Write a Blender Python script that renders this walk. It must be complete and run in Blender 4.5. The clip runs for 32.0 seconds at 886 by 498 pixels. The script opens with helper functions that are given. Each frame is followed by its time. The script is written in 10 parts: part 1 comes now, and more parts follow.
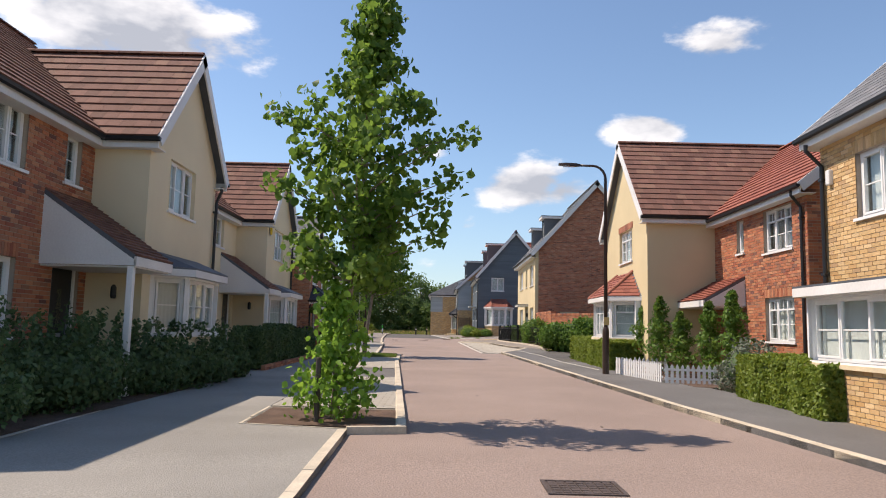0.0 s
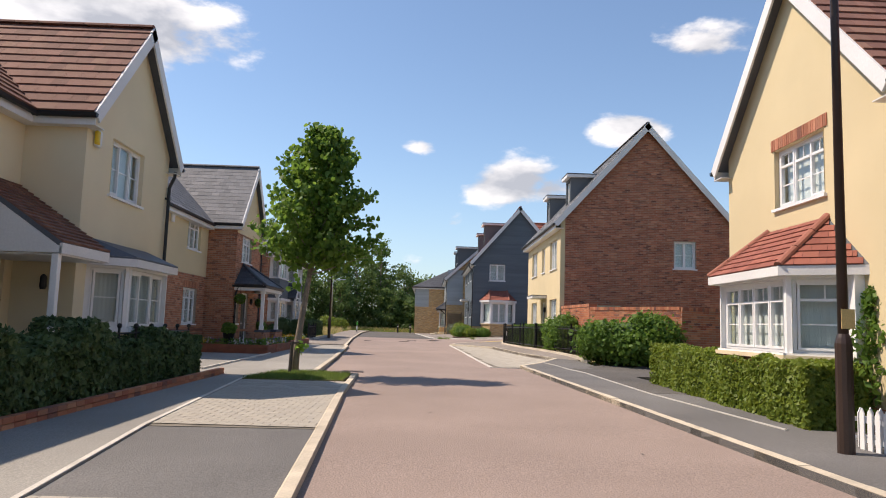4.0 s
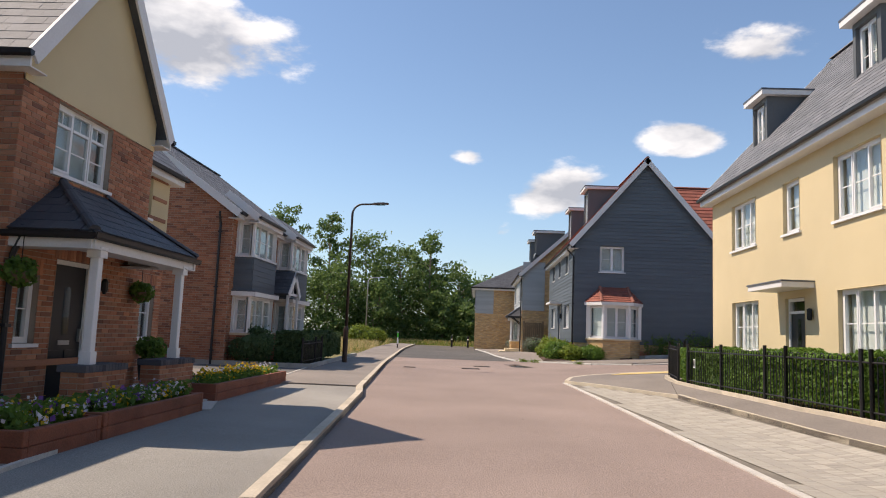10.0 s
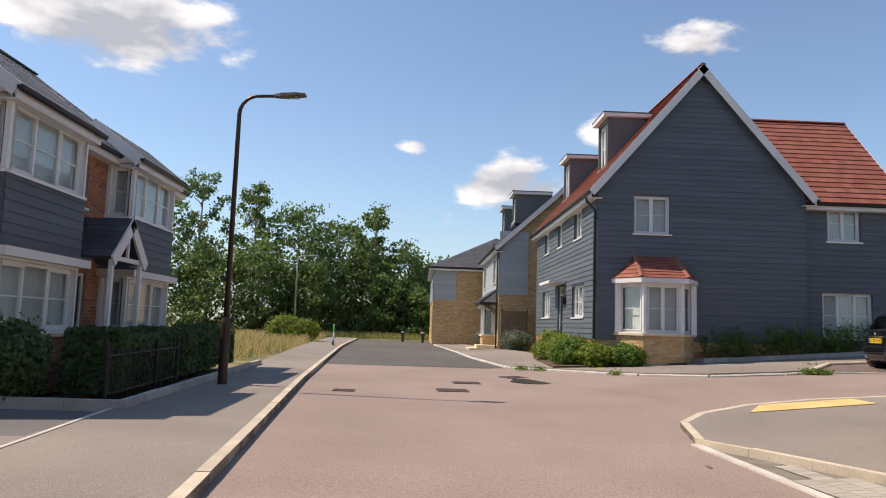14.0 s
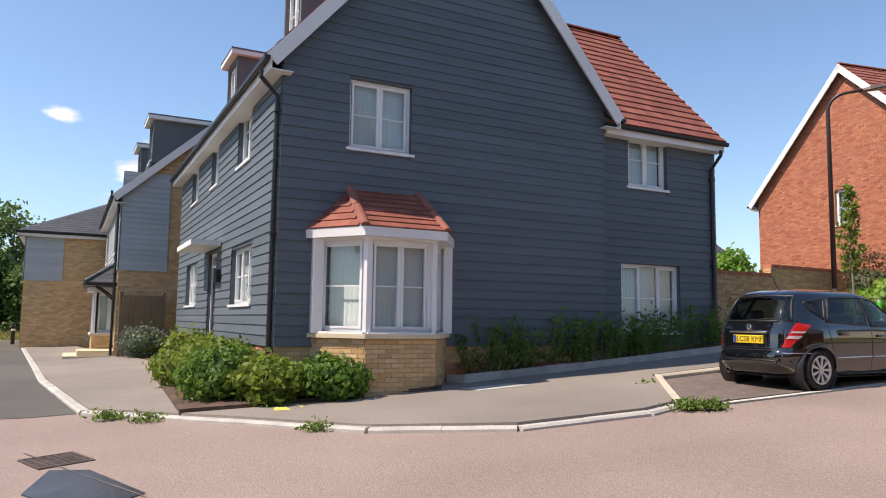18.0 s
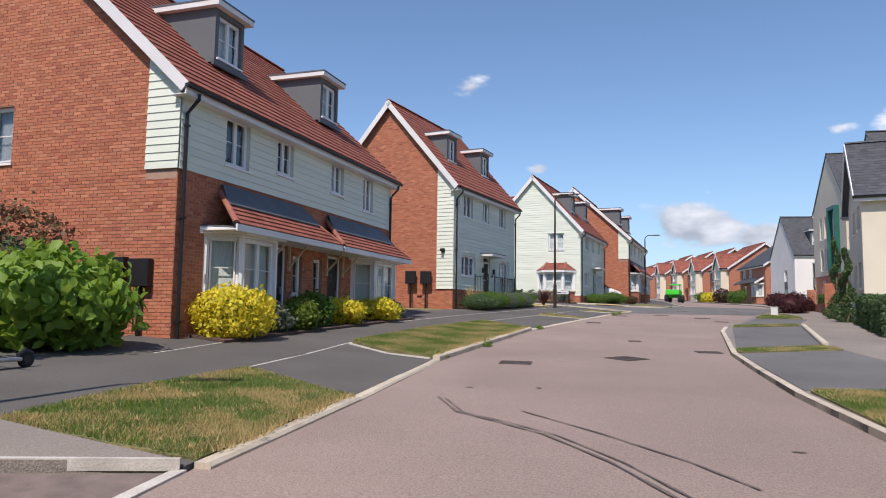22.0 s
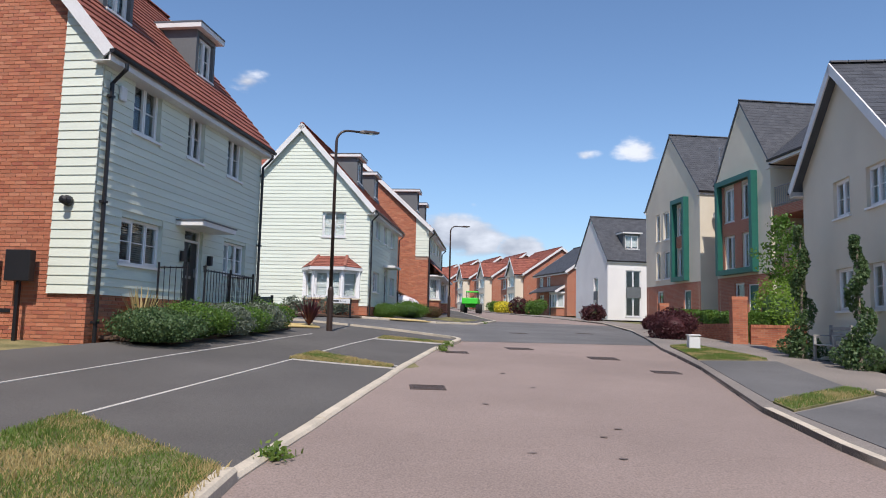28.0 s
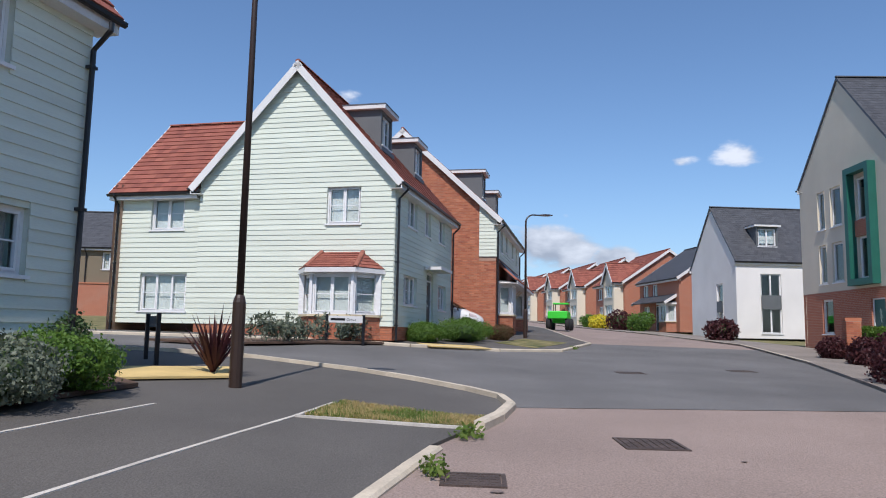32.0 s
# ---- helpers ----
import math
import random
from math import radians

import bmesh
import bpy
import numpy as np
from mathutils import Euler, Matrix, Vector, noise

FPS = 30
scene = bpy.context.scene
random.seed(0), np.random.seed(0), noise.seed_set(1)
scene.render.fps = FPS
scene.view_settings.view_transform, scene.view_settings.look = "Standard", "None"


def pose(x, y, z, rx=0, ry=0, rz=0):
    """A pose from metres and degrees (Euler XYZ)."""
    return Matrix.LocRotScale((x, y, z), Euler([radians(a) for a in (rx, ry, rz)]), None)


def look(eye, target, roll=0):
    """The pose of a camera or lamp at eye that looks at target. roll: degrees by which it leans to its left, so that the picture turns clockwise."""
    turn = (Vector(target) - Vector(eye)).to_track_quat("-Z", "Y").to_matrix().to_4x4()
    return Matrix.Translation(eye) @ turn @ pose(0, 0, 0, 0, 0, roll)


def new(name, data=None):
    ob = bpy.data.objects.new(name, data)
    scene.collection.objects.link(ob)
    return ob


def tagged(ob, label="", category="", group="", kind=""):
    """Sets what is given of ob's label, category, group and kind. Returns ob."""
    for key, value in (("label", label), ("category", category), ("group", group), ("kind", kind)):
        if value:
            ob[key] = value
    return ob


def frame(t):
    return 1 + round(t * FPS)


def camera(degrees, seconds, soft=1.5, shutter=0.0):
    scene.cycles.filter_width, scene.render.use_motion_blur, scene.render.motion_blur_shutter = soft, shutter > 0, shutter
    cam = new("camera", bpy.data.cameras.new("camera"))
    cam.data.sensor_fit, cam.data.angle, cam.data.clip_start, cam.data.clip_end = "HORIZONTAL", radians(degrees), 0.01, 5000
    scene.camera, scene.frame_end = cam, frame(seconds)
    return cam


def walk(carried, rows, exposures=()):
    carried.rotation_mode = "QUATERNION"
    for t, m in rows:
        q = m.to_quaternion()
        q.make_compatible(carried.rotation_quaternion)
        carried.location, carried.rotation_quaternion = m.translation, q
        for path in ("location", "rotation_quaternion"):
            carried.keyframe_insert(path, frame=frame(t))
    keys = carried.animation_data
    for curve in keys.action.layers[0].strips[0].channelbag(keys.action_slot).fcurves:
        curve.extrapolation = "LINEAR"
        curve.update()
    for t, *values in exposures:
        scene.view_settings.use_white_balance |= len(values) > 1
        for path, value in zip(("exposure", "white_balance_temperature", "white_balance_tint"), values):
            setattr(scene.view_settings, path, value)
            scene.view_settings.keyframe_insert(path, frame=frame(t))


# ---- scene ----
cam = camera(63.1, 32.0, 1.05)
METRES, EYE, TILT, LEAN, TURN = 87.0, 1.09, 0.0, 0.0, 0.0
ROWS = [
    (0.0, -0.00007, -0.00008, -0.00000, -0.15, 6.34, -1.30),
    (0.5, -0.00038, 0.01668, 0.00011, 0.07, 6.37, -1.31),
    (1.0, -0.00069, 0.03339, 0.00023, -0.13, 6.24, -1.22),
    (1.5, -0.00093, 0.04961, 0.00037, -0.24, 6.31, -1.31),
    (2.0, -0.00082, 0.06598, 0.00053, -0.01, 6.27, -1.35),
    (2.5, -0.00050, 0.08210, 0.00070, -0.62, 6.29, -1.31),
    (4.5, -0.00027, 0.14752, 0.00129, -1.31, 6.07, -1.81),
    (5.0, -0.00103, 0.16413, 0.00145, -0.43, 6.10, -1.77),
    (5.5, -0.00186, 0.18046, 0.00160, -0.05, 6.22, -1.83),
    (6.0, -0.00250, 0.19697, 0.00185, 0.91, 6.31, -1.87),
    (6.5, -0.00324, 0.21298, 0.00200, 1.35, 6.31, -1.93),
    (7.0, -0.00417, 0.22948, 0.00215, 1.13, 6.47, -1.94),
    (7.5, -0.00562, 0.24556, 0.00231, 1.31, 6.52, -2.13),
    (8.0, -0.00744, 0.26179, 0.00249, 2.32, 6.48, -2.28),
    (8.5, -0.00905, 0.27772, 0.00270, 2.81, 6.37, -2.24),
    (9.0, -0.01043, 0.29386, 0.00292, 2.90, 6.69, -2.15),
    (9.5, -0.01221, 0.30944, 0.00312, 2.02, 6.74, -2.16),
    (10.0, -0.01395, 0.32524, 0.00333, 2.47, 6.73, -2.29),
    (10.5, -0.01578, 0.34067, 0.00352, 2.96, 6.59, -2.18),
    (11.0, -0.01740, 0.35649, 0.00365, 2.28, 6.68, -2.29),
    (11.5, -0.01900, 0.37179, 0.00381, 2.30, 6.49, -2.21),
    (12.0, -0.02032, 0.38732, 0.00387, 1.91, 6.39, -2.22),
    (12.5, -0.02144, 0.40272, 0.00400, 1.05, 6.30, -2.07),
    (13.0, -0.02233, 0.41824, 0.00410, -0.08, 6.20, -2.10),
    (13.5, -0.02309, 0.43395, 0.00419, -1.03, 6.15, -2.00),
    (15.5, -0.02196, 0.49448, 0.00598, -5.45, 5.91, -1.65),
    (16.0, -0.01946, 0.50903, 0.00611, -7.48, 5.91, -1.59),
    (16.5, -0.01602, 0.52350, 0.00623, -11.30, 5.87, -1.50),
    (17.0, -0.01116, 0.53738, 0.00637, -15.64, 5.70, -1.31),
    (17.5, -0.00474, 0.55124, 0.00650, -20.93, 5.64, -1.00),
    (18.0, 0.00418, 0.56382, 0.00661, -27.41, 5.68, -0.80),
    (18.5, 0.01523, 0.57561, 0.00680, -35.40, 5.61, -0.60),
    (19.0, 0.02762, 0.58537, 0.00720, -41.77, 5.53, -0.36),
    (19.5, 0.04166, 0.59314, 0.00780, -51.77, 5.40, -0.11),
    (20.0, 0.05595, 0.59864, 0.00853, -63.56, 4.90, -0.19),
    (20.5, 0.07043, 0.60242, 0.00920, -69.64, 4.82, -0.37),
    (21.0, 0.08481, 0.60491, 0.00988, -74.61, 4.88, -0.37),
    (21.5, 0.09941, 0.60707, 0.01052, -79.54, 5.04, -0.72),
    (22.0, 0.11406, 0.60892, 0.01121, -82.06, 5.27, -0.81),
    (22.5, 0.12917, 0.61088, 0.01187, -83.64, 5.32, -0.89),
    (23.0, 0.14422, 0.61283, 0.01259, -85.11, 5.49, -1.07),
    (23.5, 0.15950, 0.61455, 0.01337, -87.85, 5.40, -1.15),
    (24.0, 0.17480, 0.61555, 0.01414, -91.18, 5.37, -1.15),
    (24.5, 0.18997, 0.61602, 0.01477, -95.89, 5.50, -1.21),
    (25.0, 0.20487, 0.61607, 0.01536, -98.29, 5.48, -1.40),
    (25.5, 0.21969, 0.61591, 0.01592, -98.49, 5.52, -1.32),
    (27.5, 0.27993, 0.60889, 0.01888, -100.48, 5.78, -1.37),
    (28.0, 0.29542, 0.60741, 0.01950, -100.03, 5.89, -1.33),
    (28.5, 0.31069, 0.60599, 0.02008, -99.44, 6.05, -1.23),
    (29.0, 0.32621, 0.60369, 0.02079, -98.05, 6.19, -1.18),
    (29.5, 0.34129, 0.60104, 0.02136, -94.92, 6.50, -1.00),
    (30.0, 0.35649, 0.59758, 0.02184, -92.94, 6.69, -0.90),
    (30.5, 0.37116, 0.59365, 0.02248, -91.66, 6.60, -0.94),
    (31.0, 0.38583, 0.58869, 0.02318, -91.78, 6.64, -0.94),
    (31.5, 0.39995, 0.58309, 0.02396, -91.98, 6.61, -0.94),
    (32.0, 0.41416, 0.57714, 0.02475, -92.66, 6.76, -1.05),
]
walk(cam, [(t, pose(0, 0, EYE, TILT, LEAN, TURN) @ pose(METRES * x, METRES * y, METRES * z, 90 + pitch, roll, yaw)) for t, x, y, z, yaw, pitch, roll in ROWS],
     [(0.0, 0.46, 7550, 18), (2.5, 0.54, 7600, 18), (5.0, 0.45, 7650, 18), (7.0, 0.56, 7700, 18), (9.0, 0.46, 7700, 18), (12.0, 0.36, 7750, 18), (16.0, 0.48, 7750, 18), (18.0, 0.62, 7350, 18), (19.0, 0.74, 7100, 18), (20.0, 0.54, 6950, 18), (21.0, 0.24, 6850, 18), (22.0, 0.2, 6800, 18), (26.0, 0.15, 6700, 17), (29.5, 0.16, 6500, 16), (32.0, 0.05, 6350, 16)])

# ---- world, sun, exposure ----
SUN_FROM = Vector((-0.98, 0.2, 1.42)).normalized()   # towards the sun
scene.view_settings.exposure = 0.0


def build_world():
    w = bpy.data.worlds.new("sky")
    scene.world = w
    w.use_nodes = True
    nt = w.node_tree
    nt.nodes.clear()
    N = lambda kind: nt.nodes.new(kind)
    out, bg = N("ShaderNodeOutputWorld"), N("ShaderNodeBackground")
    sky = N("ShaderNodeTexSky")
    sky.sky_type, sky.sun_disc = "NISHITA", False
    sky.sun_elevation = math.asin(SUN_FROM.z)
    sky.sun_rotation = math.atan2(SUN_FROM.x, SUN_FROM.y)
    sky.air_density, sky.dust_density, sky.ozone_density = 1.0, 0.35, 2.3
    bg.inputs["Strength"].default_value = 0.145
    tc = N("ShaderNodeTexCoord")
    # cumulus clouds: broken noise, gathered round a few headings of the sky
    mp = N("ShaderNodeMapping")
    mp.inputs["Scale"].default_value = (1.0, 1.0, 2.2)
    nt.links.new(tc.outputs["Generated"], mp.inputs["Vector"])
    nz = N("ShaderNodeTexNoise")
    nz.inputs["Scale"].default_value, nz.inputs["Detail"].default_value, nz.inputs["Roughness"].default_value = 5.5, 9.0, 0.56
    nt.links.new(mp.outputs[0], nz.inputs["Vector"])
    total = None
    for hx, hy, hz, tight, weight in CLOUDS:
        d = Vector((hx, hy, hz)).normalized()
        sub = N("ShaderNodeVectorMath")
        sub.operation = "SUBTRACT"
        nt.links.new(tc.outputs["Generated"], sub.inputs[0])
        sub.inputs[1].default_value = d
        mul = N("ShaderNodeVectorMath")
        mul.operation = "MULTIPLY"
        nt.links.new(sub.outputs[0], mul.inputs[0])
        mul.inputs[1].default_value = (tight, tight, tight * 2.0)
        ln = N("ShaderNodeVectorMath")
        ln.operation = "LENGTH"
        nt.links.new(mul.outputs[0], ln.inputs[0])
        fall = N("ShaderNodeMapRange")
        fall.inputs["From Min"].default_value, fall.inputs["From Max"].default_value = 1.0, 0.0
        fall.inputs["To Min"].default_value, fall.inputs["To Max"].default_value = 0.0, weight
        nt.links.new(ln.outputs["Value"], fall.inputs["Value"])
        if total is None:
            total = fall.outputs[0]
        else:
            mx = N("ShaderNodeMath")
            mx.operation = "MAXIMUM"
            nt.links.new(total, mx.inputs[0])
            nt.links.new(fall.outputs[0], mx.inputs[1])
            total = mx.outputs[0]
    add = N("ShaderNodeMath")
    add.operation = "ADD"
    nt.links.new(total, add.inputs[0])
    strong = N("ShaderNodeMapRange")
    strong.clamp = False
    strong.inputs["To Min"].default_value, strong.inputs["To Max"].default_value = -0.35, 1.35
    nt.links.new(nz.outputs["Fac"], strong.inputs["Value"])
    nt.links.new(strong.outputs[0], add.inputs[1])
    ramp = N("ShaderNodeMapRange")
    ramp.interpolation_type = "SMOOTHSTEP"
    ramp.inputs["From Min"].default_value, ramp.inputs["From Max"].default_value = 0.9, 1.1
    ramp.inputs["To Max"].default_value = 0.92
    nt.links.new(add.outputs[0], ramp.inputs["Value"])
    # sunlit tops and greyer hearts
    nz2 = N("ShaderNodeTexNoise")
    nz2.inputs["Scale"].default_value, nz2.inputs["Detail"].default_value = 11.0, 5.0
    nt.links.new(mp.outputs[0], nz2.inputs["Vector"])
    grey = N("ShaderNodeMix")
    grey.data_type = "RGBA"
    heap = N("ShaderNodeMapRange")
    heap.inputs["From Min"].default_value, heap.inputs["From Max"].default_value = 0.36, 0.62
    nt.links.new(nz2.outputs["Fac"], heap.inputs["Value"])
    nt.links.new(heap.outputs[0], grey.inputs["Factor"])
    grey.inputs["A"].default_value, grey.inputs["B"].default_value = (2.5, 2.9, 3.5, 1), (5.6, 6.1, 6.6, 1)
    mix = N("ShaderNodeMix")
    mix.data_type = "RGBA"
    nt.links.new(ramp.outputs[0], mix.inputs["Factor"])
    # pale haze low over the horizon
    sep = N("ShaderNodeSeparateXYZ")
    nt.links.new(tc.outputs["Generated"], sep.inputs[0])
    low = N("ShaderNodeMapRange")
    low.interpolation_type = "SMOOTHSTEP"
    low.inputs["From Min"].default_value, low.inputs["From Max"].default_value = 0.24, -0.02
    low.inputs["To Max"].default_value = 0.33
    nt.links.new(sep.outputs["Z"], low.inputs["Value"])
    haze = N("ShaderNodeMix")
    haze.data_type = "RGBA"
    nt.links.new(low.outputs[0], haze.inputs["Factor"])
    deep = N("ShaderNodeMix")
    deep.data_type, deep.blend_type = "RGBA", "MULTIPLY"
    deep.inputs["Factor"].default_value = 1.0
    deep.inputs["B"].default_value = (0.71, 0.845, 0.925, 1)
    nt.links.new(sky.outputs[0], deep.inputs["A"])
    nt.links.new(deep.outputs["Result"], haze.inputs["A"])
    haze.inputs["B"].default_value = (1.9, 2.65, 3.9, 1)
    nt.links.new(haze.outputs["Result"], mix.inputs["A"])
    nt.links.new(grey.outputs["Result"], mix.inputs["B"])
    nt.links.new(mix.outputs["Result"], bg.inputs["Color"])
    nt.links.new(bg.outputs[0], out.inputs[0])


# heading, tightness and weight of each cloud bank
CLOUDS = [(0.115, 0.973, 0.198, 7.5, 0.95), (0.16, 0.965, 0.19, 8.0, 0.8), (0.262, 0.926, 0.262, 12.0, 1.0), (-0.36, 0.866, 0.348, 5.0, 0.95), (-0.44, 0.83, 0.345, 5.5, 0.8), (0.34, 0.868, 0.36, 6.0, 0.62), (-0.016, 0.97, 0.242, 15.0, 0.82),
          (0.03, 0.99, 0.142, 13.0, 0.6), (-0.02, 0.995, 0.088, 9.0, 0.62), (0.946, 0.10, 0.308, 13.0, 0.72), (0.73, 0.65, 0.219, 13.0, 0.54), (0.974, -0.19, 0.122, 6.5, 1.05), (0.964, -0.21, 0.163, 9.0, 0.6), (0.954, -0.27, 0.106, 11.0, 0.85), (0.881, -0.412, 0.231, 12.0, 0.72), (0.908, -0.351, 0.229, 16.0, 0.62), (0.979, 0.007, 0.202, 17.0, 0.72)]
build_world()
sun = new("sun", bpy.data.lights.new("sun", "SUN"))
sun.data.energy, sun.data.angle, sun.data.color = 3.95, radians(0.55), (1.0, 0.95, 0.87)
sun.matrix_world = look(SUN_FROM * 60, (0, 0, 0))

# ---- materials ----
MATS = {}


def material(name, colour, rough=0.8, var=0.16, big=0.7, fine=45.0, bump=0.15, metal=0.0, island=0.0, each=0.0, second=None, spec=0.4, stretch=(1, 1, 1), stain=0.0, speck=None):
    """A worn surface: two scales of mottling, fine relief; island or each: how far single pieces differ; second: a colour that shows in patches."""
    m = bpy.data.materials.new(name)
    m.use_nodes = True
    nt = m.node_tree
    b = nt.nodes["Principled BSDF"]
    L, N = nt.links.new, nt.nodes.new
    tc = N("ShaderNodeTexCoord")
    mp = N("ShaderNodeMapping")
    mp.inputs["Scale"].default_value = stretch
    L(tc.outputs["Object"], mp.inputs["Vector"])
    n1, n2 = N("ShaderNodeTexNoise"), N("ShaderNodeTexNoise")
    for n, s, d in ((n1, big, 5.0), (n2, fine, 3.0)):
        n.inputs["Scale"].default_value, n.inputs["Detail"].default_value = s, d
        L(mp.outputs[0], n.inputs["Vector"])
    base = N("ShaderNodeMix")
    base.data_type = "RGBA"
    c = Vector(colour)
    c2 = Vector(second) if second else c * (1 + var)
    base.inputs["A"].default_value = (*(c * (1 - var)), 1)
    base.inputs["B"].default_value = (*c2, 1)
    wide = N("ShaderNodeMapRange")
    wide.inputs["From Min"].default_value, wide.inputs["From Max"].default_value = 0.32, 0.68
    L(n1.outputs["Fac"], wide.inputs["Value"])
    L(wide.outputs[0], base.inputs["Factor"])
    value = N("ShaderNodeHueSaturation")
    L(base.outputs["Result"], value.inputs["Color"])
    grain = N("ShaderNodeMapRange")
    grain.inputs["From Min"].default_value, grain.inputs["From Max"].default_value = 0.3, 0.7
    grain.inputs["To Min"].default_value, grain.inputs["To Max"].default_value = 1 - (speck or var * 0.8), 1 + (speck or var * 0.8)
    L(n2.outputs["Fac"], grain.inputs["Value"])
    last = grain.outputs[0]
    for amount, node, socket in ((island, "ShaderNodeNewGeometry", "Random Per Island"), (each, "ShaderNodeObjectInfo", "Random")):
        if amount:
            g = N(node)
            r = N("ShaderNodeMapRange")
            r.inputs["To Min"].default_value, r.inputs["To Max"].default_value = 1 - amount, 1 + amount
            L(g.outputs[socket], r.inputs["Value"])
            mu = N("ShaderNodeMath")
            mu.operation = "MULTIPLY"
            L(last, mu.inputs[0])
            L(r.outputs[0], mu.inputs[1])
            last = mu.outputs[0]
    if stain:
        n3 = N("ShaderNodeTexNoise")
        n3.inputs["Scale"].default_value, n3.inputs["Detail"].default_value = 0.23, 6.0
        L(tc.outputs["Object"], n3.inputs["Vector"])
        r = N("ShaderNodeMapRange")
        r.inputs["From Min"].default_value, r.inputs["From Max"].default_value = 0.38, 0.62
        r.inputs["To Min"].default_value, r.inputs["To Max"].default_value = 1 - stain, 1 + stain * 0.6
        L(n3.outputs["Fac"], r.inputs["Value"])
        mu = N("ShaderNodeMath")
        mu.operation = "MULTIPLY"
        L(last, mu.inputs[0])
        L(r.outputs[0], mu.inputs[1])
        last = mu.outputs[0]
    L(last, value.inputs["Value"])
    L(value.outputs[0], b.inputs["Base Color"])
    b.inputs["Roughness"].default_value, b.inputs["Metallic"].default_value = rough, metal
    b.inputs["Specular IOR Level"].default_value = spec
    if bump:
        bp = N("ShaderNodeBump")
        bp.inputs["Strength"].default_value, bp.inputs["Distance"].default_value = bump, 0.02
        L(n2.outputs["Fac"], bp.inputs["Height"])
        L(bp.outputs[0], b.inputs["Normal"])
    MATS[name] = m
    return m


def leaf_material(name, colour, second, through_=0.35, rough=0.55):
    m = bpy.data.materials.new(name)
    m.use_nodes = True
    nt = m.node_tree
    nt.nodes.clear()
    L, N = nt.links.new, nt.nodes.new
    g = N("ShaderNodeNewGeometry")
    mix = N("ShaderNodeMix")
    mix.data_type = "RGBA"
    mix.inputs["A"].default_value, mix.inputs["B"].default_value = (*colour, 1), (*second, 1)
    L(g.outputs["Random Per Island"], mix.inputs["Factor"])
    d, t, s, o = N("ShaderNodeBsdfPrincipled"), N("ShaderNodeBsdfTranslucent"), N("ShaderNodeMixShader"), N("ShaderNodeOutputMaterial")
    d.inputs["Roughness"].default_value = rough
    d.inputs["Specular IOR Level"].default_value = 0.35
    L(mix.outputs["Result"], d.inputs["Base Color"])
    hs = N("ShaderNodeHueSaturation")
    hs.inputs["Value"].default_value, hs.inputs["Hue"].default_value = 1.5, 0.485
    L(mix.outputs["Result"], hs.inputs["Color"])
    L(hs.outputs[0], t.inputs["Color"])
    s.inputs["Fac"].default_value = through_
    L(d.outputs[0], s.inputs[1])
    L(t.outputs[0], s.inputs[2])
    L(s.outputs[0], o.inputs[0])
    MATS[name] = m
    return m


def pieces_material(name, colours, rough=0.85, fine=90.0, bump=0.3, spread=0.12, spec=0.3):
    """Bricks or tiles: each loose piece takes a colour from the list."""
    m = material(name, colours[0], rough, spread, 1.3, fine, bump, island=spread, spec=spec)
    nt = m.node_tree
    g = nt.nodes.new("ShaderNodeNewGeometry")
    r = nt.nodes.new("ShaderNodeValToRGB")
    els = r.color_ramp.elements
    while len(els) < len(colours):
        els.new(0.5)
    for i, c in enumerate(colours):
        els[i].position = i / (len(colours) - 1)
        els[i].color = (*c, 1)
    white = nt.nodes.new("ShaderNodeTexWhiteNoise")
    white.noise_dimensions = "1D"
    each_ = nt.nodes.new("ShaderNodeObjectInfo")
    both = nt.nodes.new("ShaderNodeMath")
    nt.links.new(g.outputs["Random Per Island"], both.inputs[0])
    nt.links.new(each_.outputs["Random"], both.inputs[1])
    nt.links.new(both.outputs[0], white.inputs["W"])
    nt.links.new(white.outputs["Value"], r.inputs["Fac"])
    hue = next(n for n in nt.nodes if n.type == "HUE_SAT")
    nt.links.new(r.outputs[0], hue.inputs["Color"])
    return m


def glass_material(name, tint=(0.9, 0.95, 0.95), clear=0.95, bare=0.055):
    """Window glass: see-through head on, mirroring more towards a glancing view."""
    m = bpy.data.materials.new(name)
    m.use_nodes = True
    nt = m.node_tree
    nt.nodes.clear()
    L, N = nt.links.new, nt.nodes.new
    tr, gl, lw, po, mr, mix, o = N("ShaderNodeBsdfTransparent"), N("ShaderNodeBsdfGlossy"), N("ShaderNodeLayerWeight"), N("ShaderNodeMath"), N("ShaderNodeMapRange"), N("ShaderNodeMixShader"), N("ShaderNodeOutputMaterial")
    tr.inputs["Color"].default_value = (*[c * clear for c in tint], 1)
    gl.inputs["Roughness"].default_value = 0.02
    lw.inputs["Blend"].default_value = 0.5
    po.operation = "POWER"
    po.inputs[1].default_value = 4.0
    L(lw.outputs["Facing"], po.inputs[0])
    L(po.outputs[0], mr.inputs["Value"])
    mr.inputs["To Min"].default_value = bare
    mr.inputs["To Max"].default_value = 0.7
    L(mr.outputs[0], mix.inputs["Fac"])
    L(tr.outputs[0], mix.inputs[1])
    L(gl.outputs[0], mix.inputs[2])
    L(mix.outputs[0], o.inputs[0])
    MATS[name] = m
    return m


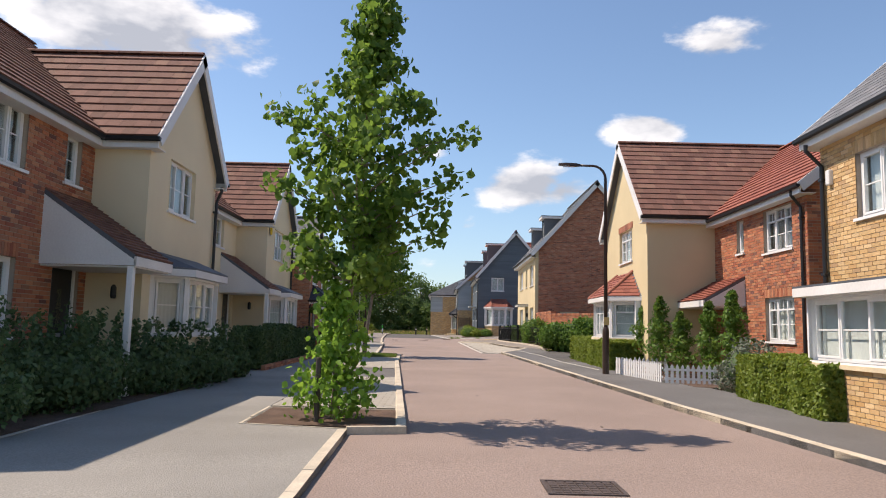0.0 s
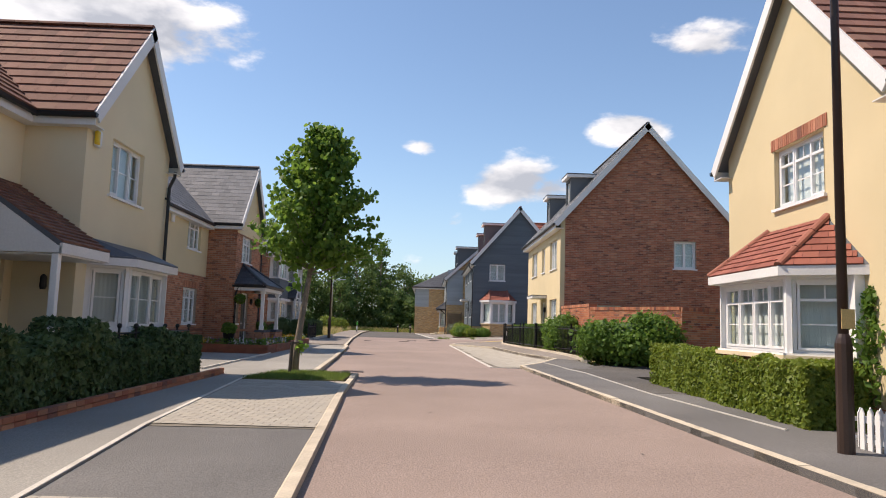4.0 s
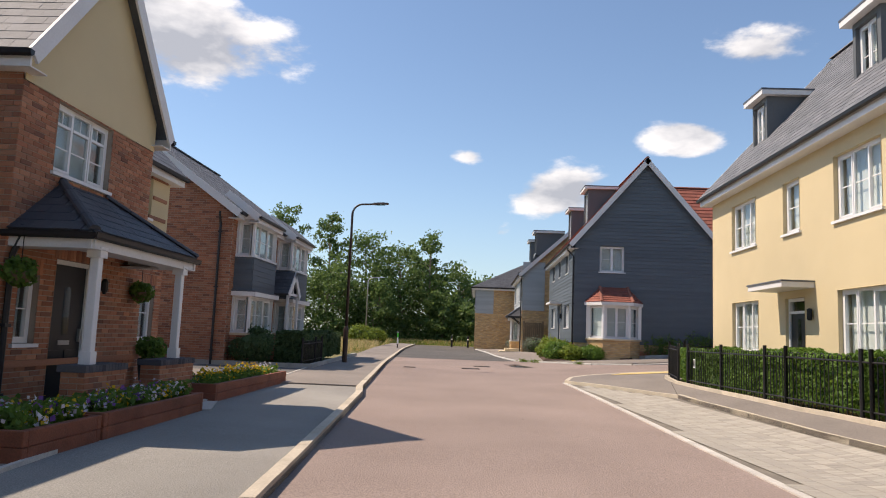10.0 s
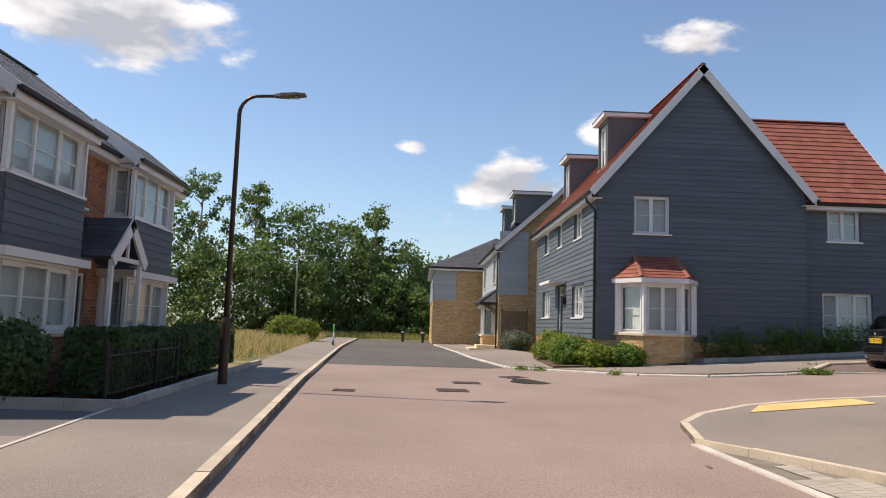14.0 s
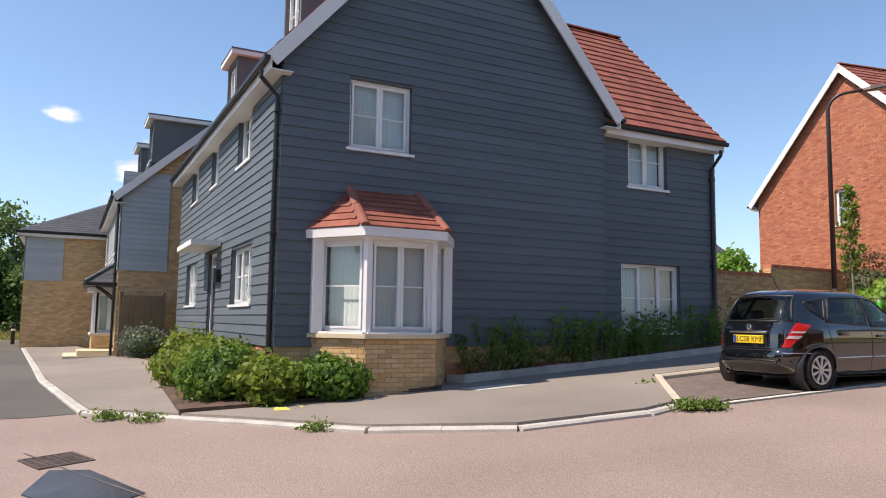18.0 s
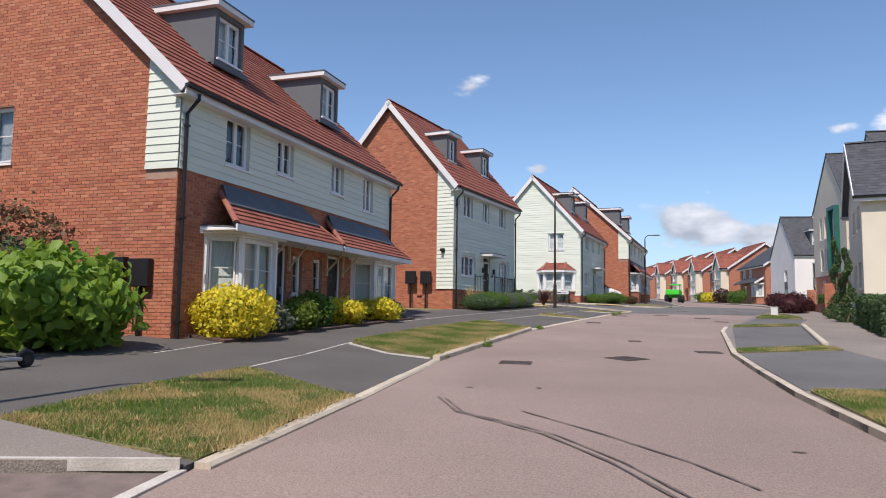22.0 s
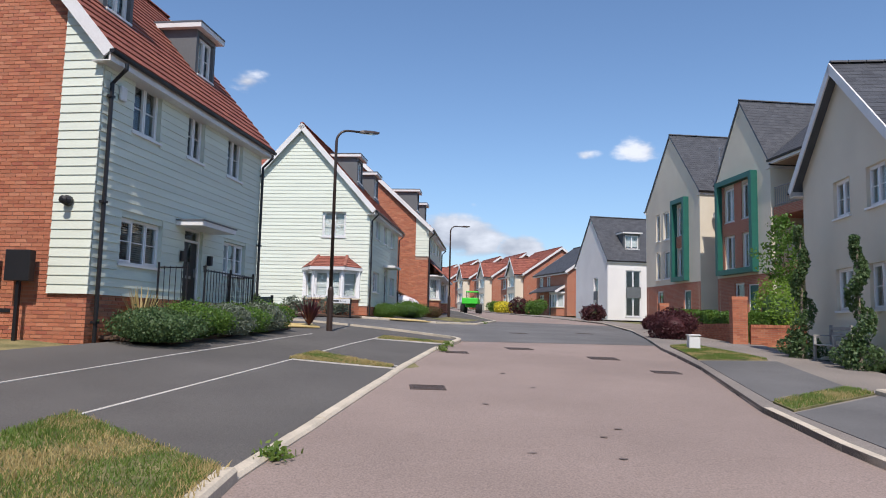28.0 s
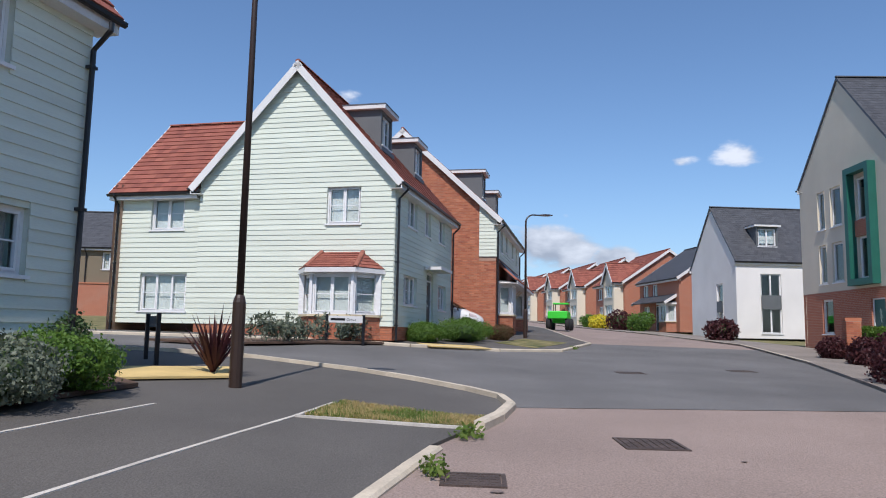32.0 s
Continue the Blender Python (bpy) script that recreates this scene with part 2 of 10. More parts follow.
def far_brick_material(name, a, b, mortar):
    m = material(name, a, 0.85, 0.1)
    nt = m.node_tree
    tc = nt.nodes.new("ShaderNodeTexCoord")
    sep, comb, add = nt.nodes.new("ShaderNodeSeparateXYZ"), nt.nodes.new("ShaderNodeCombineXYZ"), nt.nodes.new("ShaderNodeMath")
    nt.links.new(tc.outputs["Object"], sep.inputs[0])
    nt.links.new(sep.outputs[0], add.inputs[0])
    nt.links.new(sep.outputs[1], add.inputs[1])
    nt.links.new(add.outputs[0], comb.inputs[0])
    nt.links.new(sep.outputs[2], comb.inputs[1])
    br = nt.nodes.new("ShaderNodeTexBrick")
    br.inputs["Scale"].default_value, br.inputs["Brick Width"].default_value, br.inputs["Row Height"].default_value = 1.0, 0.21, 0.067
    br.inputs["Mortar Size"].default_value = 0.006
    br.inputs["Color1"].default_value, br.inputs["Color2"].default_value, br.inputs["Mortar"].default_value = (*a, 1), (*b, 1), (*mortar, 1)
    nt.links.new(comb.outputs[0], br.inputs["Vector"])
    hue = next(n for n in nt.nodes if n.type == "HUE_SAT")
    nt.links.new(br.outputs["Color"], hue.inputs["Color"])
    return m


material("asphalt_red", (0.281, 0.216, 0.185), 0.9, 0.07, 0.6, 55, 0.5, stain=0.07, speck=0.24)
material("asphalt_dark", (0.106, 0.0987, 0.0898), 0.9, 0.12, 0.6, 60, 0.45, stain=0.12, speck=0.24)
material("asphalt_pale", (0.275, 0.262, 0.235), 0.9, 0.09, 0.6, 70, 0.45, stain=0.14, speck=0.24)
material("asphalt_mid", (0.138, 0.134, 0.129), 0.9, 0.12, 0.6, 60, 0.45, stain=0.12, speck=0.24)
material("asphalt_scuff", (0.173, 0.135, 0.117), 0.8, 0.2, 6, 120, 0.3, stain=0.2)
material("asphalt_tan", (0.241, 0.21, 0.182), 0.9, 0.10, 0.6, 65, 0.45, stain=0.12, speck=0.24)
material("kerb_stone", (0.517, 0.451, 0.352), 0.85, 0.12, 3, 45, 0.12, each=0.10)
material("kerb_grey", (0.44, 0.424, 0.385), 0.85, 0.14, 3, 45, 0.1, each=0.08)
material("edging_pale", (0.54, 0.508, 0.454), 0.85, 0.15, 3, 60, 0.2)
material("soil", (0.11, 0.07, 0.05), 1.0, 0.3, 3, 60, 0.8)
material("turf", (0.121, 0.143, 0.0495), 1.0, 0.35, 1.6, 30, 1.0, second=(0.275, 0.231, 0.105))
material("render_cream", (0.636, 0.525, 0.323), 0.92, 0.05, 0.6, 150, 0.12, stain=0.05)
material("render_beige", (0.763, 0.652, 0.443), 0.92, 0.05, 0.6, 150, 0.12, stain=0.05)
material("render_white", (0.76, 0.74, 0.71), 0.92, 0.04, 0.6, 150, 0.1, stain=0.04)
material("render_pale", (0.704, 0.638, 0.506), 0.92, 0.05, 0.6, 150, 0.1, stain=0.04)
material("board_slate", (0.102, 0.125, 0.142), 0.62, 0.09, 1.2, 40, 0.12, each=0.08, stretch=(0.4, 0.4, 4))
material("board_grey", (0.381, 0.414, 0.426), 0.7, 0.06, 1.2, 40, 0.1, each=0.05, stretch=(0.4, 0.4, 4))
material("board_sage", (0.672, 0.717, 0.61), 0.7, 0.05, 1.2, 40, 0.1, each=0.04, stretch=(0.4, 0.4, 4))
material("mortar", (0.403, 0.33, 0.263), 0.95, 0.1, 2, 90, 0.3)
material("mortar_red", (0.403, 0.258, 0.19), 0.95, 0.1, 2, 90, 0.3)
pieces_material("brick_red", [(0.433, 0.154, 0.0855), (0.49, 0.188, 0.103), (0.388, 0.131, 0.0741), (0.513, 0.217, 0.125), (0.353, 0.108, 0.0684)])
pieces_material("brick_brown", [(0.376, 0.142, 0.0855), (0.422, 0.169, 0.1), (0.308, 0.114, 0.0707), (0.479, 0.217, 0.131), (0.194, 0.0798, 0.0593)], spread=0.2)
pieces_material("brick_umber", [(0.40, 0.17, 0.095), (0.44, 0.195, 0.112), (0.33, 0.13, 0.075), (0.48, 0.235, 0.14), (0.21, 0.095, 0.065)], spread=0.18)
pieces_material("brick_rust", [(0.41, 0.148, 0.0798), (0.49, 0.194, 0.103), (0.319, 0.103, 0.0627), (0.536, 0.251, 0.137), (0.171, 0.0798, 0.0684)])
pieces_material("brick_buff", [(0.57, 0.365, 0.171), (0.638, 0.433, 0.217), (0.513, 0.308, 0.137), (0.684, 0.479, 0.262), (0.467, 0.296, 0.16)])
pieces_material("brick_blue", [(0.0798, 0.0855, 0.0969), (0.114, 0.114, 0.125), (0.057, 0.057, 0.0684)])
far_brick_material("far_brick_red", (0.445, 0.16, 0.0912), (0.376, 0.125, 0.0741), (0.433, 0.308, 0.228))
pieces_material("tile_red", [(0.262, 0.0855, 0.0627), (0.296, 0.1, 0.0684), (0.228, 0.0741, 0.0547), (0.319, 0.114, 0.0775)], 0.8)
pieces_material("tile_brown", [(0.194, 0.0969, 0.0741), (0.228, 0.114, 0.0855), (0.165, 0.0821, 0.0627), (0.251, 0.137, 0.0969)], 0.85)
pieces_material("tile_slate", [(0.142, 0.148, 0.157), (0.171, 0.174, 0.182), (0.125, 0.131, 0.139), (0.199, 0.199, 0.205)], 0.7, spec=0.35)
pieces_material("tile_dark", [(0.0627, 0.0661, 0.0741), (0.0798, 0.0832, 0.0912), (0.057, 0.0593, 0.0661)], 0.6)
pieces_material("paver", [(0.38, 0.352, 0.297), (0.396, 0.363, 0.306), (0.369, 0.339, 0.288), (0.358, 0.332, 0.284)], 0.9)
material("joint_sand", (0.2, 0.178, 0.145), 1.0, 0.2, 3, 90, 0.4)
material("upvc_white", (0.80, 0.80, 0.79), 0.35, 0.03, 1, 30, 0.0)
material("fascia_white", (0.74, 0.73, 0.71), 0.5, 0.05, 1, 30, 0.02, stain=0.06)
material("black_plastic", (0.018, 0.018, 0.02), 0.4, 0.1, 2, 60, 0.03)
material("black_iron", (0.012, 0.012, 0.014), 0.45, 0.1, 2, 60, 0.05)
material("lead_grey", (0.11, 0.121, 0.138), 0.55, 0.12, 2, 30, 0.08, metal=0.2)
material("dormer_grey", (0.121, 0.132, 0.138), 0.7, 0.06, 1, 30, 0.03)
material("door_black", (0.016, 0.017, 0.02), 0.35, 0.1, 2, 60, 0.03)
material("door_teal", (0.02, 0.12, 0.10), 0.4, 0.1, 2, 60, 0.02)
material("frame_green", (0.018, 0.125, 0.095), 0.45, 0.08, 2, 60, 0.02)
material("steel_brown", (0.045, 0.028, 0.022), 0.4, 0.12, 2, 60, 0.03)
material("dish_grey", (0.13, 0.13, 0.135), 0.5, 0.08, 2, 60, 0.03)
material("render_brown", (0.20, 0.165, 0.115), 0.92, 0.06, 0.6, 150, 0.12, stain=0.05)
material("steel_grey", (0.40, 0.41, 0.42), 0.4, 0.06, 2, 60, 0.03, metal=0.7)
material("blind_grey", (0.32, 0.33, 0.33), 0.6, 0.05, 2, 30, 0.03)
material("blind_white", (0.78, 0.78, 0.76), 0.9, 0.05, 2, 30, 0.05)
material("curtain_grey", (0.38, 0.38, 0.40), 0.95, 0.15, 6, 30, 0.1, stretch=(9, 9, 0.4))
material("room_dark", (0.12, 0.11, 0.10), 0.9, 0.15, 1, 20, 0.0)
material("bark", (0.264, 0.216, 0.168), 0.95, 0.3, 6, 50, 0.8, stretch=(3, 3, 0.6))
material("timber", (0.22, 0.15, 0.09), 0.85, 0.2, 3, 50, 0.3, stretch=(3, 3, 0.5))
material("timber_red", (0.24, 0.078, 0.042), 0.7, 0.2, 3, 50, 0.3, each=0.1)
material("timber_grey", (0.33, 0.32, 0.30), 0.85, 0.2, 3, 50, 0.3)
material("iron_cover", (0.10, 0.075, 0.065), 0.7, 0.25, 4, 60, 0.5, metal=0.3)
material("concrete", (0.495, 0.473, 0.429), 0.9, 0.12, 2, 70, 0.3)
material("tactile_yellow", (0.62, 0.46, 0.19), 0.9, 0.12, 2, 70, 0.3)
material("sign_white", (0.75, 0.75, 0.73), 0.5, 0.03)
material("stone_cream", (0.66, 0.55, 0.374), 0.9, 0.1, 2, 60, 0.2)
material("box_white", (0.72, 0.72, 0.70), 0.6, 0.05)
material("terracotta_ridge", (0.30, 0.11, 0.075), 0.8, 0.18, 3, 50, 0.2)
material("plate_yellow", (0.72, 0.50, 0.03), 0.4, 0.04, 5, 60, 0.0)
glass_material("glass")
leaf_material("leaf_lime", (0.0975, 0.225, 0.033), (0.225, 0.405, 0.06), 0.45)
leaf_material("leaf_mid", (0.066, 0.144, 0.024), (0.132, 0.24, 0.042), 0.4)
leaf_material("leaf_dark", (0.0468, 0.0967, 0.0343), (0.109, 0.172, 0.0655), 0.3)
leaf_material("leaf_tree", (0.0616, 0.142, 0.0246), (0.155, 0.271, 0.0444), 0.48)
material("timber_dark", (0.075, 0.062, 0.05), 0.85, 0.35, 1.5, 60.0, 0.4, stretch=(1, 1, 0.15))
leaf_material("leaf_hedge", (0.115, 0.18, 0.024), (0.20, 0.26, 0.042), 0.38)
leaf_material("leaf_yellow", (0.74, 0.62, 0.04), (0.55, 0.53, 0.05), 0.35)
leaf_material("leaf_sage", (0.10, 0.13, 0.085), (0.20, 0.23, 0.17), 0.25)
leaf_material("leaf_red", (0.05, 0.014, 0.018), (0.10, 0.03, 0.03), 0.3)
leaf_material("leaf_rust", (0.16, 0.07, 0.045), (0.10, 0.09, 0.03), 0.3)
leaf_material("leaf_wood", (0.0552, 0.113, 0.0345), (0.149, 0.23, 0.069), 0.42)
leaf_material("blade_green", (0.0945, 0.179, 0.0315), (0.179, 0.242, 0.0525), 0.35)
leaf_material("blade_straw", (0.546, 0.42, 0.2), (0.378, 0.315, 0.126), 0.35)

leaf_material("leaf_bright", (0.13, 0.25, 0.03), (0.24, 0.37, 0.06), 0.4)
leaf_material("petal_white", (0.75, 0.72, 0.76), (0.62, 0.60, 0.70), 0.3)
leaf_material("petal_yellow", (0.75, 0.55, 0.02), (0.70, 0.42, 0.02), 0.3)
leaf_material("petal_purple", (0.16, 0.06, 0.30), (0.32, 0.14, 0.42), 0.3)
material("slate_chips", (0.16, 0.14, 0.155), 0.7, 0.45, 18, 70, 1.0)
material("wet_asphalt", (0.05, 0.045, 0.042), 0.18, 0.25, 3, 60, 0.15, spec=0.6)
material("paint_yellow", (0.62, 0.55, 0.10), 0.8, 0.3, 20, 60, 0.1)
material("car_red", (0.16, 0.006, 0.012), 0.12, 0.05, 2, 200, 0.0, spec=0.6)

# ---- builders ----
X, Y, Z = Vector((1, 0, 0)), Vector((0, 1, 0)), Vector((0, 0, 1))
rng = np.random.default_rng(7)
LEFT_KERB = ((-1e3, 62.0), (0.5, 60.4), (2.4, 58.1), (4.8, 55.6), (7.0, 55.5), (17.0, 55.2), (22.5, 54.9), (31.5, 53.4), (41.5, 50.2), (46.5, 48.8), (59.0, 45.4), (84.0, 37.9), (130.0, 32.0), (1e3, 30.0))


def smooth(a, b, v):
    u = min(1.0, max(0.0, (v - a) / (b - a)))
    return u * u * (3 - 2 * u)


def line(table, v):
    for (a, p), (b, q) in zip(table, table[1:]):
        if v <= b:
            return p + (q - p) * (v - a) / (b - a)
    return table[-1][1]


RISE = ((-1e3, 0.0), (0, 0.0), (3, 0.15), (7, 0.42), (12, 0.65), (22, 1.0), (42, 1.96), (50, 2.25), (65, 2.78), (78, 3.2), (130, 5.0), (200, 5.3), (1e4, 5.3))


def ground_z(x, y):
    """Height of the carriageway's level; both streets climb a little."""
    base = -0.19 + 0.008 * min(max(y, -20), 70)
    w = smooth(34, 47, y + max(0, x - 12))
    side = min(6.0, max(0.0, y - line(LEFT_KERB, x) - 0.3)) * smooth(6, 14, x)
    bank = 0.3 * smooth(2.4, 5.0, x) * (1 - smooth(9, 14, x)) * smooth(30.5, 34.6, y) * (1 - smooth(38.5, 46, y))
    return base + (line(RISE, x) + 0.05 * side) * w + bank


class Geo:
    """Collects vertices and faces for one mesh."""

    def __init__(self):
        self.v, self.f = [], []

    def add(self, pts, faces):
        n = len(self.v)
        self.v += [tuple(p) for p in pts]
        self.f += [tuple(n + i for i in f) for f in faces]
        return self

    def quad(self, *pts):
        return self.add(pts, [tuple(range(len(pts)))])

    def obox(self, o, u, v, n, a, b, c):
        """A box in the axes u, v, n from o, over the ranges a, b, c."""
        pts = [o + u * i + v * j + n * k for k in c for j in b for i in a]
        return self.add(pts, [(0, 2, 3, 1), (4, 5, 7, 6), (0, 1, 5, 4), (2, 6, 7, 3), (0, 4, 6, 2), (1, 3, 7, 5)])

    def box(self, a, b, c):
        return self.obox(Vector(), X, Y, Z, a, b, c)

    def cbox(self, a, b, c, r=0.02):
        """A box with chamfered edges."""
        bm = bmesh.new()
        bmesh.ops.create_cube(bm, size=1.0)
        for w in bm.verts:
            w.co = Vector(((a[0] + a[1]) / 2 + w.co.x * (a[1] - a[0]), (b[0] + b[1]) / 2 + w.co.y * (b[1] - b[0]), (c[0] + c[1]) / 2 + w.co.z * (c[1] - c[0])))
        bmesh.ops.bevel(bm, geom=bm.edges[:], offset=r, segments=2, affect="EDGES", profile=0.5)
        bm.verts.index_update()
        self.add([w.co for w in bm.verts], [[w.index for w in f.verts] for f in bm.faces])
        bm.free()
        return self

    def prism(self, poly, lift):
        """A flat polygon of points, thickened by the vector lift."""
        n = len(poly)
        pts = [Vector(p) for p in poly] + [Vector(p) + lift for p in poly]
        return self.add(pts, [tuple(range(n))[::-1], tuple(range(n, 2 * n))] + [(i, (i + 1) % n, n + (i + 1) % n, n + i) for i in range(n)])

    def tube(self, path, radius, seg=8):
        path = [Vector(p) for p in path]
        radii = radius if isinstance(radius, (list, tuple)) else [radius] * len(path)
        rings = []
        side = None
        for i, p in enumerate(path):
            d = (path[min(i + 1, len(path) - 1)] - path[max(i - 1, 0)]).normalized()
            s = d.orthogonal().normalized() if side is None else (side - d * side.dot(d)).normalized()
            side = s
            t = d.cross(s)
            rings.append([p + (s * math.cos(2 * math.pi * k / seg) + t * math.sin(2 * math.pi * k / seg)) * radii[i] for k in range(seg)])
        pts = [q for r in rings for q in r]
        faces = [(i * seg + k, i * seg + (k + 1) % seg, (i + 1) * seg + (k + 1) % seg, (i + 1) * seg + k) for i in range(len(path) - 1) for k in range(seg)]
        faces += [tuple(range(seg))[::-1], tuple(range((len(path) - 1) * seg, len(path) * seg))]
        return self.add(pts, faces)

    def lathe(self, profile, o=Vector(), axis=Z, seg=16):
        """A turned shape: profile of (radius, height) along the axis from o."""
        s = axis.orthogonal().normalized()
        t = axis.cross(s)
        pts = [o + axis * h + (s * math.cos(2 * math.pi * k / seg) + t * math.sin(2 * math.pi * k / seg)) * max(r, 1e-4) for r, h in profile for k in range(seg)]
        n = len(profile)
        faces = [(i * seg + k, i * seg + (k + 1) % seg, (i + 1) * seg + (k + 1) % seg, (i + 1) * seg + k) for i in range(n - 1) for k in range(seg)]
        return self.add(pts, faces + [tuple(range(seg))[::-1], tuple(range((n - 1) * seg, n * seg))])


FRAME = [None]    # a turned frame in which the next parts of a house are drawn


def turned(x=0.0, y=0.0, rz=None):
    FRAME[0] = None if rz is None else pose(x, y, 0, 0, 0, rz)


def part(name, geo, mat, parent=None, label="", kind="", soft=False):
    me = bpy.data.meshes.new(name)
    me.from_pydata(geo.v, [], geo.f)
    if FRAME[0] is not None:
        me.transform(FRAME[0])
    me.materials.append(MATS[mat])
    if soft:
        me.polygons.foreach_set("use_smooth", [True] * len(me.polygons))
    me.update()
    ob = new(name, me)
    ob.parent = parent
    return tagged(ob, label=label, kind=kind)


def thing(name, label, category, m=None, group="", kind=""):
    ob = new(name)
    ob.empty_display_size = 0.2
    if m is not None:
        ob.matrix_world = m
    return tagged(ob, label=label, category=category, group=group, kind=kind)


class Panel:
    """A flat outline (convex) in a plane, with rectangular holes; n looks outwards."""

    def __init__(self, o, u, v, poly, holes=()):
        self.o, self.u, self.v = Vector(o), Vector(u).normalized(), Vector(v).normalized()
        self.n = self.u.cross(self.v)
        self.poly, self.holes = poly, list(holes)

    def pt(self, a, b, c=0.0):
        return self.o + self.u * a + self.v * b + self.n * c

    def edges(self, b):
        xs = []
        for (a0, b0), (a1, b1) in zip(self.poly, self.poly[1:] + self.poly[:1]):
            if b0 == b1:
                if abs(b - b0) < 1e-6:
                    xs += [a0, a1]
            elif min(b0, b1) - 1e-6 <= b <= max(b0, b1) + 1e-6:
                xs.append(a0 + (a1 - a0) * (b - b0) / (b1 - b0))
        return (min(xs), max(xs)) if xs else None

    def spans(self, b0, b1):
        e0, e1 = self.edges(b0), self.edges(b1)
        if not e0 or not e1:
            return []
        runs = [(max(e0[0], e1[0]), min(e0[1], e1[1]))]
        for a, b, w, h in self.holes:
            if b < b1 - 0.004 and b + h > b0 + 0.004:
                cut = []
                for p, q in runs:
                    if a > p:
                        cut.append((p, min(q, a)))
                    if a + w < q:
                        cut.append((max(p, a + w), q))
                runs = cut
        return [(p, q) for p, q in runs if q - p > 0.015]

    def skin(self, depth=0.22, rim=False):
        """The wall behind the pieces: outer and inner face, and the reveals of its holes."""
        g = Geo()
        bs = sorted({b for _, b in self.poly} | {round(h[1], 5) for h in self.holes} | {round(h[1] + h[3], 5) for h in self.holes})
        lo, hi = min(b for _, b in self.poly), max(b for _, b in self.poly)
        bs = [b for b in bs if lo - 1e-6 <= b <= hi + 1e-6]
        for b0, b1 in zip(bs, bs[1:]):
            if b1 - b0 < 1e-4:
                continue
            l0, r0 = self.edges(b0 + 1e-5)
            l1, r1 = self.edges(b1 - 1e-5)
            cuts = sorted((a, a + w) for a, b, w, h in self.holes if b < (b0 + b1) / 2 < b + h)
            marks = [(l0, l1)] + [(c, c) for pair in cuts for c in pair] + [(r0, r1)]
            for (p0, p1), (q0, q1) in zip(marks[::2], marks[1::2]):
                if max(q0 - p0, q1 - p1) < 1e-4:
                    continue
                g.quad(self.pt(p0, b0), self.pt(q0, b0), self.pt(q1, b1), self.pt(p1, b1))
                g.quad(self.pt(p0, b0, -depth), self.pt(p1, b1, -depth), self.pt(q1, b1, -depth), self.pt(q0, b0, -depth))
        n = len(self.poly) if rim else 0
        for i in range(n):
            (a0, b0), (a1, b1) = self.poly[i], self.poly[(i + 1) % len(self.poly)]
            g.quad(self.pt(a0, b0), self.pt(a0, b0, -depth), self.pt(a1, b1, -depth), self.pt(a1, b1))
        for a, b, w, h in self.holes:
            c = [(a, b), (a + w, b), (a + w, b + h), (a, b + h)]
            for (a0, b0), (a1, b1) in zip(c, c[1:] + c[:1]):
                g.quad(self.pt(a0, b0, 0.012), self.pt(a1, b1, 0.012), self.pt(a1, b1, -depth), self.pt(a0, b0, -depth))
        return g

    def lay(self, course, length, gap=0.01, proud=0.009, bond=0.5, thin=None, wobble=0.003, hang=0.0):
        """Pieces in courses: bricks, tiles, blocks. thin: how proud the upper edge is (tiles lap)."""
        g = Geo()
        lo, hi = min(b for _, b in self.poly), max(b for _, b in self.poly)
        rows = int(math.ceil((hi - lo) / course))
        for i in range(rows):
            b0, b1 = lo + i * course, min(hi, lo + (i + 1) * course - gap)
            if b1 - b0 < 0.012:
                continue
            shift = (i % 2) * bond * length
            for p, q in self.spans(b0, b1):
                k = math.floor((p + shift) / length)
                a = k * length - shift
                while a < q:
                    a0, a1 = max(a, p), min(a + length - gap, q)
                    if a1 - a0 > 0.02:
                        c = proud + (random.random() - 0.5) * wobble
                        t = c if thin is None else thin
                        pts = [self.pt(a0, b0 - hang, c), self.pt(a1, b0 - hang, c), self.pt(a1, b1, t), self.pt(a0, b1, t), self.pt(a0, b0 - hang, 0), self.pt(a1, b0 - hang, 0), self.pt(a1, b1, 0), self.pt(a0, b1, 0)]
                        g.add(pts, [(0, 1, 2, 3), (4, 5, 1, 0), (5, 6, 2, 1), (3, 2, 6, 7), (4, 0, 3, 7)])
                    a += length
        return g


BRICKS = {"brick_red": "mortar_red", "brick_brown": "mortar", "brick_rust": "mortar", "brick_umber": "mortar", "brick_buff": "mortar"}
BLINDS = ("blind_white", "curtain_grey", "blind_white", "blind_white", "blind_white")


def ring(p, a0, a1, b0, b1, t, c0, c1):
    """A closed rectangular frame of bars t wide in a panel's plane."""
    g = Geo()
    pts = [p.pt(a, b, c) for c in (c0, c1) for q in (0, t) for a, b in ((a0 + q, b0 + q), (a1 - q, b0 + q), (a1 - q, b1 - q), (a0 + q, b1 - q))]
    f = []
    for i in range(4):
        j = (i + 1) % 4
        f += [(8 + i, 8 + j, 12 + j, 12 + i), (j, i, 4 + i, 4 + j), (i, j, 8 + j, 8 + i), (4 + j, 4 + i, 12 + i, 12 + j)]
    return g.add(pts, f)


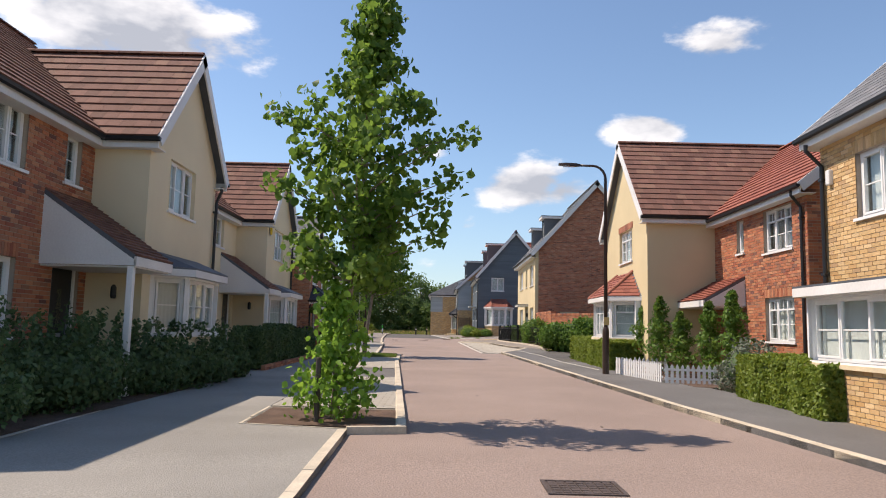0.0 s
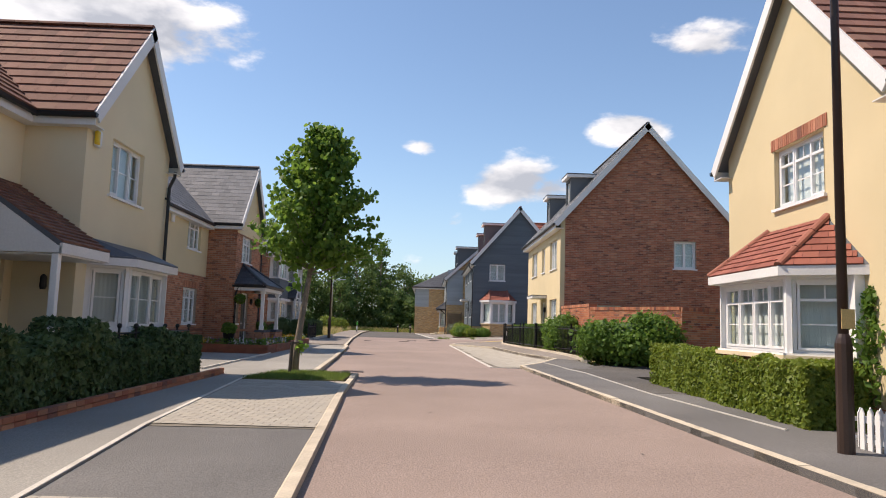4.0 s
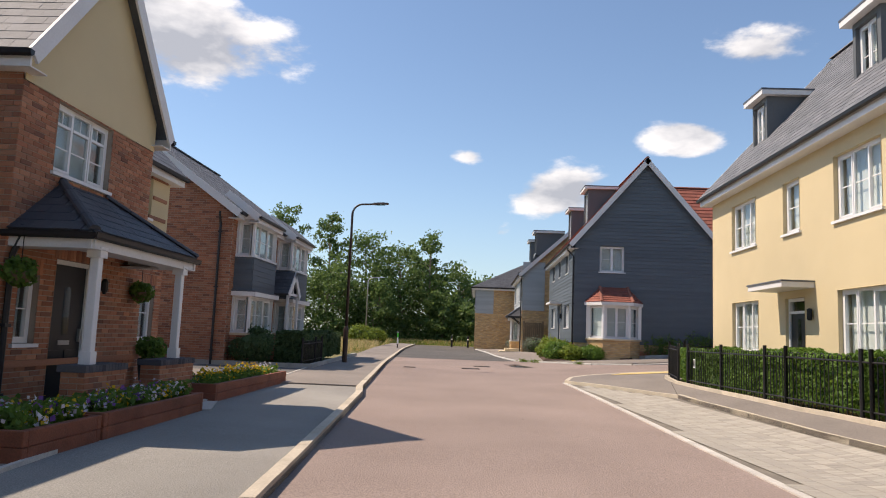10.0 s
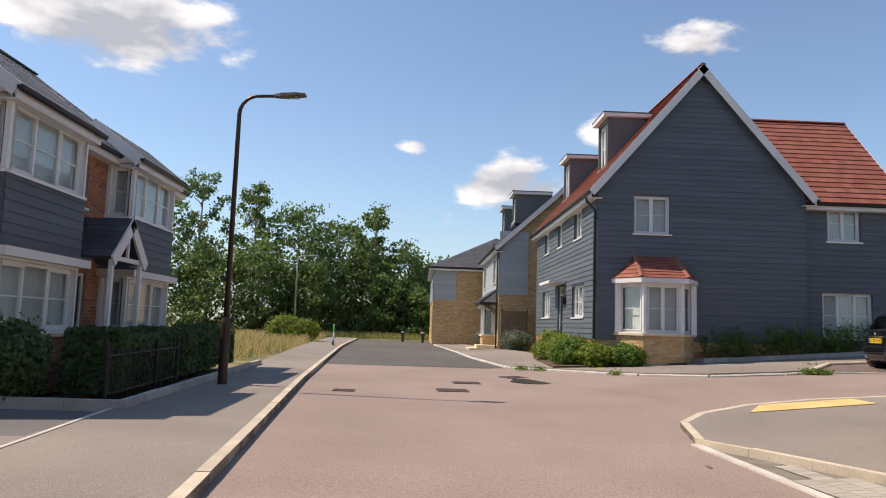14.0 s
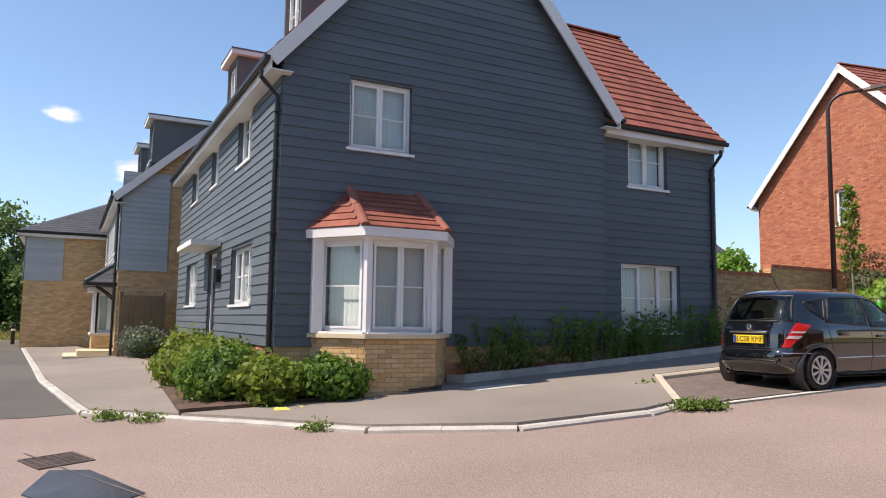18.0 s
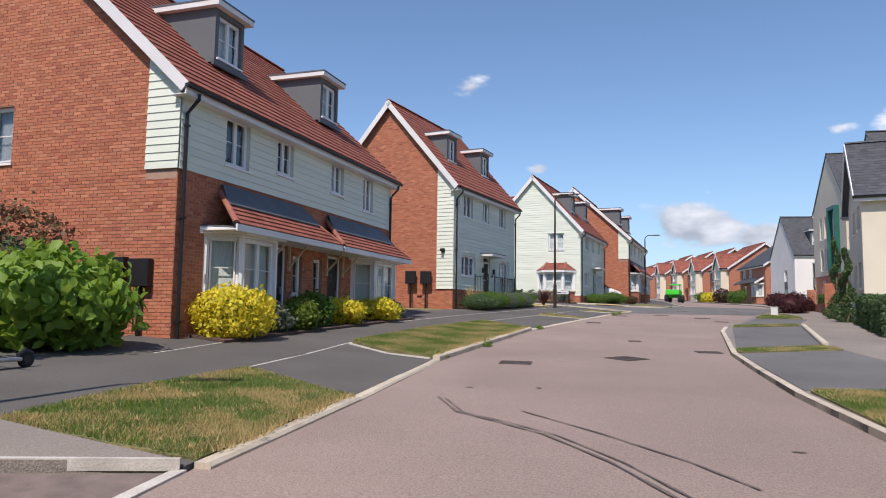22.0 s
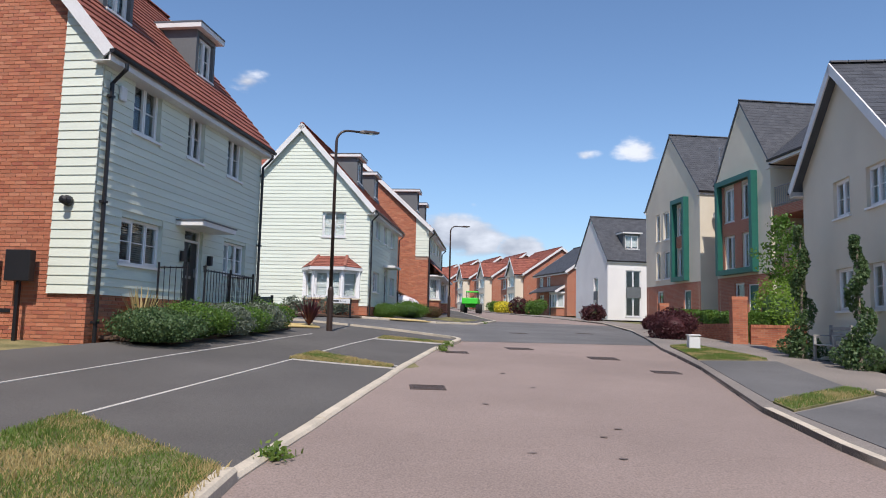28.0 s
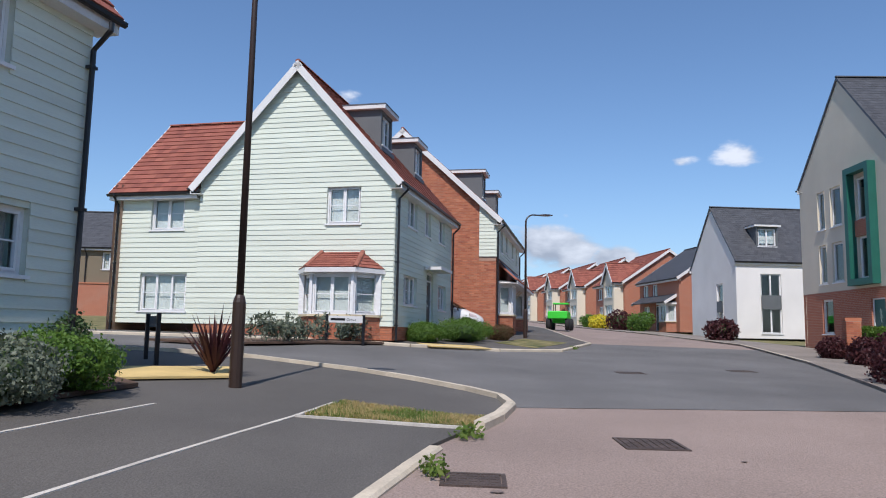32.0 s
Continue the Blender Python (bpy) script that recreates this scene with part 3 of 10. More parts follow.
def window(house, p, a, b, w, h, kind, name="window"):
    """A casement window in a panel's opening. kind: w, the number of lights, then g for glazing bars, k for a closed blind, o for none."""
    cols = int(kind[1])
    d0, d1 = -0.13, -0.07
    fr, s = 0.045, 0.035
    fo = part(name, ring(p, a, a + w, b, b + h, fr, d0, d1), "upvc_white", house)
    bar = lambda nm, a0, a1, b0, b1, c0, c1: part(nm, Geo().obox(p.o, p.u, p.v, p.n, (a0, a1), (b0, b1), (c0, c1)), "upvc_white", fo)
    cw = (w - 2 * fr) / cols
    y0, y1 = b + fr, b + h - fr
    for i in range(cols):
        x0, x1 = a + fr + i * cw, a + fr + (i + 1) * cw
        if i:
            bar("mullion", x0 - 0.02, x0 + 0.02, y0, y1, d0 + 0.005, d1 - 0.004)
        if cols != 3 or i != 1:
            part("sash", ring(p, x0 + 0.012, x1 - 0.012, y0, y1, s, d0 + 0.01, d1 + 0.008), "upvc_white", fo)
        if "t" in kind:
            m_ = y0 + (y1 - y0) * 0.74
            bar("transom", x0 + 0.02, x1 - 0.02, m_ - 0.018, m_ + 0.018, d0 + 0.012, d1 + 0.004)
            bar("glazing_bar", (x0 + x1) / 2 - 0.009, (x0 + x1) / 2 + 0.009, y0 + (y1 - y0) * 0.76, y1 - 0.03, d0 + 0.031, d0 + 0.044)
        if "g" in kind:
            m_ = (y0 + y1) / 2 if "t" not in kind else y0 + (y1 - y0) * 0.38
            bar("glazing_bar", x0 + 0.04, x1 - 0.04, m_ - 0.009, m_ + 0.009, d0 + 0.031, d0 + 0.044)
        q = part("pane", Geo().obox(p.o, p.u, p.v, p.n, (x0 + 0.02, x1 - 0.02), (y0 + 0.01, y1 - 0.01), (d0 + 0.018, d0 + 0.03)), "glass", fo)
        q.visible_shadow = False
    part("sill", Geo().obox(p.o, p.u, p.v, p.n, (a - 0.05, a + w + 0.05), (b - 0.045, b), (d0, 0.05)), "upvc_white", fo)
    if "o" not in kind:
        choice = "blind_white" if "k" in kind else "blind_grey" if "v" in kind else BLINDS[int(abs(a * 7.3 + b * 3.1 + w * 11) * 10) % 5]
        if choice == "blind_grey":
            # half-turned venetian slats
            gb = Geo()
            for i in range(int(h / 0.04)):
                z_ = b + 0.03 + i * 0.04
                gb.quad(p.pt(a + 0.03, z_, d0 - 0.03), p.pt(a + w - 0.03, z_, d0 - 0.03), p.pt(a + w - 0.03, z_ + 0.02, d0 - 0.05), p.pt(a + 0.03, z_ + 0.02, d0 - 0.05))
            part("blind", gb, choice, fo)
        elif choice:
            gb = Geo()
            deep = 0.064 if "k" in kind else 0.085
            n = max(2, int(w / 0.09))
            for i in range(n):
                x0, x1 = a + 0.065 + (w - 0.13) * i / n, a + 0.065 + (w - 0.13) * (i + 1) / n
                gb.quad(p.pt(x0, b, d0 - 0.06), p.pt((x0 + x1) / 2, b, d0 - deep), p.pt((x0 + x1) / 2, b + h, d0 - deep), p.pt(x0, b + h, d0 - 0.06))
                gb.quad(p.pt((x0 + x1) / 2, b, d0 - deep), p.pt(x1, b, d0 - 0.06), p.pt(x1, b + h, d0 - 0.06), p.pt((x0 + x1) / 2, b + h, d0 - deep))
            part("blind" if choice == "blind_white" else "curtain", gb, choice, fo)
    return fo


def door(house, p, a, b, w, h, kind="d", mat="door_black"):
    g = Geo()
    ob = lambda g_, a0, a1, b0, b1, c0, c1: g_.obox(p.o, p.u, p.v, p.n, (a0, a1), (b0, b1), (c0, c1))
    leaf = Geo()
    top = b + h - (0.30 if "l" in kind else 0.06)
    ob(leaf, a + 0.06, a + w - 0.06, b + 0.03, top, -0.12, -0.08)
    for i in (0, 1):
        ob(leaf, a + 0.14 + i * (w - 0.2) / 2, a + 0.06 + (i + 1) * (w - 0.2) / 2, b + 0.15, b + 0.75, -0.08, -0.068)
    do = part("door", leaf, mat, house)
    ob(g, a, a + 0.06, b, b + h, -0.14, -0.05), ob(g, a + w - 0.06, a + w, b, b + h, -0.14, -0.05), ob(g, a + 0.06, a + w - 0.06, b + h - 0.06, b + h, -0.14, -0.05), ob(g, a + 0.06, a + w - 0.06, b, b + 0.03, -0.14, -0.03)
    if "l" in kind:
        ob(g, a + 0.06, a + w - 0.06, top, top + 0.05, -0.14, -0.05)
        part("fanlight", ob(Geo(), a + 0.06, a + w - 0.06, top + 0.05, b + h - 0.06, -0.11, -0.1), "glass", do)
    part("door_frame", g, "upvc_white", do)
    part("pane", ob(Geo(), a + w * 0.42, a + w * 0.58, b + 0.95, b + 1.6, -0.0795, -0.072), "glass", do)
    part("letterbox", ob(Geo(), a + w * 0.36, a + w * 0.64, b + 0.82, b + 0.88, -0.0795, -0.066), "steel_grey", do)
    part("door_handle", ob(Geo(), a + w - 0.15, a + w - 0.12, b + 0.86, b + 1.04, -0.0795, -0.04), "steel_grey", do)
    return do


def wall(house, p, finish, openings=(), name="wall", label="", lintels=True, single=False):
    """A wall with real openings, faced with bricks, boards or render; its windows and doors go in too."""
    p.holes = [(a, b, w, h) for a, b, w, h, _ in openings] + list(p.holes)
    if finish in BRICKS:
        back = part(name, p.skin(), BRICKS[finish], house, label)
        if single:
            g = p.lay(0.067, 0.205)
            for i in range(0, len(g.v), 8):
                part("brick", Geo().add(g.v[i:i + 8], [(0, 1, 2, 3), (4, 5, 1, 0), (5, 6, 2, 1), (3, 2, 6, 7), (4, 0, 3, 7)]), finish, back)
        else:
            part("brickwork", p.lay(0.067, 0.205), finish, back, kind="stuff")
        for a, b, w, h, k in openings:
            if lintels and h < 3:
                g = Geo()
                n = max(3, int((w + 0.1) / 0.067))
                for i in range(n):
                    x0 = a - 0.05 + i * (w + 0.1) / n
                    g.obox(p.o, p.u, p.v, p.n, (x0, x0 + (w + 0.1) / n - 0.009), (b + h + 0.002, b + h + 0.195), (0.002, 0.014))
                part("lintel", g, finish, back, kind="stuff")
    elif finish.startswith("board"):
        back = part(name, p.skin(), finish, house, label)
        lo, hi = min(b for _, b in p.poly), max(b for _, b in p.poly)
        c = 0.155
        for i in range(int(math.ceil((hi - lo) / c))):
            b0, b1 = lo + i * c, min(hi, lo + (i + 1) * c)
            for a0, a1 in p.spans(b0 + 0.002, max(b0 + 0.004, b1 - 0.004)):
                l0, r0 = a0, a1
                g = Geo()
                pts = [p.pt(l0, b0 - 0.012, 0.028), p.pt(r0, b0 - 0.012, 0.028), p.pt(r0, b1, 0.010), p.pt(l0, b1, 0.010), p.pt(l0, b0 - 0.012, 0.002), p.pt(r0, b0 - 0.012, 0.002), p.pt(r0, b1, 0.002), p.pt(l0, b1, 0.002)]
                g.add(pts, [(0, 1, 2, 3), (4, 5, 1, 0), (5, 6, 2, 1), (3, 2, 6, 7), (4, 0, 3, 7)])
                part("board", g, finish, back)
    else:
        back = part(name, p.skin(), finish, house, label)
    for a, b, w, h, k in openings:
        if k[0] == "w":
            window(house, p, a, b, w, h, k)
        elif k[0] == "d":
            door(house, p, a, b, w, h, k, "door_teal" if "t" in k else "door_black")
    return back


def front(x0, x1, y, z0, z1):
    return Panel((x0, y, 0), X, Z, [(0, z0), (x1 - x0, z0), (x1 - x0, z1), (0, z1)])


def left_side(x, y0, y1, z0, z1, peak=None):
    """Looks to -x; a runs from the back y1 to the front y0. peak: (y, z) of a gable's point."""
    poly = [(0, z0), (y1 - y0, z0), (y1 - y0, z1)] + ([(y1 - peak[0], peak[1])] if peak else []) + [(0, z1)]
    return Panel((x, y1, 0), -Y, Z, poly)


def right_side(x, y0, y1, z0, z1, peak=None):
    poly = [(0, z0), (y1 - y0, z0), (y1 - y0, z1)] + ([(peak[0] - y0, peak[1])] if peak else []) + [(0, z1)]
    return Panel((x, y0, 0), Y, Z, poly)


def back_side(x0, x1, y, z0, z1):
    return Panel((x1, y, 0), -X, Z, [(0, z0), (x1 - x0, z0), (x1 - x0, z1), (0, z1)])


def gable_front(x0, x1, y, z0, z1, zp):
    w = x1 - x0
    return Panel((x0, y, 0), X, Z, [(0, z0), (w, z0), (w, z1), (w / 2, zp), (0, z1)])


def slope(house, o, u, up, length, reach, tile, course=0.26, width=0.26, gutter=True, barges=(True, True), poly=None, barge="fascia_white", thick=0.02):
    """One roof slope: deck, tiles in lapped courses, fascia and gutter along the eave, boards along its gable edges."""
    poly = poly or [(0, 0), (length, 0), (length, reach), (0, reach)]
    if tile in ("tile_slate", "tile_dark"):
        course, width, thick = min(course, 0.2), min(width, 0.25), 0.0
    p = Panel(o, u, up, poly)
    deck = part("roof", p.skin(0.07, True), "lead_grey", house)
    part("roof_tiles", p.lay(course, width, 0.004, thick + 0.014, 0.5, 0.008, 0.004, 0.015), tile, deck, kind="stuff")
    for at, on in zip((0, 1), barges):
        if on:
            g = Geo()
            c = 0 if at == 0 else length
            r = (c - 0.035, c) if at == 0 else (c, c + 0.035)
            g.obox(p.o, p.u, p.v, p.n, r, (-0.02, reach + 0.02), (-0.2, 0.012))
            part("bargeboard", g, barge, house)
    if gutter:
        out = (p.n * 1.0)
        flat = Vector((out.x, out.y, 0)).normalized()
        e0, e1 = p.pt(poly[0][0], 0, -0.03), p.pt(poly[1][0], 0, -0.03)
        along = (e1 - e0).normalized()
        run = (e1 - e0).length
        part("fascia", Geo().obox(e0, along, Z, flat, (0, run), (-0.19, 0.0), (-0.045, -0.012)), "fascia_white", house)
        part("soffit", Geo().obox(e0, along, Z, flat, (0, run), (-0.19, -0.175), (-0.36, -0.045)), "fascia_white", house)
        gg = Geo()
        prof = [(-0.01, 0.0), (0.0, -0.05), (0.035, -0.075), (0.075, -0.05), (0.085, 0.0)]
        pts = [e0 + along * s + flat * a + Z * (b - 0.01) for s in (-0.05, run + 0.05) for a, b in prof]
        n = len(prof)
        gg.add(pts, [(i, i + 1, n + i + 1, n + i) for i in range(n - 1)] + [tuple(range(n)), tuple(range(2 * n - 1, n - 1, -1)), (0, n, 2 * n - 1, n - 1)])
        part("gutter", gg, "black_plastic", house)
    return p


def ridge(house, a, b, mat, r=0.085):
    g = Geo()
    a, b = Vector(a), Vector(b)
    d = (b - a).normalized()
    n = max(1, int((b - a).length / 0.4))
    for i in range(n):
        p, q = a + (b - a) * (i / n), a + (b - a) * ((i + 0.97) / n)
        side = d.cross(Z).normalized()
        up = side.cross(d)
        pts = [c + side * math.cos(t) * r + up * (math.sin(t) * r * 0.8 - 0.015) for c in (p, q) for t in (math.pi * k / 5 for k in range(6))]
        g.add(pts, [(k, k + 1, 6 + k + 1, 6 + k) for k in range(5)] + [(0, 1, 2, 3, 4, 5), (11, 10, 9, 8, 7, 6)])
    part("ridge_tiles", g, mat, house)


def eave(z_gutter, z_top, half, over=0.28):
    """Height of the roof plane over the wall, from the gutter's height."""
    return (z_gutter + over * z_top / half) / (1 + over / half)


def roof_x(house, x0, x1, y0, y1, z_eave, z_top, tile, over=0.28, verge=0.18, ridge_mat=None, barges=(True, True), gutters=(True, True), cuts=(0.0, 0.0)):
    """A gabled roof with its ridge along x. cuts: how far the ridge runs on into a higher roof at either end."""
    h = (y1 - y0) / 2
    rise = z_top - z_eave
    k = rise / h
    reach = math.hypot(h + over, (h + over) * k)
    L = x1 - x0 + 2 * verge
    c0, c1 = cuts
    slope(house, (x0 - verge, y0 - over, z_eave - over * k), X, (0, 1, k), L, reach, tile, gutter=gutters[0], barges=barges, poly=[(0, 0), (L, 0), (L + c1, reach), (-c0, reach)])
    slope(house, (x1 + verge, y1 + over, z_eave - over * k), -X, (0, -1, k), L, reach, tile, gutter=gutters[1], barges=barges[::-1], poly=[(0, 0), (L, 0), (L + c0, reach), (-c1, reach)])
    ridge(house, (x0 - verge - c0, (y0 + y1) / 2, z_top + 0.03), (x1 + verge + c1, (y0 + y1) / 2, z_top + 0.03), ridge_mat or tile)


def roof_y(house, x0, x1, y0, y1, z_eave, z_top, tile, over=0.25, verge=0.18, ridge_mat=None, barges=(True, True), gutters=(True, True)):
    """A gabled roof with its ridge along y; y0 is its front gable."""
    h = (x1 - x0) / 2
    k = (z_top - z_eave) / h
    reach = math.hypot(h + over, (h + over) * k)
    L = y1 - y0 + verge
    slope(house, (x0 - over, y1, z_eave - over * k), -Y, (1, 0, k), L, reach, tile, gutter=gutters[0], barges=(False, barges[0]))
    slope(house, (x1 + over, y0 - verge, z_eave - over * k), Y, (-1, 0, k), L, reach, tile, gutter=gutters[1], barges=(barges[1], False))
    ridge(house, ((x0 + x1) / 2, y0 - verge, z_top + 0.03), ((x0 + x1) / 2, y1, z_top + 0.03), ridge_mat or tile)


def downpipe(house, x, y, z0, z1, out=(0, -1), elbow=0.25):
    o = Vector((out[0], out[1], 0))
    b = Vector((x, y, 0)) + o * 0.06
    g = Geo().tube([b + o * elbow + Z * z1, b + o * elbow + Z * (z1 - 0.1), b + Z * (z1 - 0.35), b + Z * z0], 0.036, 8)
    for z in (z0 + 0.4, (z0 + z1) / 2, z1 - 0.6):
        g.obox(b, Vector((o.y, -o.x, 0)), Z, o, (-0.055, 0.055), (z, z + 0.04), (-0.06, 0.04))
    part("downpipe", g, "black_plastic", house)


def dormer(house, x0, x1, y0, y1, z0, z1, label=""):
    """A flat-roofed dormer that looks to -y."""
    p = front(x0, x1, y0, z0, z1)
    p.holes = [(0.12, 0.12, x1 - x0 - 0.24, z1 - z0 - 0.22)]
    hole = (0.12, z0 + 0.12, x1 - x0 - 0.24, z1 - z0 - 0.24)
    p.holes = [hole]
    body = part("dormer", p.skin(0.16, True), "dormer_grey", house)
    part("cheek", Geo().box((x0, x0 + 0.08), (y0 + 0.161, y1), (z0, z1)), "dormer_grey", body)
    part("cheek", Geo().box((x1 - 0.08, x1), (y0 + 0.161, y1), (z0, z1)), "dormer_grey", body)
    part("dormer_roof", Geo().box((x0 - 0.16, x1 + 0.16), (y0 - 0.18, y1), (z1 + 0.12, z1 + 0.16)), "lead_grey", body)
    part("dormer_fascia", Geo().box((x0 - 0.15, x1 + 0.15), (y0 - 0.17, y1), (z1, z1 + 0.118)), "fascia_white", body)
    # thin dark panel behind the glass, its colour standing for the unlit interior
    part("room", Geo().box((x0 + 0.09, x1 - 0.09), (y0 + 0.6, y0 + 0.62), (z0, z1 - 0.01)), "room_dark", body)
    window(house, p, *hole, "w2g", "dormer_window")
    part("apron", Geo().box((x0 - 0.1, x1 + 0.1), (y0 - 0.07, y0 - 0.005), (z0 - 0.1, z0 + 0.03)), "lead_grey", body)


def bay(house, x0, x1, y, depth, z_base, z_sill, z_head, z_top, finish, tile, plan="canted", cols=(1, 2, 1), kind="k", flat=False, single=False):
    """A bay window on a wall that looks to -y: plinth, lights on three sides, fascia and a hipped or flat roof."""
    inset = depth * 0.75 if plan == "canted" else 0.0
    pts = [Vector((x0, y, 0)), Vector((x0 + inset, y - depth, 0)), Vector((x1 - inset, y - depth, 0)), Vector((x1, y, 0))]
    top = []
    for (p0, p1), c in zip(zip(pts, pts[1:]), cols):
        u = (p1 - p0)
        w = u.length
        low = Panel(p0, u, Z, [(0, z_base), (w, z_base), (w, z_sill), (0, z_sill)])
        wall(house, low, finish, name="bay_plinth", single=single)
        up = Panel(p0, u, Z, [(0, z_sill), (w, z_sill), (w, z_head), (0, z_head)])
        m = 0.07
        up.holes = [(m, z_sill + 0.04, w - 2 * m, z_head - z_sill - 0.08)]
        part("bay_frame", up.skin(0.14), "upvc_white", house)
        window(house, up, m, z_sill + 0.04, w - 2 * m, z_head - z_sill - 0.08, "w%dg%s" % (c, kind), "bay_window")
        part("stone_sill", Geo().obox(low.o, low.u, Z, low.n, (-0.04, w + 0.04), (z_sill - 0.05, z_sill + 0.012), (-0.1, 0.07)), "stone_cream" if finish != "render_beige" else "upvc_white", house)
    if plan == "canted" and not flat:
        for xa, xb in ((x0 - 0.035, x0 + 0.12), (x1 - 0.12, x1 + 0.035)):
            part("end_post", Geo().box((xa, xb), (y - 0.14, y - 0.002), (z_sill + 0.013, z_head - 0.002)), "upvc_white", house)
    grow = [Vector((x0 - 0.14, y, 0)), Vector((x0 + inset - 0.1, y - depth - 0.16, 0)), Vector((x1 - inset + 0.1, y - depth - 0.16, 0)), Vector((x1 + 0.14, y, 0))]
    part("bay_fascia", Geo().prism([q + Z * z_head for q in grow], Z * 0.13), "fascia_white", house)
    if flat:
        part("bay_roof", Geo().prism([q + Z * (z_head + 0.131) for q in grow[:1]] + [q + Z * (z_head + 0.131) for q in grow[1:]], Z * 0.03), "lead_grey", house)
        inner = [Vector((x0 + 0.15, y, 0)), Vector((x1 - 0.15, y, 0))]
        g = Geo()
        zz = z_head + 0.162
        a = [q + Z * zz for q in grow]
        b = [inner[0] + Z * z_top, inner[1] + Z * z_top]
        g.add([*a, *b], [(0, 1, 4), (1, 2, 5, 4), (2, 3, 5)])
        part("bay_lead", g, "lead_grey", house)
        return
    zz = z_head + 0.135
    hip = (x1 - x0) * 0.24
    b = [Vector((x0 + hip, y, z_top)), Vector((x1 - hip, y, z_top))]
    a = [q + Z * zz for q in grow]
    for quad in ((a[0], a[1], b[0], b[0]), (a[1], a[2], b[1], b[0]), (a[2], a[3], b[1], b[1])):
        p0, p1, q1, q0 = quad
        u = (p1 - p0).normalized()
        mid = (q0 + q1) / 2 - p0
        v = (mid - u * mid.dot(u)).normalized()
        loc = lambda q: ((q - p0).dot(u), (q - p0).dot(v))
        poly = [(0, 0), ((p1 - p0).length, 0), loc(q1)] + ([loc(q0)] if q0 is not q1 else [])
        pan = Panel(p0, u, v, poly)
        deck = part("bay_roof", pan.skin(0.03, True), "lead_grey", house)
        part("bay_tiles", pan.lay(0.15, 0.2, 0.004, 0.022, 0.5, 0.006, 0.003), tile, deck, kind="stuff")
    for s, e in ((a[1], b[0]), (a[2], b[1])):
        ridge(house, s + Z * 0.02, e + Z * 0.03, "terracotta_ridge" if tile != "tile_dark" else "lead_grey", 0.07)


def lean_to(house, x0, x1, y0, y1, z_low, z_high, tile, side="x0", post=True, z_ground=0.0):
    """A porch roof that leans against a wall at y1 and falls to y0, with a white cheek on one side and a post."""
    k = (z_high - z_low) / (y1 - y0)
    slope(house, (x0, y0, z_low), X, (0, 1, k), x1 - x0, math.hypot(y1 - y0, z_high - z_low), tile, 0.12, 0.18, gutter=False, barges=(False, False))
    part("porch_fascia", Geo().box((x0, x1), (y0 - 0.02, y0 + 0.02), (z_low - 0.17, z_low - 0.02)), "fascia_white", house)
    xs = x0 if side == "x0" else x1
    part("porch_cheek", Geo().prism([(xs, y0, z_low - 0.16), (xs, y1, z_low - 0.16), (xs, y1, z_high - 0.08), (xs, y0, z_low - 0.08)], X * (0.05 if side == "x0" else -0.05)), "fascia_white", house)
    part("porch_ceiling", Geo().box((x0 + 0.05, x1 - 0.05), (y0 + 0.02, y1), (z_low - 0.19, z_low - 0.165)), "fascia_white", house)
    if post:
        xp = x0 + 0.06 if side == "x0" else x1 - 0.06
        g = Geo().cbox((xp - 0.05, xp + 0.05), (y0 + 0.03, y0 + 0.13), (z_ground, z_low - 0.17), 0.012)
        g.box((xp - 0.065, xp + 0.065), (y0 + 0.015, y0 + 0.145), (z_ground, z_ground + 0.16))
        part("porch_post", g, "upvc_white", house)


def closed_back(house, x0, x1, y0, y1, z0, z1, finish, sides=""):
    """Plain walls where nobody looks, so that no light leaks in."""
    if "b" in sides:
        part("wall", back_side(x0, x1, y1, z0, z1).skin(), finish, house)
    if "l" in sides:
        part("wall", left_side(x0, y0, y1, z0, z1).skin(), finish, house)
    if "r" in sides:
        part("wall", right_side(x1, y0, y1, z0, z1).skin(), finish, house)


def floors(house, x0, x1, y0, y1, levels):
    for z in levels:
        part("floor_slab", Geo().box((x0 + 0.23, x1 - 0.23), (y0 + 0.23, y1 - 0.23), (z - 0.1, z)), "room_dark", house)


# ---- sheets on the ground ----
def sheet(name, outline, lift, mat, label="", category="", skirt=0.0, step=2.5, kind="structure", thick=None):
    """A patch of paving that follows the ground: outline in plan, lifted by lift."""
    bm = bmesh.new()
    bm.faces.new([bm.verts.new((x, y, 0)) for x, y in outline])
    xs, ys = [x for x, _ in outline], [y for _, y in outline]
    for lo, hi, ax in ((min(xs), max(xs), X), (min(ys), max(ys), Y)):
        k = math.ceil(lo / step) * step
        while k < hi:
            bmesh.ops.bisect_plane(bm, geom=bm.verts[:] + bm.edges[:] + bm.faces[:], plane_co=ax * k, plane_no=ax)
            k += step
    bmesh.ops.triangulate(bm, faces=[f for f in bm.faces if len(f.verts) > 4])
    if skirt:
        rim = [e for e in bm.edges if e.is_boundary]
        made = bmesh.ops.extrude_edge_only(bm, edges=rim)["geom"]
        low = {v for v in made if isinstance(v, bmesh.types.BMVert)}
    else:
        low = set()
    for v in bm.verts:
        v.co.z = ground_z(v.co.x, v.co.y) + lift - (skirt if v in low else 0)
    bmesh.ops.recalc_face_normals(bm, faces=bm.faces[:])
    me = bpy.data.meshes.new(name)
    bm.to_mesh(me)
    bm.free()
    if me.polygons and sum(p.normal.z * p.area for p in me.polygons) < 0:
        me.flip_normals()
    me.materials.append(MATS[mat])
    ob = new(name, me)
    return tagged(ob, label=label, category=category, kind=kind)


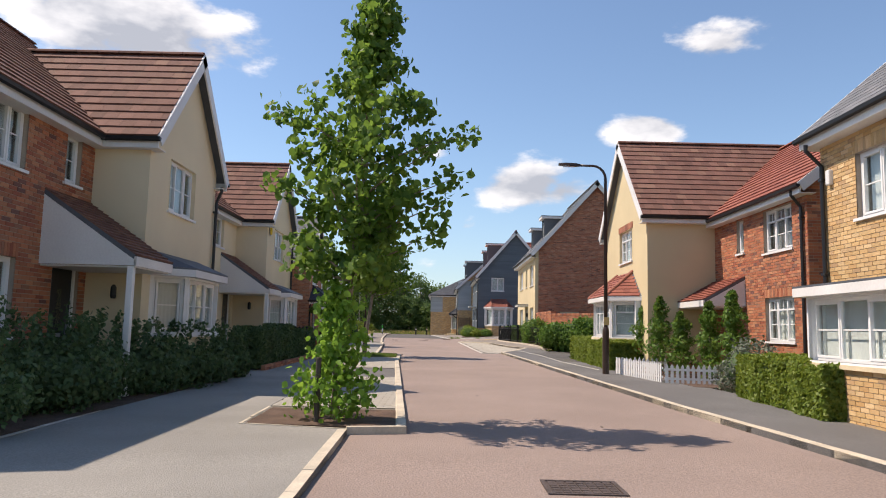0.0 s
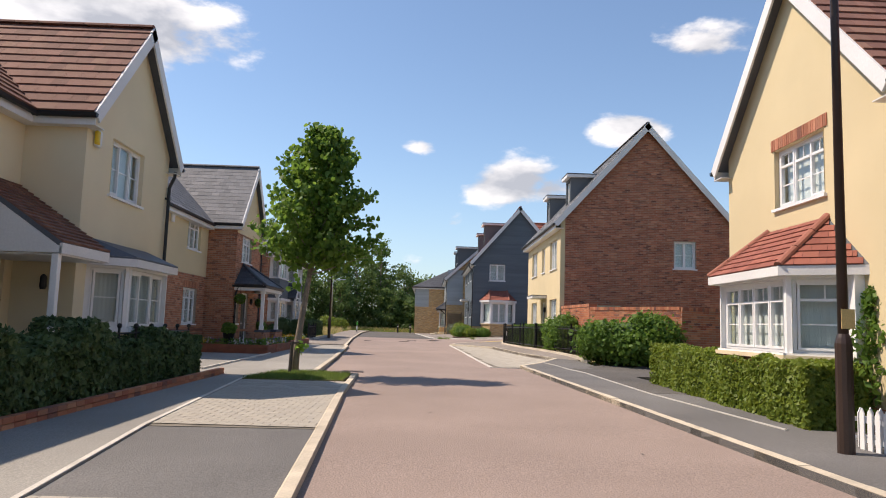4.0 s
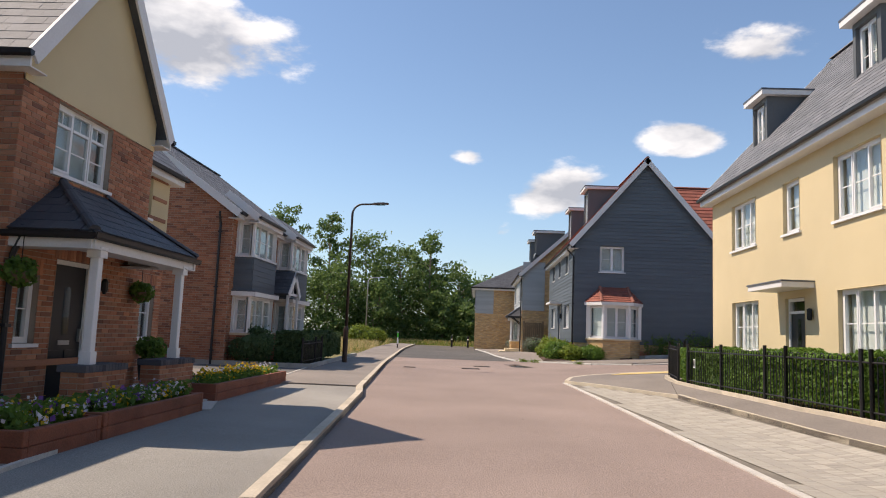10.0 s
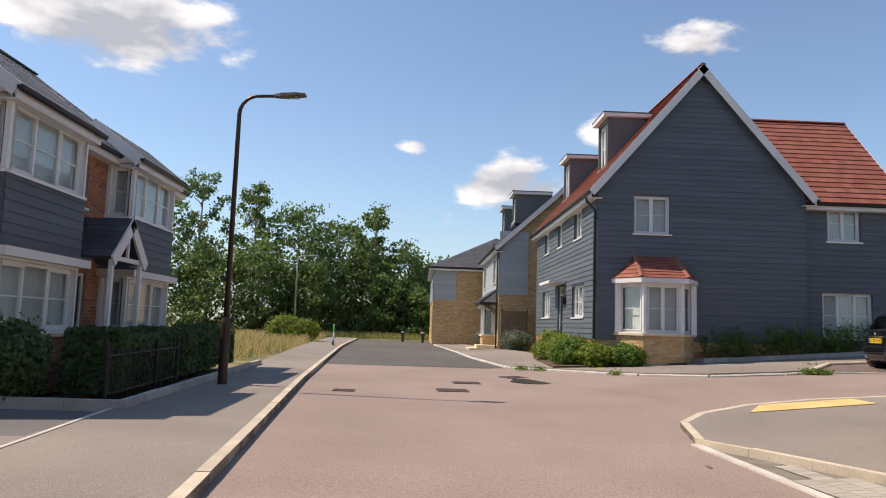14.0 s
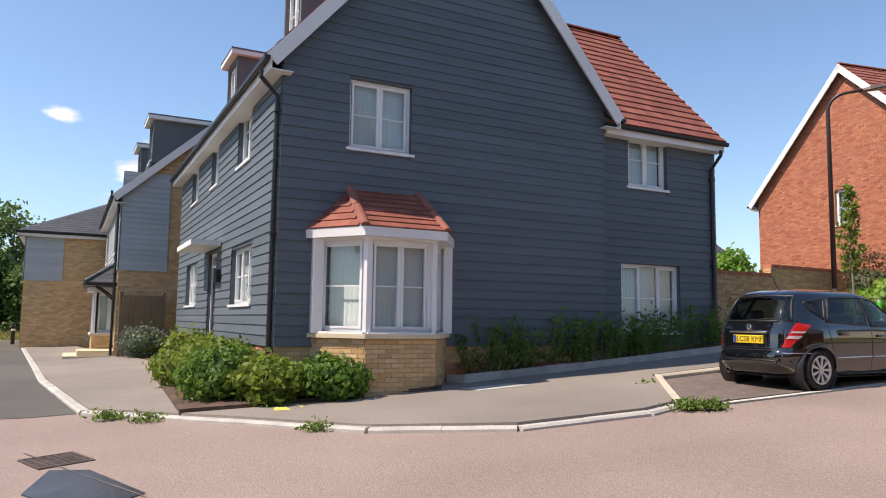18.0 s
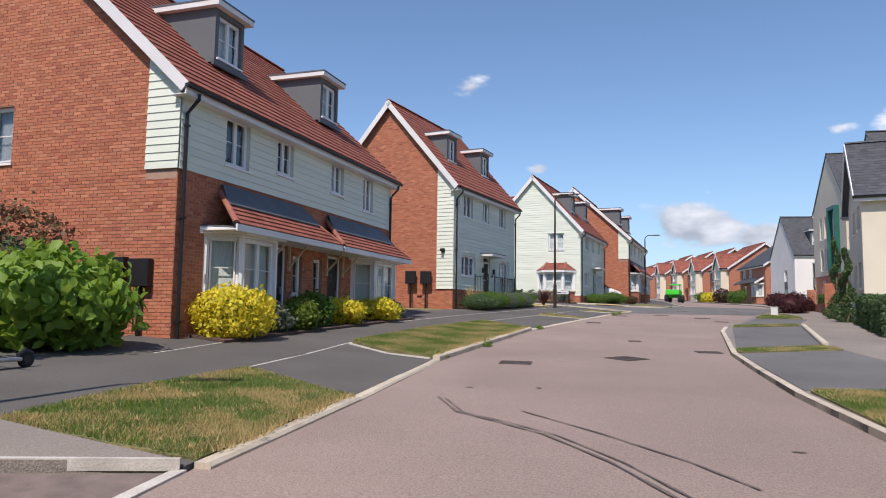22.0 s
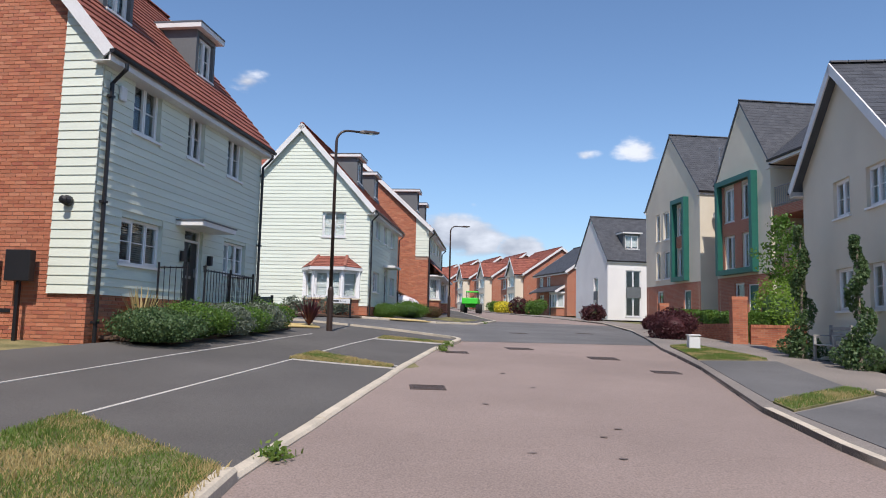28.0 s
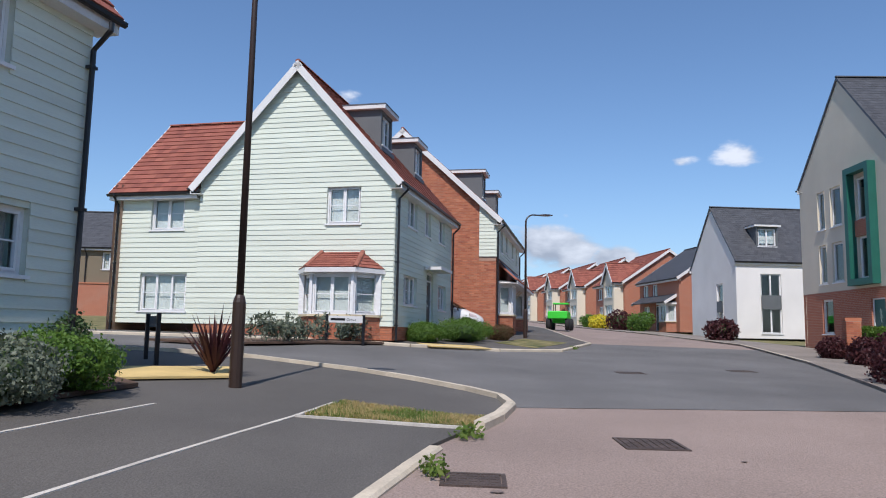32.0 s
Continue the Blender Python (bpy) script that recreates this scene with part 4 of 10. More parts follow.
def kerb(name, pts, mat="kerb_stone", width=0.125, top=0.1, length=0.8, drop=0.12, label="", closed=False):
    """Kerb stones laid along a line in plan, each a stone of its own."""
    root = thing(name, label or "pale concrete kerb stones along the road edge", "kerb", kind="structure")
    pts = [Vector((*p, 0)) for p in pts]
    for p, q in zip(pts, pts[1:]):
        n = max(1, round((q - p).length / length))
        d = (q - p).normalized()
        s = Vector((-d.y, d.x, 0))
        for i in range(n):
            a, b = p + (q - p) * (i / n) + d * 0.002, p + (q - p) * ((i + 1) / n) - d * 0.002
            za, zb = ground_z(a.x, a.y), ground_z(b.x, b.y)
            j = (random.random() - 0.5) * 0.008
            h = top + j
            c = 0.025
            prof = [(0, -drop), (0, h), (width - c, h), (width, h - c), (width, -drop)]
            pp = [e + s * (-w) + Z * (z + v) for e, z in ((a, za), (b, zb)) for w, v in prof]
            g = Geo().add(pp, [(i_, i_ + 1, 5 + i_ + 1, 5 + i_) for i_ in range(4)] + [(4, 3, 2, 1, 0), (5, 6, 7, 8, 9)])
            part("kerb_stone", g, mat, root)
    return root


def edging(name, pts, mat="edging_pale", width=0.05, lift=0.105, label="thin pale concrete edging set in the asphalt"):
    root = Geo()
    pts = [Vector((*p, 0)) for p in pts]
    for p, q in zip(pts, pts[1:]):
        n = max(1, int((q - p).length / 1.0))
        d = (q - p).normalized()
        s = Vector((-d.y, d.x, 0)) * width / 2
        for i in range(n):
            a, b = p + (q - p) * (i / n), p + (q - p) * ((i + 1) / n)
            za, zb = ground_z(a.x, a.y) + lift, ground_z(b.x, b.y) + lift
            root.add([a - s + Z * za, b - s + Z * zb, b + s + Z * zb, a + s + Z * za, a - s + Z * (za - 0.08), b - s + Z * (zb - 0.08), b + s + Z * (zb - 0.08), a + s + Z * (za - 0.08)], [(0, 1, 2, 3), (4, 5, 1, 0), (6, 7, 3, 2), (5, 6, 2, 1), (7, 4, 0, 3)])
    return tagged(part(name, root, mat), label=label, category="edging", kind="structure")


# ---- plants ----
def fast_mesh(name, verts, quads, mat):
    me = bpy.data.meshes.new(name)
    n = len(quads)
    me.vertices.add(len(verts))
    me.vertices.foreach_set("co", np.asarray(verts, dtype=np.float32).ravel())
    me.loops.add(n * 4)
    me.loops.foreach_set("vertex_index", np.asarray(quads, dtype=np.int32).ravel())
    me.polygons.add(n)
    me.polygons.foreach_set("loop_start", np.arange(0, n * 4, 4, dtype=np.int32))
    me.update(calc_edges=True)
    me.materials.append(MATS[mat])
    return me


def leaf_quads(c, size, facing=None, droop=0.35, long=1.6, broad=False):
    """Leaves at the points c, folded along the midrib; broad ones have rounded halves."""
    n = len(c)
    d = rng.normal(size=(n, 3))
    if facing is not None:
        d = facing + d * 0.75
    d /= np.linalg.norm(d, axis=1)[:, None] + 1e-9
    r = rng.normal(size=(n, 3))
    u = np.cross(d, r)
    u /= np.linalg.norm(u, axis=1)[:, None] + 1e-9
    u[:, 2] -= droop
    u /= np.linalg.norm(u, axis=1)[:, None] + 1e-9
    v = np.cross(d, u)
    s = size * (0.6 + 0.8 * rng.random(n))[:, None]
    a, b = c - u * s * long * 0.5, c + u * s * long * 0.5
    if broad:
        lift = d * s * 0.14
        l1, l2 = c - u * s * long * 0.22 + v * s * 0.5 + lift, c + u * s * long * 0.2 + v * s * 0.42 + lift
        m1, m2 = c - u * s * long * 0.22 - v * s * 0.5 + lift, c + u * s * long * 0.2 - v * s * 0.42 + lift
        k = np.arange(n)[:, None] * 6
        return np.stack([a, l1, l2, b, m2, m1], 1).reshape(-1, 3), np.stack([k + [0, 3, 2, 1], k + [0, 5, 4, 3]], 1).reshape(-1, 4)
    l, m = c + v * s * 0.5 + d * s * 0.16, c - v * s * 0.5 + d * s * 0.16
    verts = np.stack([a, l, b, m], 1).reshape(-1, 3)
    return verts, np.arange(n * 4).reshape(-1, 4)


def leaves(name, c, size, mat, parent, facing=None, label="", droop=0.35, long=1.6, broad=False):
    v, q = leaf_quads(np.asarray(c), size, facing, droop, long, broad)
    ob = new(name, fast_mesh(name, v, q, mat))
    ob.parent = parent
    return tagged(ob, label=label)


def lumpy(n, radii, seed=0, shell=0.35, lumps=13, rough=0.4):
    """Points near the skin of an uneven rounded mass."""
    r = np.random.default_rng(seed)
    d = r.normal(size=(n, 3))
    d /= np.linalg.norm(d, axis=1)[:, None]
    cs = r.normal(size=(lumps, 3))
    cs /= np.linalg.norm(cs, axis=1)[:, None]
    bump = np.max(np.clip((d @ cs.T - 0.6) / 0.4, 0, 1) ** 0.7, axis=1)
    k = (1 - rough + rough * bump * 1.3) * (1 - shell * r.random(n) ** 2)
    return d * k[:, None] * np.array(radii), d


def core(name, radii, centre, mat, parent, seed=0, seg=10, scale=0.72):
    """A solid fill, mostly in a darker leaf colour for inner shade, kept well behind the leaves."""
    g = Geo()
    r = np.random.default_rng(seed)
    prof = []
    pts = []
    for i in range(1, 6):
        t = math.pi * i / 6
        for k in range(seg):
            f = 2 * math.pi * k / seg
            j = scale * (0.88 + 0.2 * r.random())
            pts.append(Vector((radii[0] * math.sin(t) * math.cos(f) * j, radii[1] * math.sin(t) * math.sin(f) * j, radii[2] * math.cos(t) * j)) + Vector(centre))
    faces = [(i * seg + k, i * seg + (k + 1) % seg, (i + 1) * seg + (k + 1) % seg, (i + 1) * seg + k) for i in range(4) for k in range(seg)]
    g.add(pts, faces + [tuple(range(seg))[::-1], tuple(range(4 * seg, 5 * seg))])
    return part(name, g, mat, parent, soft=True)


def bush(name, label, x, y, radii, size, mat, count, seed=0, lift=0.0, category="shrub", group="", z=None, core_mat="leaf_dark", sprigs=0):
    zg = (ground_z(x, y) if z is None else z) + lift
    root = thing(name, label, category, pose(x, y, zg), group)
    rx, ry, rz_ = radii
    pts, d = lumpy(count, radii, seed)
    pts[:, 2] = np.maximum(pts[:, 2] + rz_ * 0.82, 0.02)
    r = np.random.default_rng(seed + 900)
    out = (r.random(count) < 0.16) * r.random(count) * 0.22
    pts += d * out[:, None] * np.array([rx, ry, rz_ * 1.15]) + r.normal(size=pts.shape) * size * 0.3
    pts[:, 2] = np.maximum(pts[:, 2], 0.02)
    for k in range(sprigs):
        a, q = r.random() * 6.283, 0.2 + 0.7 * r.random()
        base = np.array([math.cos(a) * rx * q, math.sin(a) * ry * q, rz_ * (0.8 + 0.95 * math.sqrt(1 - q * q))])
        up = r.random(26)[:, None] * np.array([math.cos(a) * 0.12, math.sin(a) * 0.12, 0.3 + 0.22 * r.random()])
        pts = np.concatenate([pts, base + up + r.normal(size=(26, 3)) * 0.025])
        d = np.concatenate([d, np.tile([math.cos(a), math.sin(a), 0.6], (26, 1))])
    leaves("foliage", pts, size, mat, root, d, broad=size > 0.065)
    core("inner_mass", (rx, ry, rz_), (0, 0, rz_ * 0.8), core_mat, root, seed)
    part("stem", Geo().tube([(0, 0, -0.05), (0.02, 0, rz_ * 0.6)], [0.03, 0.015], 6), "bark", root)
    return root


def hedge(name, label, pts, height, width, size, mat, per_m, seed=0, lift=0.1, group="", crown=0.06, category="hedge"):
    """A clipped hedge along a line in plan."""
    r = np.random.default_rng(seed)
    x0, y0 = pts[0]
    zg = ground_z(x0, y0) + lift
    root = thing(name, label, category, pose(x0, y0, zg), group)
    C, D = [], []
    body = Geo()
    for (ax, ay), (bx, by) in zip(pts, pts[1:]):
        L = math.hypot(bx - ax, by - ay)
        n = int(per_m * L)
        t = r.random(n)
        d = np.array([(bx - ax) / L, (by - ay) / L, 0])
        s = np.array([-d[1], d[0], 0])
        # perimeter of the section: two sides and the top
        q = r.random(n) * (2 * height + width)
        off = np.where(q < height, -width / 2, np.where(q < height + width, q - height - width / 2, width / 2))
        up = np.where(q < height, q, np.where(q < height + width, height, q - height - width))
        nrm = np.stack([np.where(q < height, -1.0, np.where(q < height + width, 0, 1.0)), np.where((q > height) & (q < height + width), 1.0, 0.15)], 1)
        wav = 1 + 0.10 * np.sin(t * L * 3.1 + seed) + 0.07 * np.sin(t * L * 7.7 + 1.3 * seed) - 0.22 * r.random(n) ** 2
        top = 1 + crown * np.sin(t * L * 2.3 + seed * 2) + crown * np.sin(t * L * 5.9)
        zb = np.array([ground_z(ax + (bx - ax) * k, ay + (by - ay) * k) for k in np.linspace(0, 1, 9)]) + lift - zg
        base = np.interp(t, np.linspace(0, 1, 9), zb)
        P = np.array([ax - x0, ay - y0, 0]) + d * (t * L)[:, None] + s * (off * wav)[:, None]
        P[:, 2] = base + up * top * (1 - 0.06 * r.random(n))
        C.append(P)
        D.append(s * nrm[:, :1] + np.array([0, 0, 1.0]) * nrm[:, 1:])
        ne = int(per_m * width * 0.9)
        for end, sg in ((0.0, -1.0), (1.0, 1.0)):
            oo, uu = (r.random(ne) - 0.5) * width, r.random(ne) * height
            E = np.array([ax - x0, ay - y0, 0]) + d * (end * L + sg * (0.02 - 0.16 * r.random(ne) ** 2 - 0.05 * (uu / height) ** 3))[:, None] + s * oo[:, None]
            E[:, 2] = (zb[0] if end == 0 else zb[-1]) + uu
            C.append(E)
            D.append(np.tile(d * sg + np.array([0, 0, 0.15]), (ne, 1)))
        e = Vector((d[0], d[1], 0))
        ss = Vector((s[0], s[1], 0))
        m = max(1, int(L / 1.5))
        for i in range(m):
            ca = lambda v: min(max(v, 0.16), L - 0.16)
            a, b = Vector((ax - x0, ay - y0, 0)) + e * ca(L * i / m), Vector((ax - x0, ay - y0, 0)) + e * ca(L * (i + 1) / m)
            a.z, b.z = float(np.interp(i / m, np.linspace(0, 1, 9), zb)), float(np.interp((i + 1) / m, np.linspace(0, 1, 9), zb))
            w = width * 0.36
            body.add([a - ss * w, a + ss * w, b + ss * w, b - ss * w, a - ss * w + Z * height * 0.86, a + ss * w + Z * height * 0.86, b + ss * w + Z * height * 0.86, b - ss * w + Z * height * 0.86], [(0, 1, 2, 3), (4, 7, 6, 5), (0, 4, 5, 1), (1, 5, 6, 2), (2, 6, 7, 3), (3, 7, 4, 0)])
    # solid fill whose dark leaf colour stands for the shade inside the hedge
    part("inner_mass", body, "leaf_dark", root)
    leaves("foliage", np.concatenate(C), size, mat, root, np.concatenate(D))
    return root

# ---- houses of the first street ----
def house(label, x, y, rz, z0):
    return thing("house", label, "house", pose(x, y, z0, 0, 0, rz))


def gable_house(label, x, y, z0, recess, brick, mirror_window):
    """Semi-detached house: rendered gable with a bay, and a set-back part with a lean-to porch."""
    h = house(label, x, y, 90, z0)
    W = 3.7
    ge = eave(4.42, 6.62, W / 2, 0.22)
    me_ = eave(4.42, 7.5, 3.4, 0.25)
    # rendered gable
    wall(h, gable_front(0, W, 0, 0, ge, 6.62), "render_beige", [(0.95, 3.28, 1.4, 1.0, "w3gk")])
    wall(h, left_side(0, 0, 1.0, 0, ge), "render_beige")
    wall(h, right_side(W, 0, 6.6, 0, ge), "render_beige")
    roof_y(h, 0, W, 0, 4.6, ge, 6.66, "tile_brown", 0.22, 0.2, gutters=(True, True))
    bay(h, 0.35, 2.95, 0, 0.55, 0.0, 0.95, 2.0, 2.45, "render_beige", "tile_dark", "canted", (1, 3, 1), "k", True)
    # set-back part
    ops = [(recess - 2.82, 3.35, 0.75, 1.0, "w2g"), (recess - 0.95, 3.42, 0.5, 0.82, "w1g"), (recess - 3.2, 0.9, 1.1, 1.15, "w2g"), (recess - 1.1, 0.06, 0.86, 2.0, "d")]
    if mirror_window:
        ops[0] = (recess - 2.85, 3.35, 1.5, 0.9, "w3g")
        ops.pop(1)
    wall(h, front(-recess, 0, 1.0, 0, me_), brick, ops)
    closed_back(h, -recess, W, 1.0, 7.8, 0, 4.5, "render_beige", "b")
    wall(h, left_side(-recess, 1.0, 7.8, 0, me_, (4.4, 7.5)), brick)
    roof_x(h, -recess, W - 0.2, 1.0, 7.8, me_, 7.5, "tile_brown", 0.25, 0.1)
    wall(h, right_side(W - 0.2, 1.0, 7.8, 4.3, me_, (4.4, 7.5)), "render_beige")
    lean_to(h, -1.5, 0.0, -0.5, 1.0, 2.18, 3.2, "tile_brown", "x0", True, 0.0)
    floors(h, -recess, W, 1.0, 7.8, (0.06, 2.5))
    part("porch_lamp", Geo().lathe([(0.04, 0), (0.055, 0.05), (0.05, 0.2), (0.02, 0.24)], Vector((-0.08, 0.45, 1.55)), Z, 8), "black_iron", h)
    if mirror_window:
        bell = part("alarm_box", Geo().cbox((0.2, 0.42), (-0.08, 0), (3.95, 4.25), 0.05), "box_white", h)
        part("alarm_label", Geo().cbox((0.19, 0.3), (-0.095, -0.02), (3.98, 4.22), 0.03), "plate_yellow", bell)
    downpipe(h, W - 0.06, 0.0, 0.0, 4.25, (0, -1), 0.1)
    return h


house_a = gable_house("semi-detached house with beige rendered gable and red brick set-back part", -5.25, 12.6, -0.06, 6.0, "brick_rust", False)
house_b = gable_house("semi-detached house, beige rendered walls, canted bay window, brown tiled roof", -5.65, 23.0, 0.02, 6.4, "render_beige", True)


def brown_house():
    """Brown brick house with cream panel, slate hip, front gable and an open porch on posts."""
    h = house("brown brick house with cream panels, slate roof and posted porch", -6.7, 36.4, 90, 0.06)
    W = 3.5
    ge = eave(4.45, 6.75, W / 2, 0.25)
    # gable
    wall(h, Panel((0, 0, 0), X, Z, [(0, 0), (W, 0), (W, 4.15), (0, 4.15)]), "brick_umber", [(0.75, 3.2, 1.4, 0.93, "w3gt"), (0.3, 1.0, 0.42, 0.85, "w1g"), (1.05, 0.15, 0.95, 1.95, "d")])
    wall(h, Panel((0, -0.02, 0), X, Z, [(0, 4.15), (W, 4.15), (W, ge), (W / 2, 6.75), (0, ge)]), "render_cream", name="gable")
    wall(h, left_side(0, 0, 1.0, 0, 4.5), "brick_umber")
    wall(h, right_side(W, 0, 1.2, 0, 4.5), "brick_umber")
    roof_y(h, 0, W, 0, 4.8, ge, 6.8, "tile_slate", 0.25, 0.2)
    part("plinth_course", Geo().box((-0.03, W + 0.03), (-0.035, -0.001), (0.72, 0.8)), "brick_umber", h)
    # set-back part with a cream upper panel
    wall(h, front(-4.6, 0, 1.0, 0, 2.55), "brick_umber", [(2.4, 0.95, 1.35, 1.15, "w3gt")])
    wall(h, Panel((-4.6, 0.985, 0), X, Z, [(0, 2.55), (4.6, 2.55), (4.6, 4.5), (0, 4.5)]), "render_cream", [(2.45, 3.35, 1.3, 0.95, "w3gt")])
    for i, b in enumerate((2.95, 3.35, 3.75, 4.15)):
        part("quoin", Geo().box((-4.62, -4.28 if i % 2 else -4.16), (0.955, 0.983), (b, b + 0.07)), "brick_umber", h)
    wall(h, left_side(-4.6, 1.0, 7.6, 0, 4.5), "brick_umber")
    wall(h, Panel((-4.625, 1.82, 0), -Y, Z, [(0, 2.55), (0.85, 2.55), (0.85, 4.4), (0, 4.4)]), "render_cream", name="corner_panel")
    for i, b in enumerate((2.95, 3.35, 3.75, 4.1)):
        part("quoin", Geo().box((-4.655, -4.627), (0.955, 1.62 if i % 2 else 1.74), (b, b + 0.07)), "brick_umber", h)
    part("plinth_course", Geo().box((-4.63, -0.031), (0.965, 0.999), (0.72, 0.8)), "brick_umber", h)
    part("plinth_course", Geo().box((-4.635, -4.601), (1.0, 7.6), (0.72, 0.8)), "brick_umber", h)
    # hipped slate roof over it
    ridge_y, zt = 4.3, 7.75
    k = (zt - 4.4) / (ridge_y - 0.75)
    run = math.hypot(ridge_y - 0.75, zt - 4.4)
    slope(h, (-4.85, 0.75, 4.4), X, (0, 1, k), 11.6, run, "tile_slate", 0.24, 0.32, barges=(False, False), poly=[(0, 0), (11.6, 0), (11.6, run), (3.4, run)])
    kx = (zt - 4.4) / 3.4
    rx = math.hypot(3.4, zt - 4.4)
    slope(h, (-4.85, 7.85, 4.4), -Y, (1, 0, kx), 7.1, rx, "tile_slate", 0.24, 0.32, barges=(False, False), poly=[(0, 0), (7.1, 0), (3.55, rx)])
    ridge(h, (-4.85, 0.75, 4.42), (-1.45, ridge_y, zt + 0.03), "tile_slate", 0.08)
    ridge(h, (-1.45, ridge_y, zt + 0.03), (6.7, ridge_y, zt + 0.03), "tile_slate", 0.08)
    slope(h, (6.75, 7.85, 4.4), -X, (0, -1, k), 11.6, run, "tile_slate", 0.24, 0.32, barges=(False, False), poly=[(0, 0), (11.6, 0), (8.2, run), (0, run)])
    # beyond the gable
    wall(h, front(W, 6.5, 1.0, 0, 2.55), "brick_umber", [(1.6, 0.95, 1.1, 1.1, "w2g")])
    wall(h, Panel((W, 0.985, 0), X, Z, [(0, 2.55), (3.0, 2.55), (3.0, 4.5), (0, 4.5)]), "render_cream", [(1.0, 3.35, 1.2, 0.95, "w2gt")])
    for i, b in enumerate((2.95, 3.35, 3.75, 4.15)):
        part("quoin", Geo().box((5.6 if i % 2 else 5.75, 6.35), (0.955, 0.983), (b, b + 0.07)), "brick_umber", h)
    wall(h, right_side(6.5, 1.0, 7.6, 0, 4.5, (4.3, 7.65)), "brick_umber")
    closed_back(h, -4.6, 6.5, 1.0, 7.6, 0, 4.5, "mortar", "b")
    floors(h, -4.6, 6.5, 1.0, 7.6, (0.06, 2.5))
    # porch: hipped slate roof on two posts over low walls
    yo, zl, zh = -1.05, 2.36, 3.1
    fx0, fx1 = 0.0, 3.1
    part("porch_beam", Geo().box((fx0 + 0.06, fx1 - 0.06), (yo + 0.06, yo + 0.14), (zl - 0.16, zl - 0.02)), "fascia_white", h)
    part("porch_beam", Geo().box((fx0 + 0.06, fx0 + 0.14), (yo + 0.141, 0), (zl - 0.16, zl - 0.02)), "fascia_white", h)
    part("porch_beam", Geo().box((fx1 - 0.14, fx1 - 0.06), (yo + 0.141, 0), (zl - 0.16, zl - 0.02)), "fascia_white", h)
    part("porch_ceiling", Geo().box((fx0 + 0.15, fx1 - 0.15), (yo + 0.15, -0.01), (zl - 0.1, zl - 0.08)), "fascia_white", h)
    rf = math.hypot(-yo, zh - zl)
    slope(h, (fx0, yo, zl), X, (0, -yo, zh - zl), fx1 - fx0, rf, "tile_dark", 0.2, 0.25, True, (False, False), [(0, 0), (fx1 - fx0, 0), (fx1 - fx0 - 1.0, rf), (1.0, rf)])
    rs = math.hypot(1.0, zh - zl)
    slope(h, (fx0, 0, zl), -Y, (1.0, 0, zh - zl), -yo, rs, "tile_dark", 0.2, 0.25, True, (False, False), [(0, 0), (-yo, 0), (0, rs)])
    slope(h, (fx1, yo, zl), Y, (-1.0, 0, zh - zl), -yo, rs, "tile_dark", 0.2, 0.25, True, (False, False), [(0, 0), (-yo, 0), (-yo, rs)])
    ridge(h, (fx0, yo, zl + 0.02), (fx0 + 1.0, 0, zh + 0.03), "tile_dark", 0.07)
    ridge(h, (fx1, yo, zl + 0.02), (fx1 - 1.0, 0, zh + 0.03), "tile_dark", 0.07)
    for xp in (0.3, 2.75):
        g = Geo().cbox((xp - 0.055, xp + 0.055), (yo + 0.05, yo + 0.16), (0.85, zl - 0.17), 0.012)
        g.box((xp - 0.085, xp + 0.085), (yo + 0.02, yo + 0.19), (zl - 0.3, zl - 0.17)).box((xp - 0.07, xp + 0.07), (yo + 0.035, yo + 0.175), (0.8, 0.95))
        part("porch_post", g, "upvc_white", h)
    for a0, a1 in ((-0.02, 0.95), (1.95, 3.15)):
        for pn in (front(a0, a1, yo - 0.05, 0, 0.72), right_side(a1, yo - 0.05, yo + 0.22, 0, 0.72), left_side(a0, yo - 0.05, yo + 0.22, 0, 0.72)):
            wall(h, pn, "brick_umber", name="porch_wall", single=True)
        part("coping", front(a0 - 0.02, a1 + 0.02, yo - 0.07, 0.72, 0.8).lay(0.08, 0.075, 0.006, 0.0), "brick_blue", h, kind="stuff")
        g = Geo()
        n = int((a1 - a0 + 0.06) / 0.075)
        for i in range(n):
            g.box((a0 - 0.03 + i * 0.075, a0 - 0.03 + i * 0.075 + 0.068), (yo - 0.08, yo + 0.26), (0.722, 0.8))
        part("coping", g, "brick_blue", h, kind="stuff")
    for i in range(4):
        for j in range(3):
            part("paving_slab", Geo().box((1.02 + i * 0.56, 1.57 + i * 0.56), (-1.72 + j * 0.57, -1.16 + j * 0.57), (-0.02, 0.1)), "concrete", h)
    downpipe(h, 0.06, 0.0, 0.0, 2.4, (0, -1), 0.1)
    downpipe(h, -4.62, 1.95, 0.0, 4.3, (-1, 0), 0.2)
    part("alarm_box", Geo().cbox((-3.75, -3.57), (0.9, 0.983), (3.95, 4.22), 0.03), "box_white", h)
    part("hanging_lamp", Geo().lathe([(0.02, 0), (0.05, 0.06), (0.05, 0.18), (0.02, 0.22)], Vector((2.15, -0.1, 1.7)), Z, 8), "black_iron", h)
    return h


house_c = brown_house()


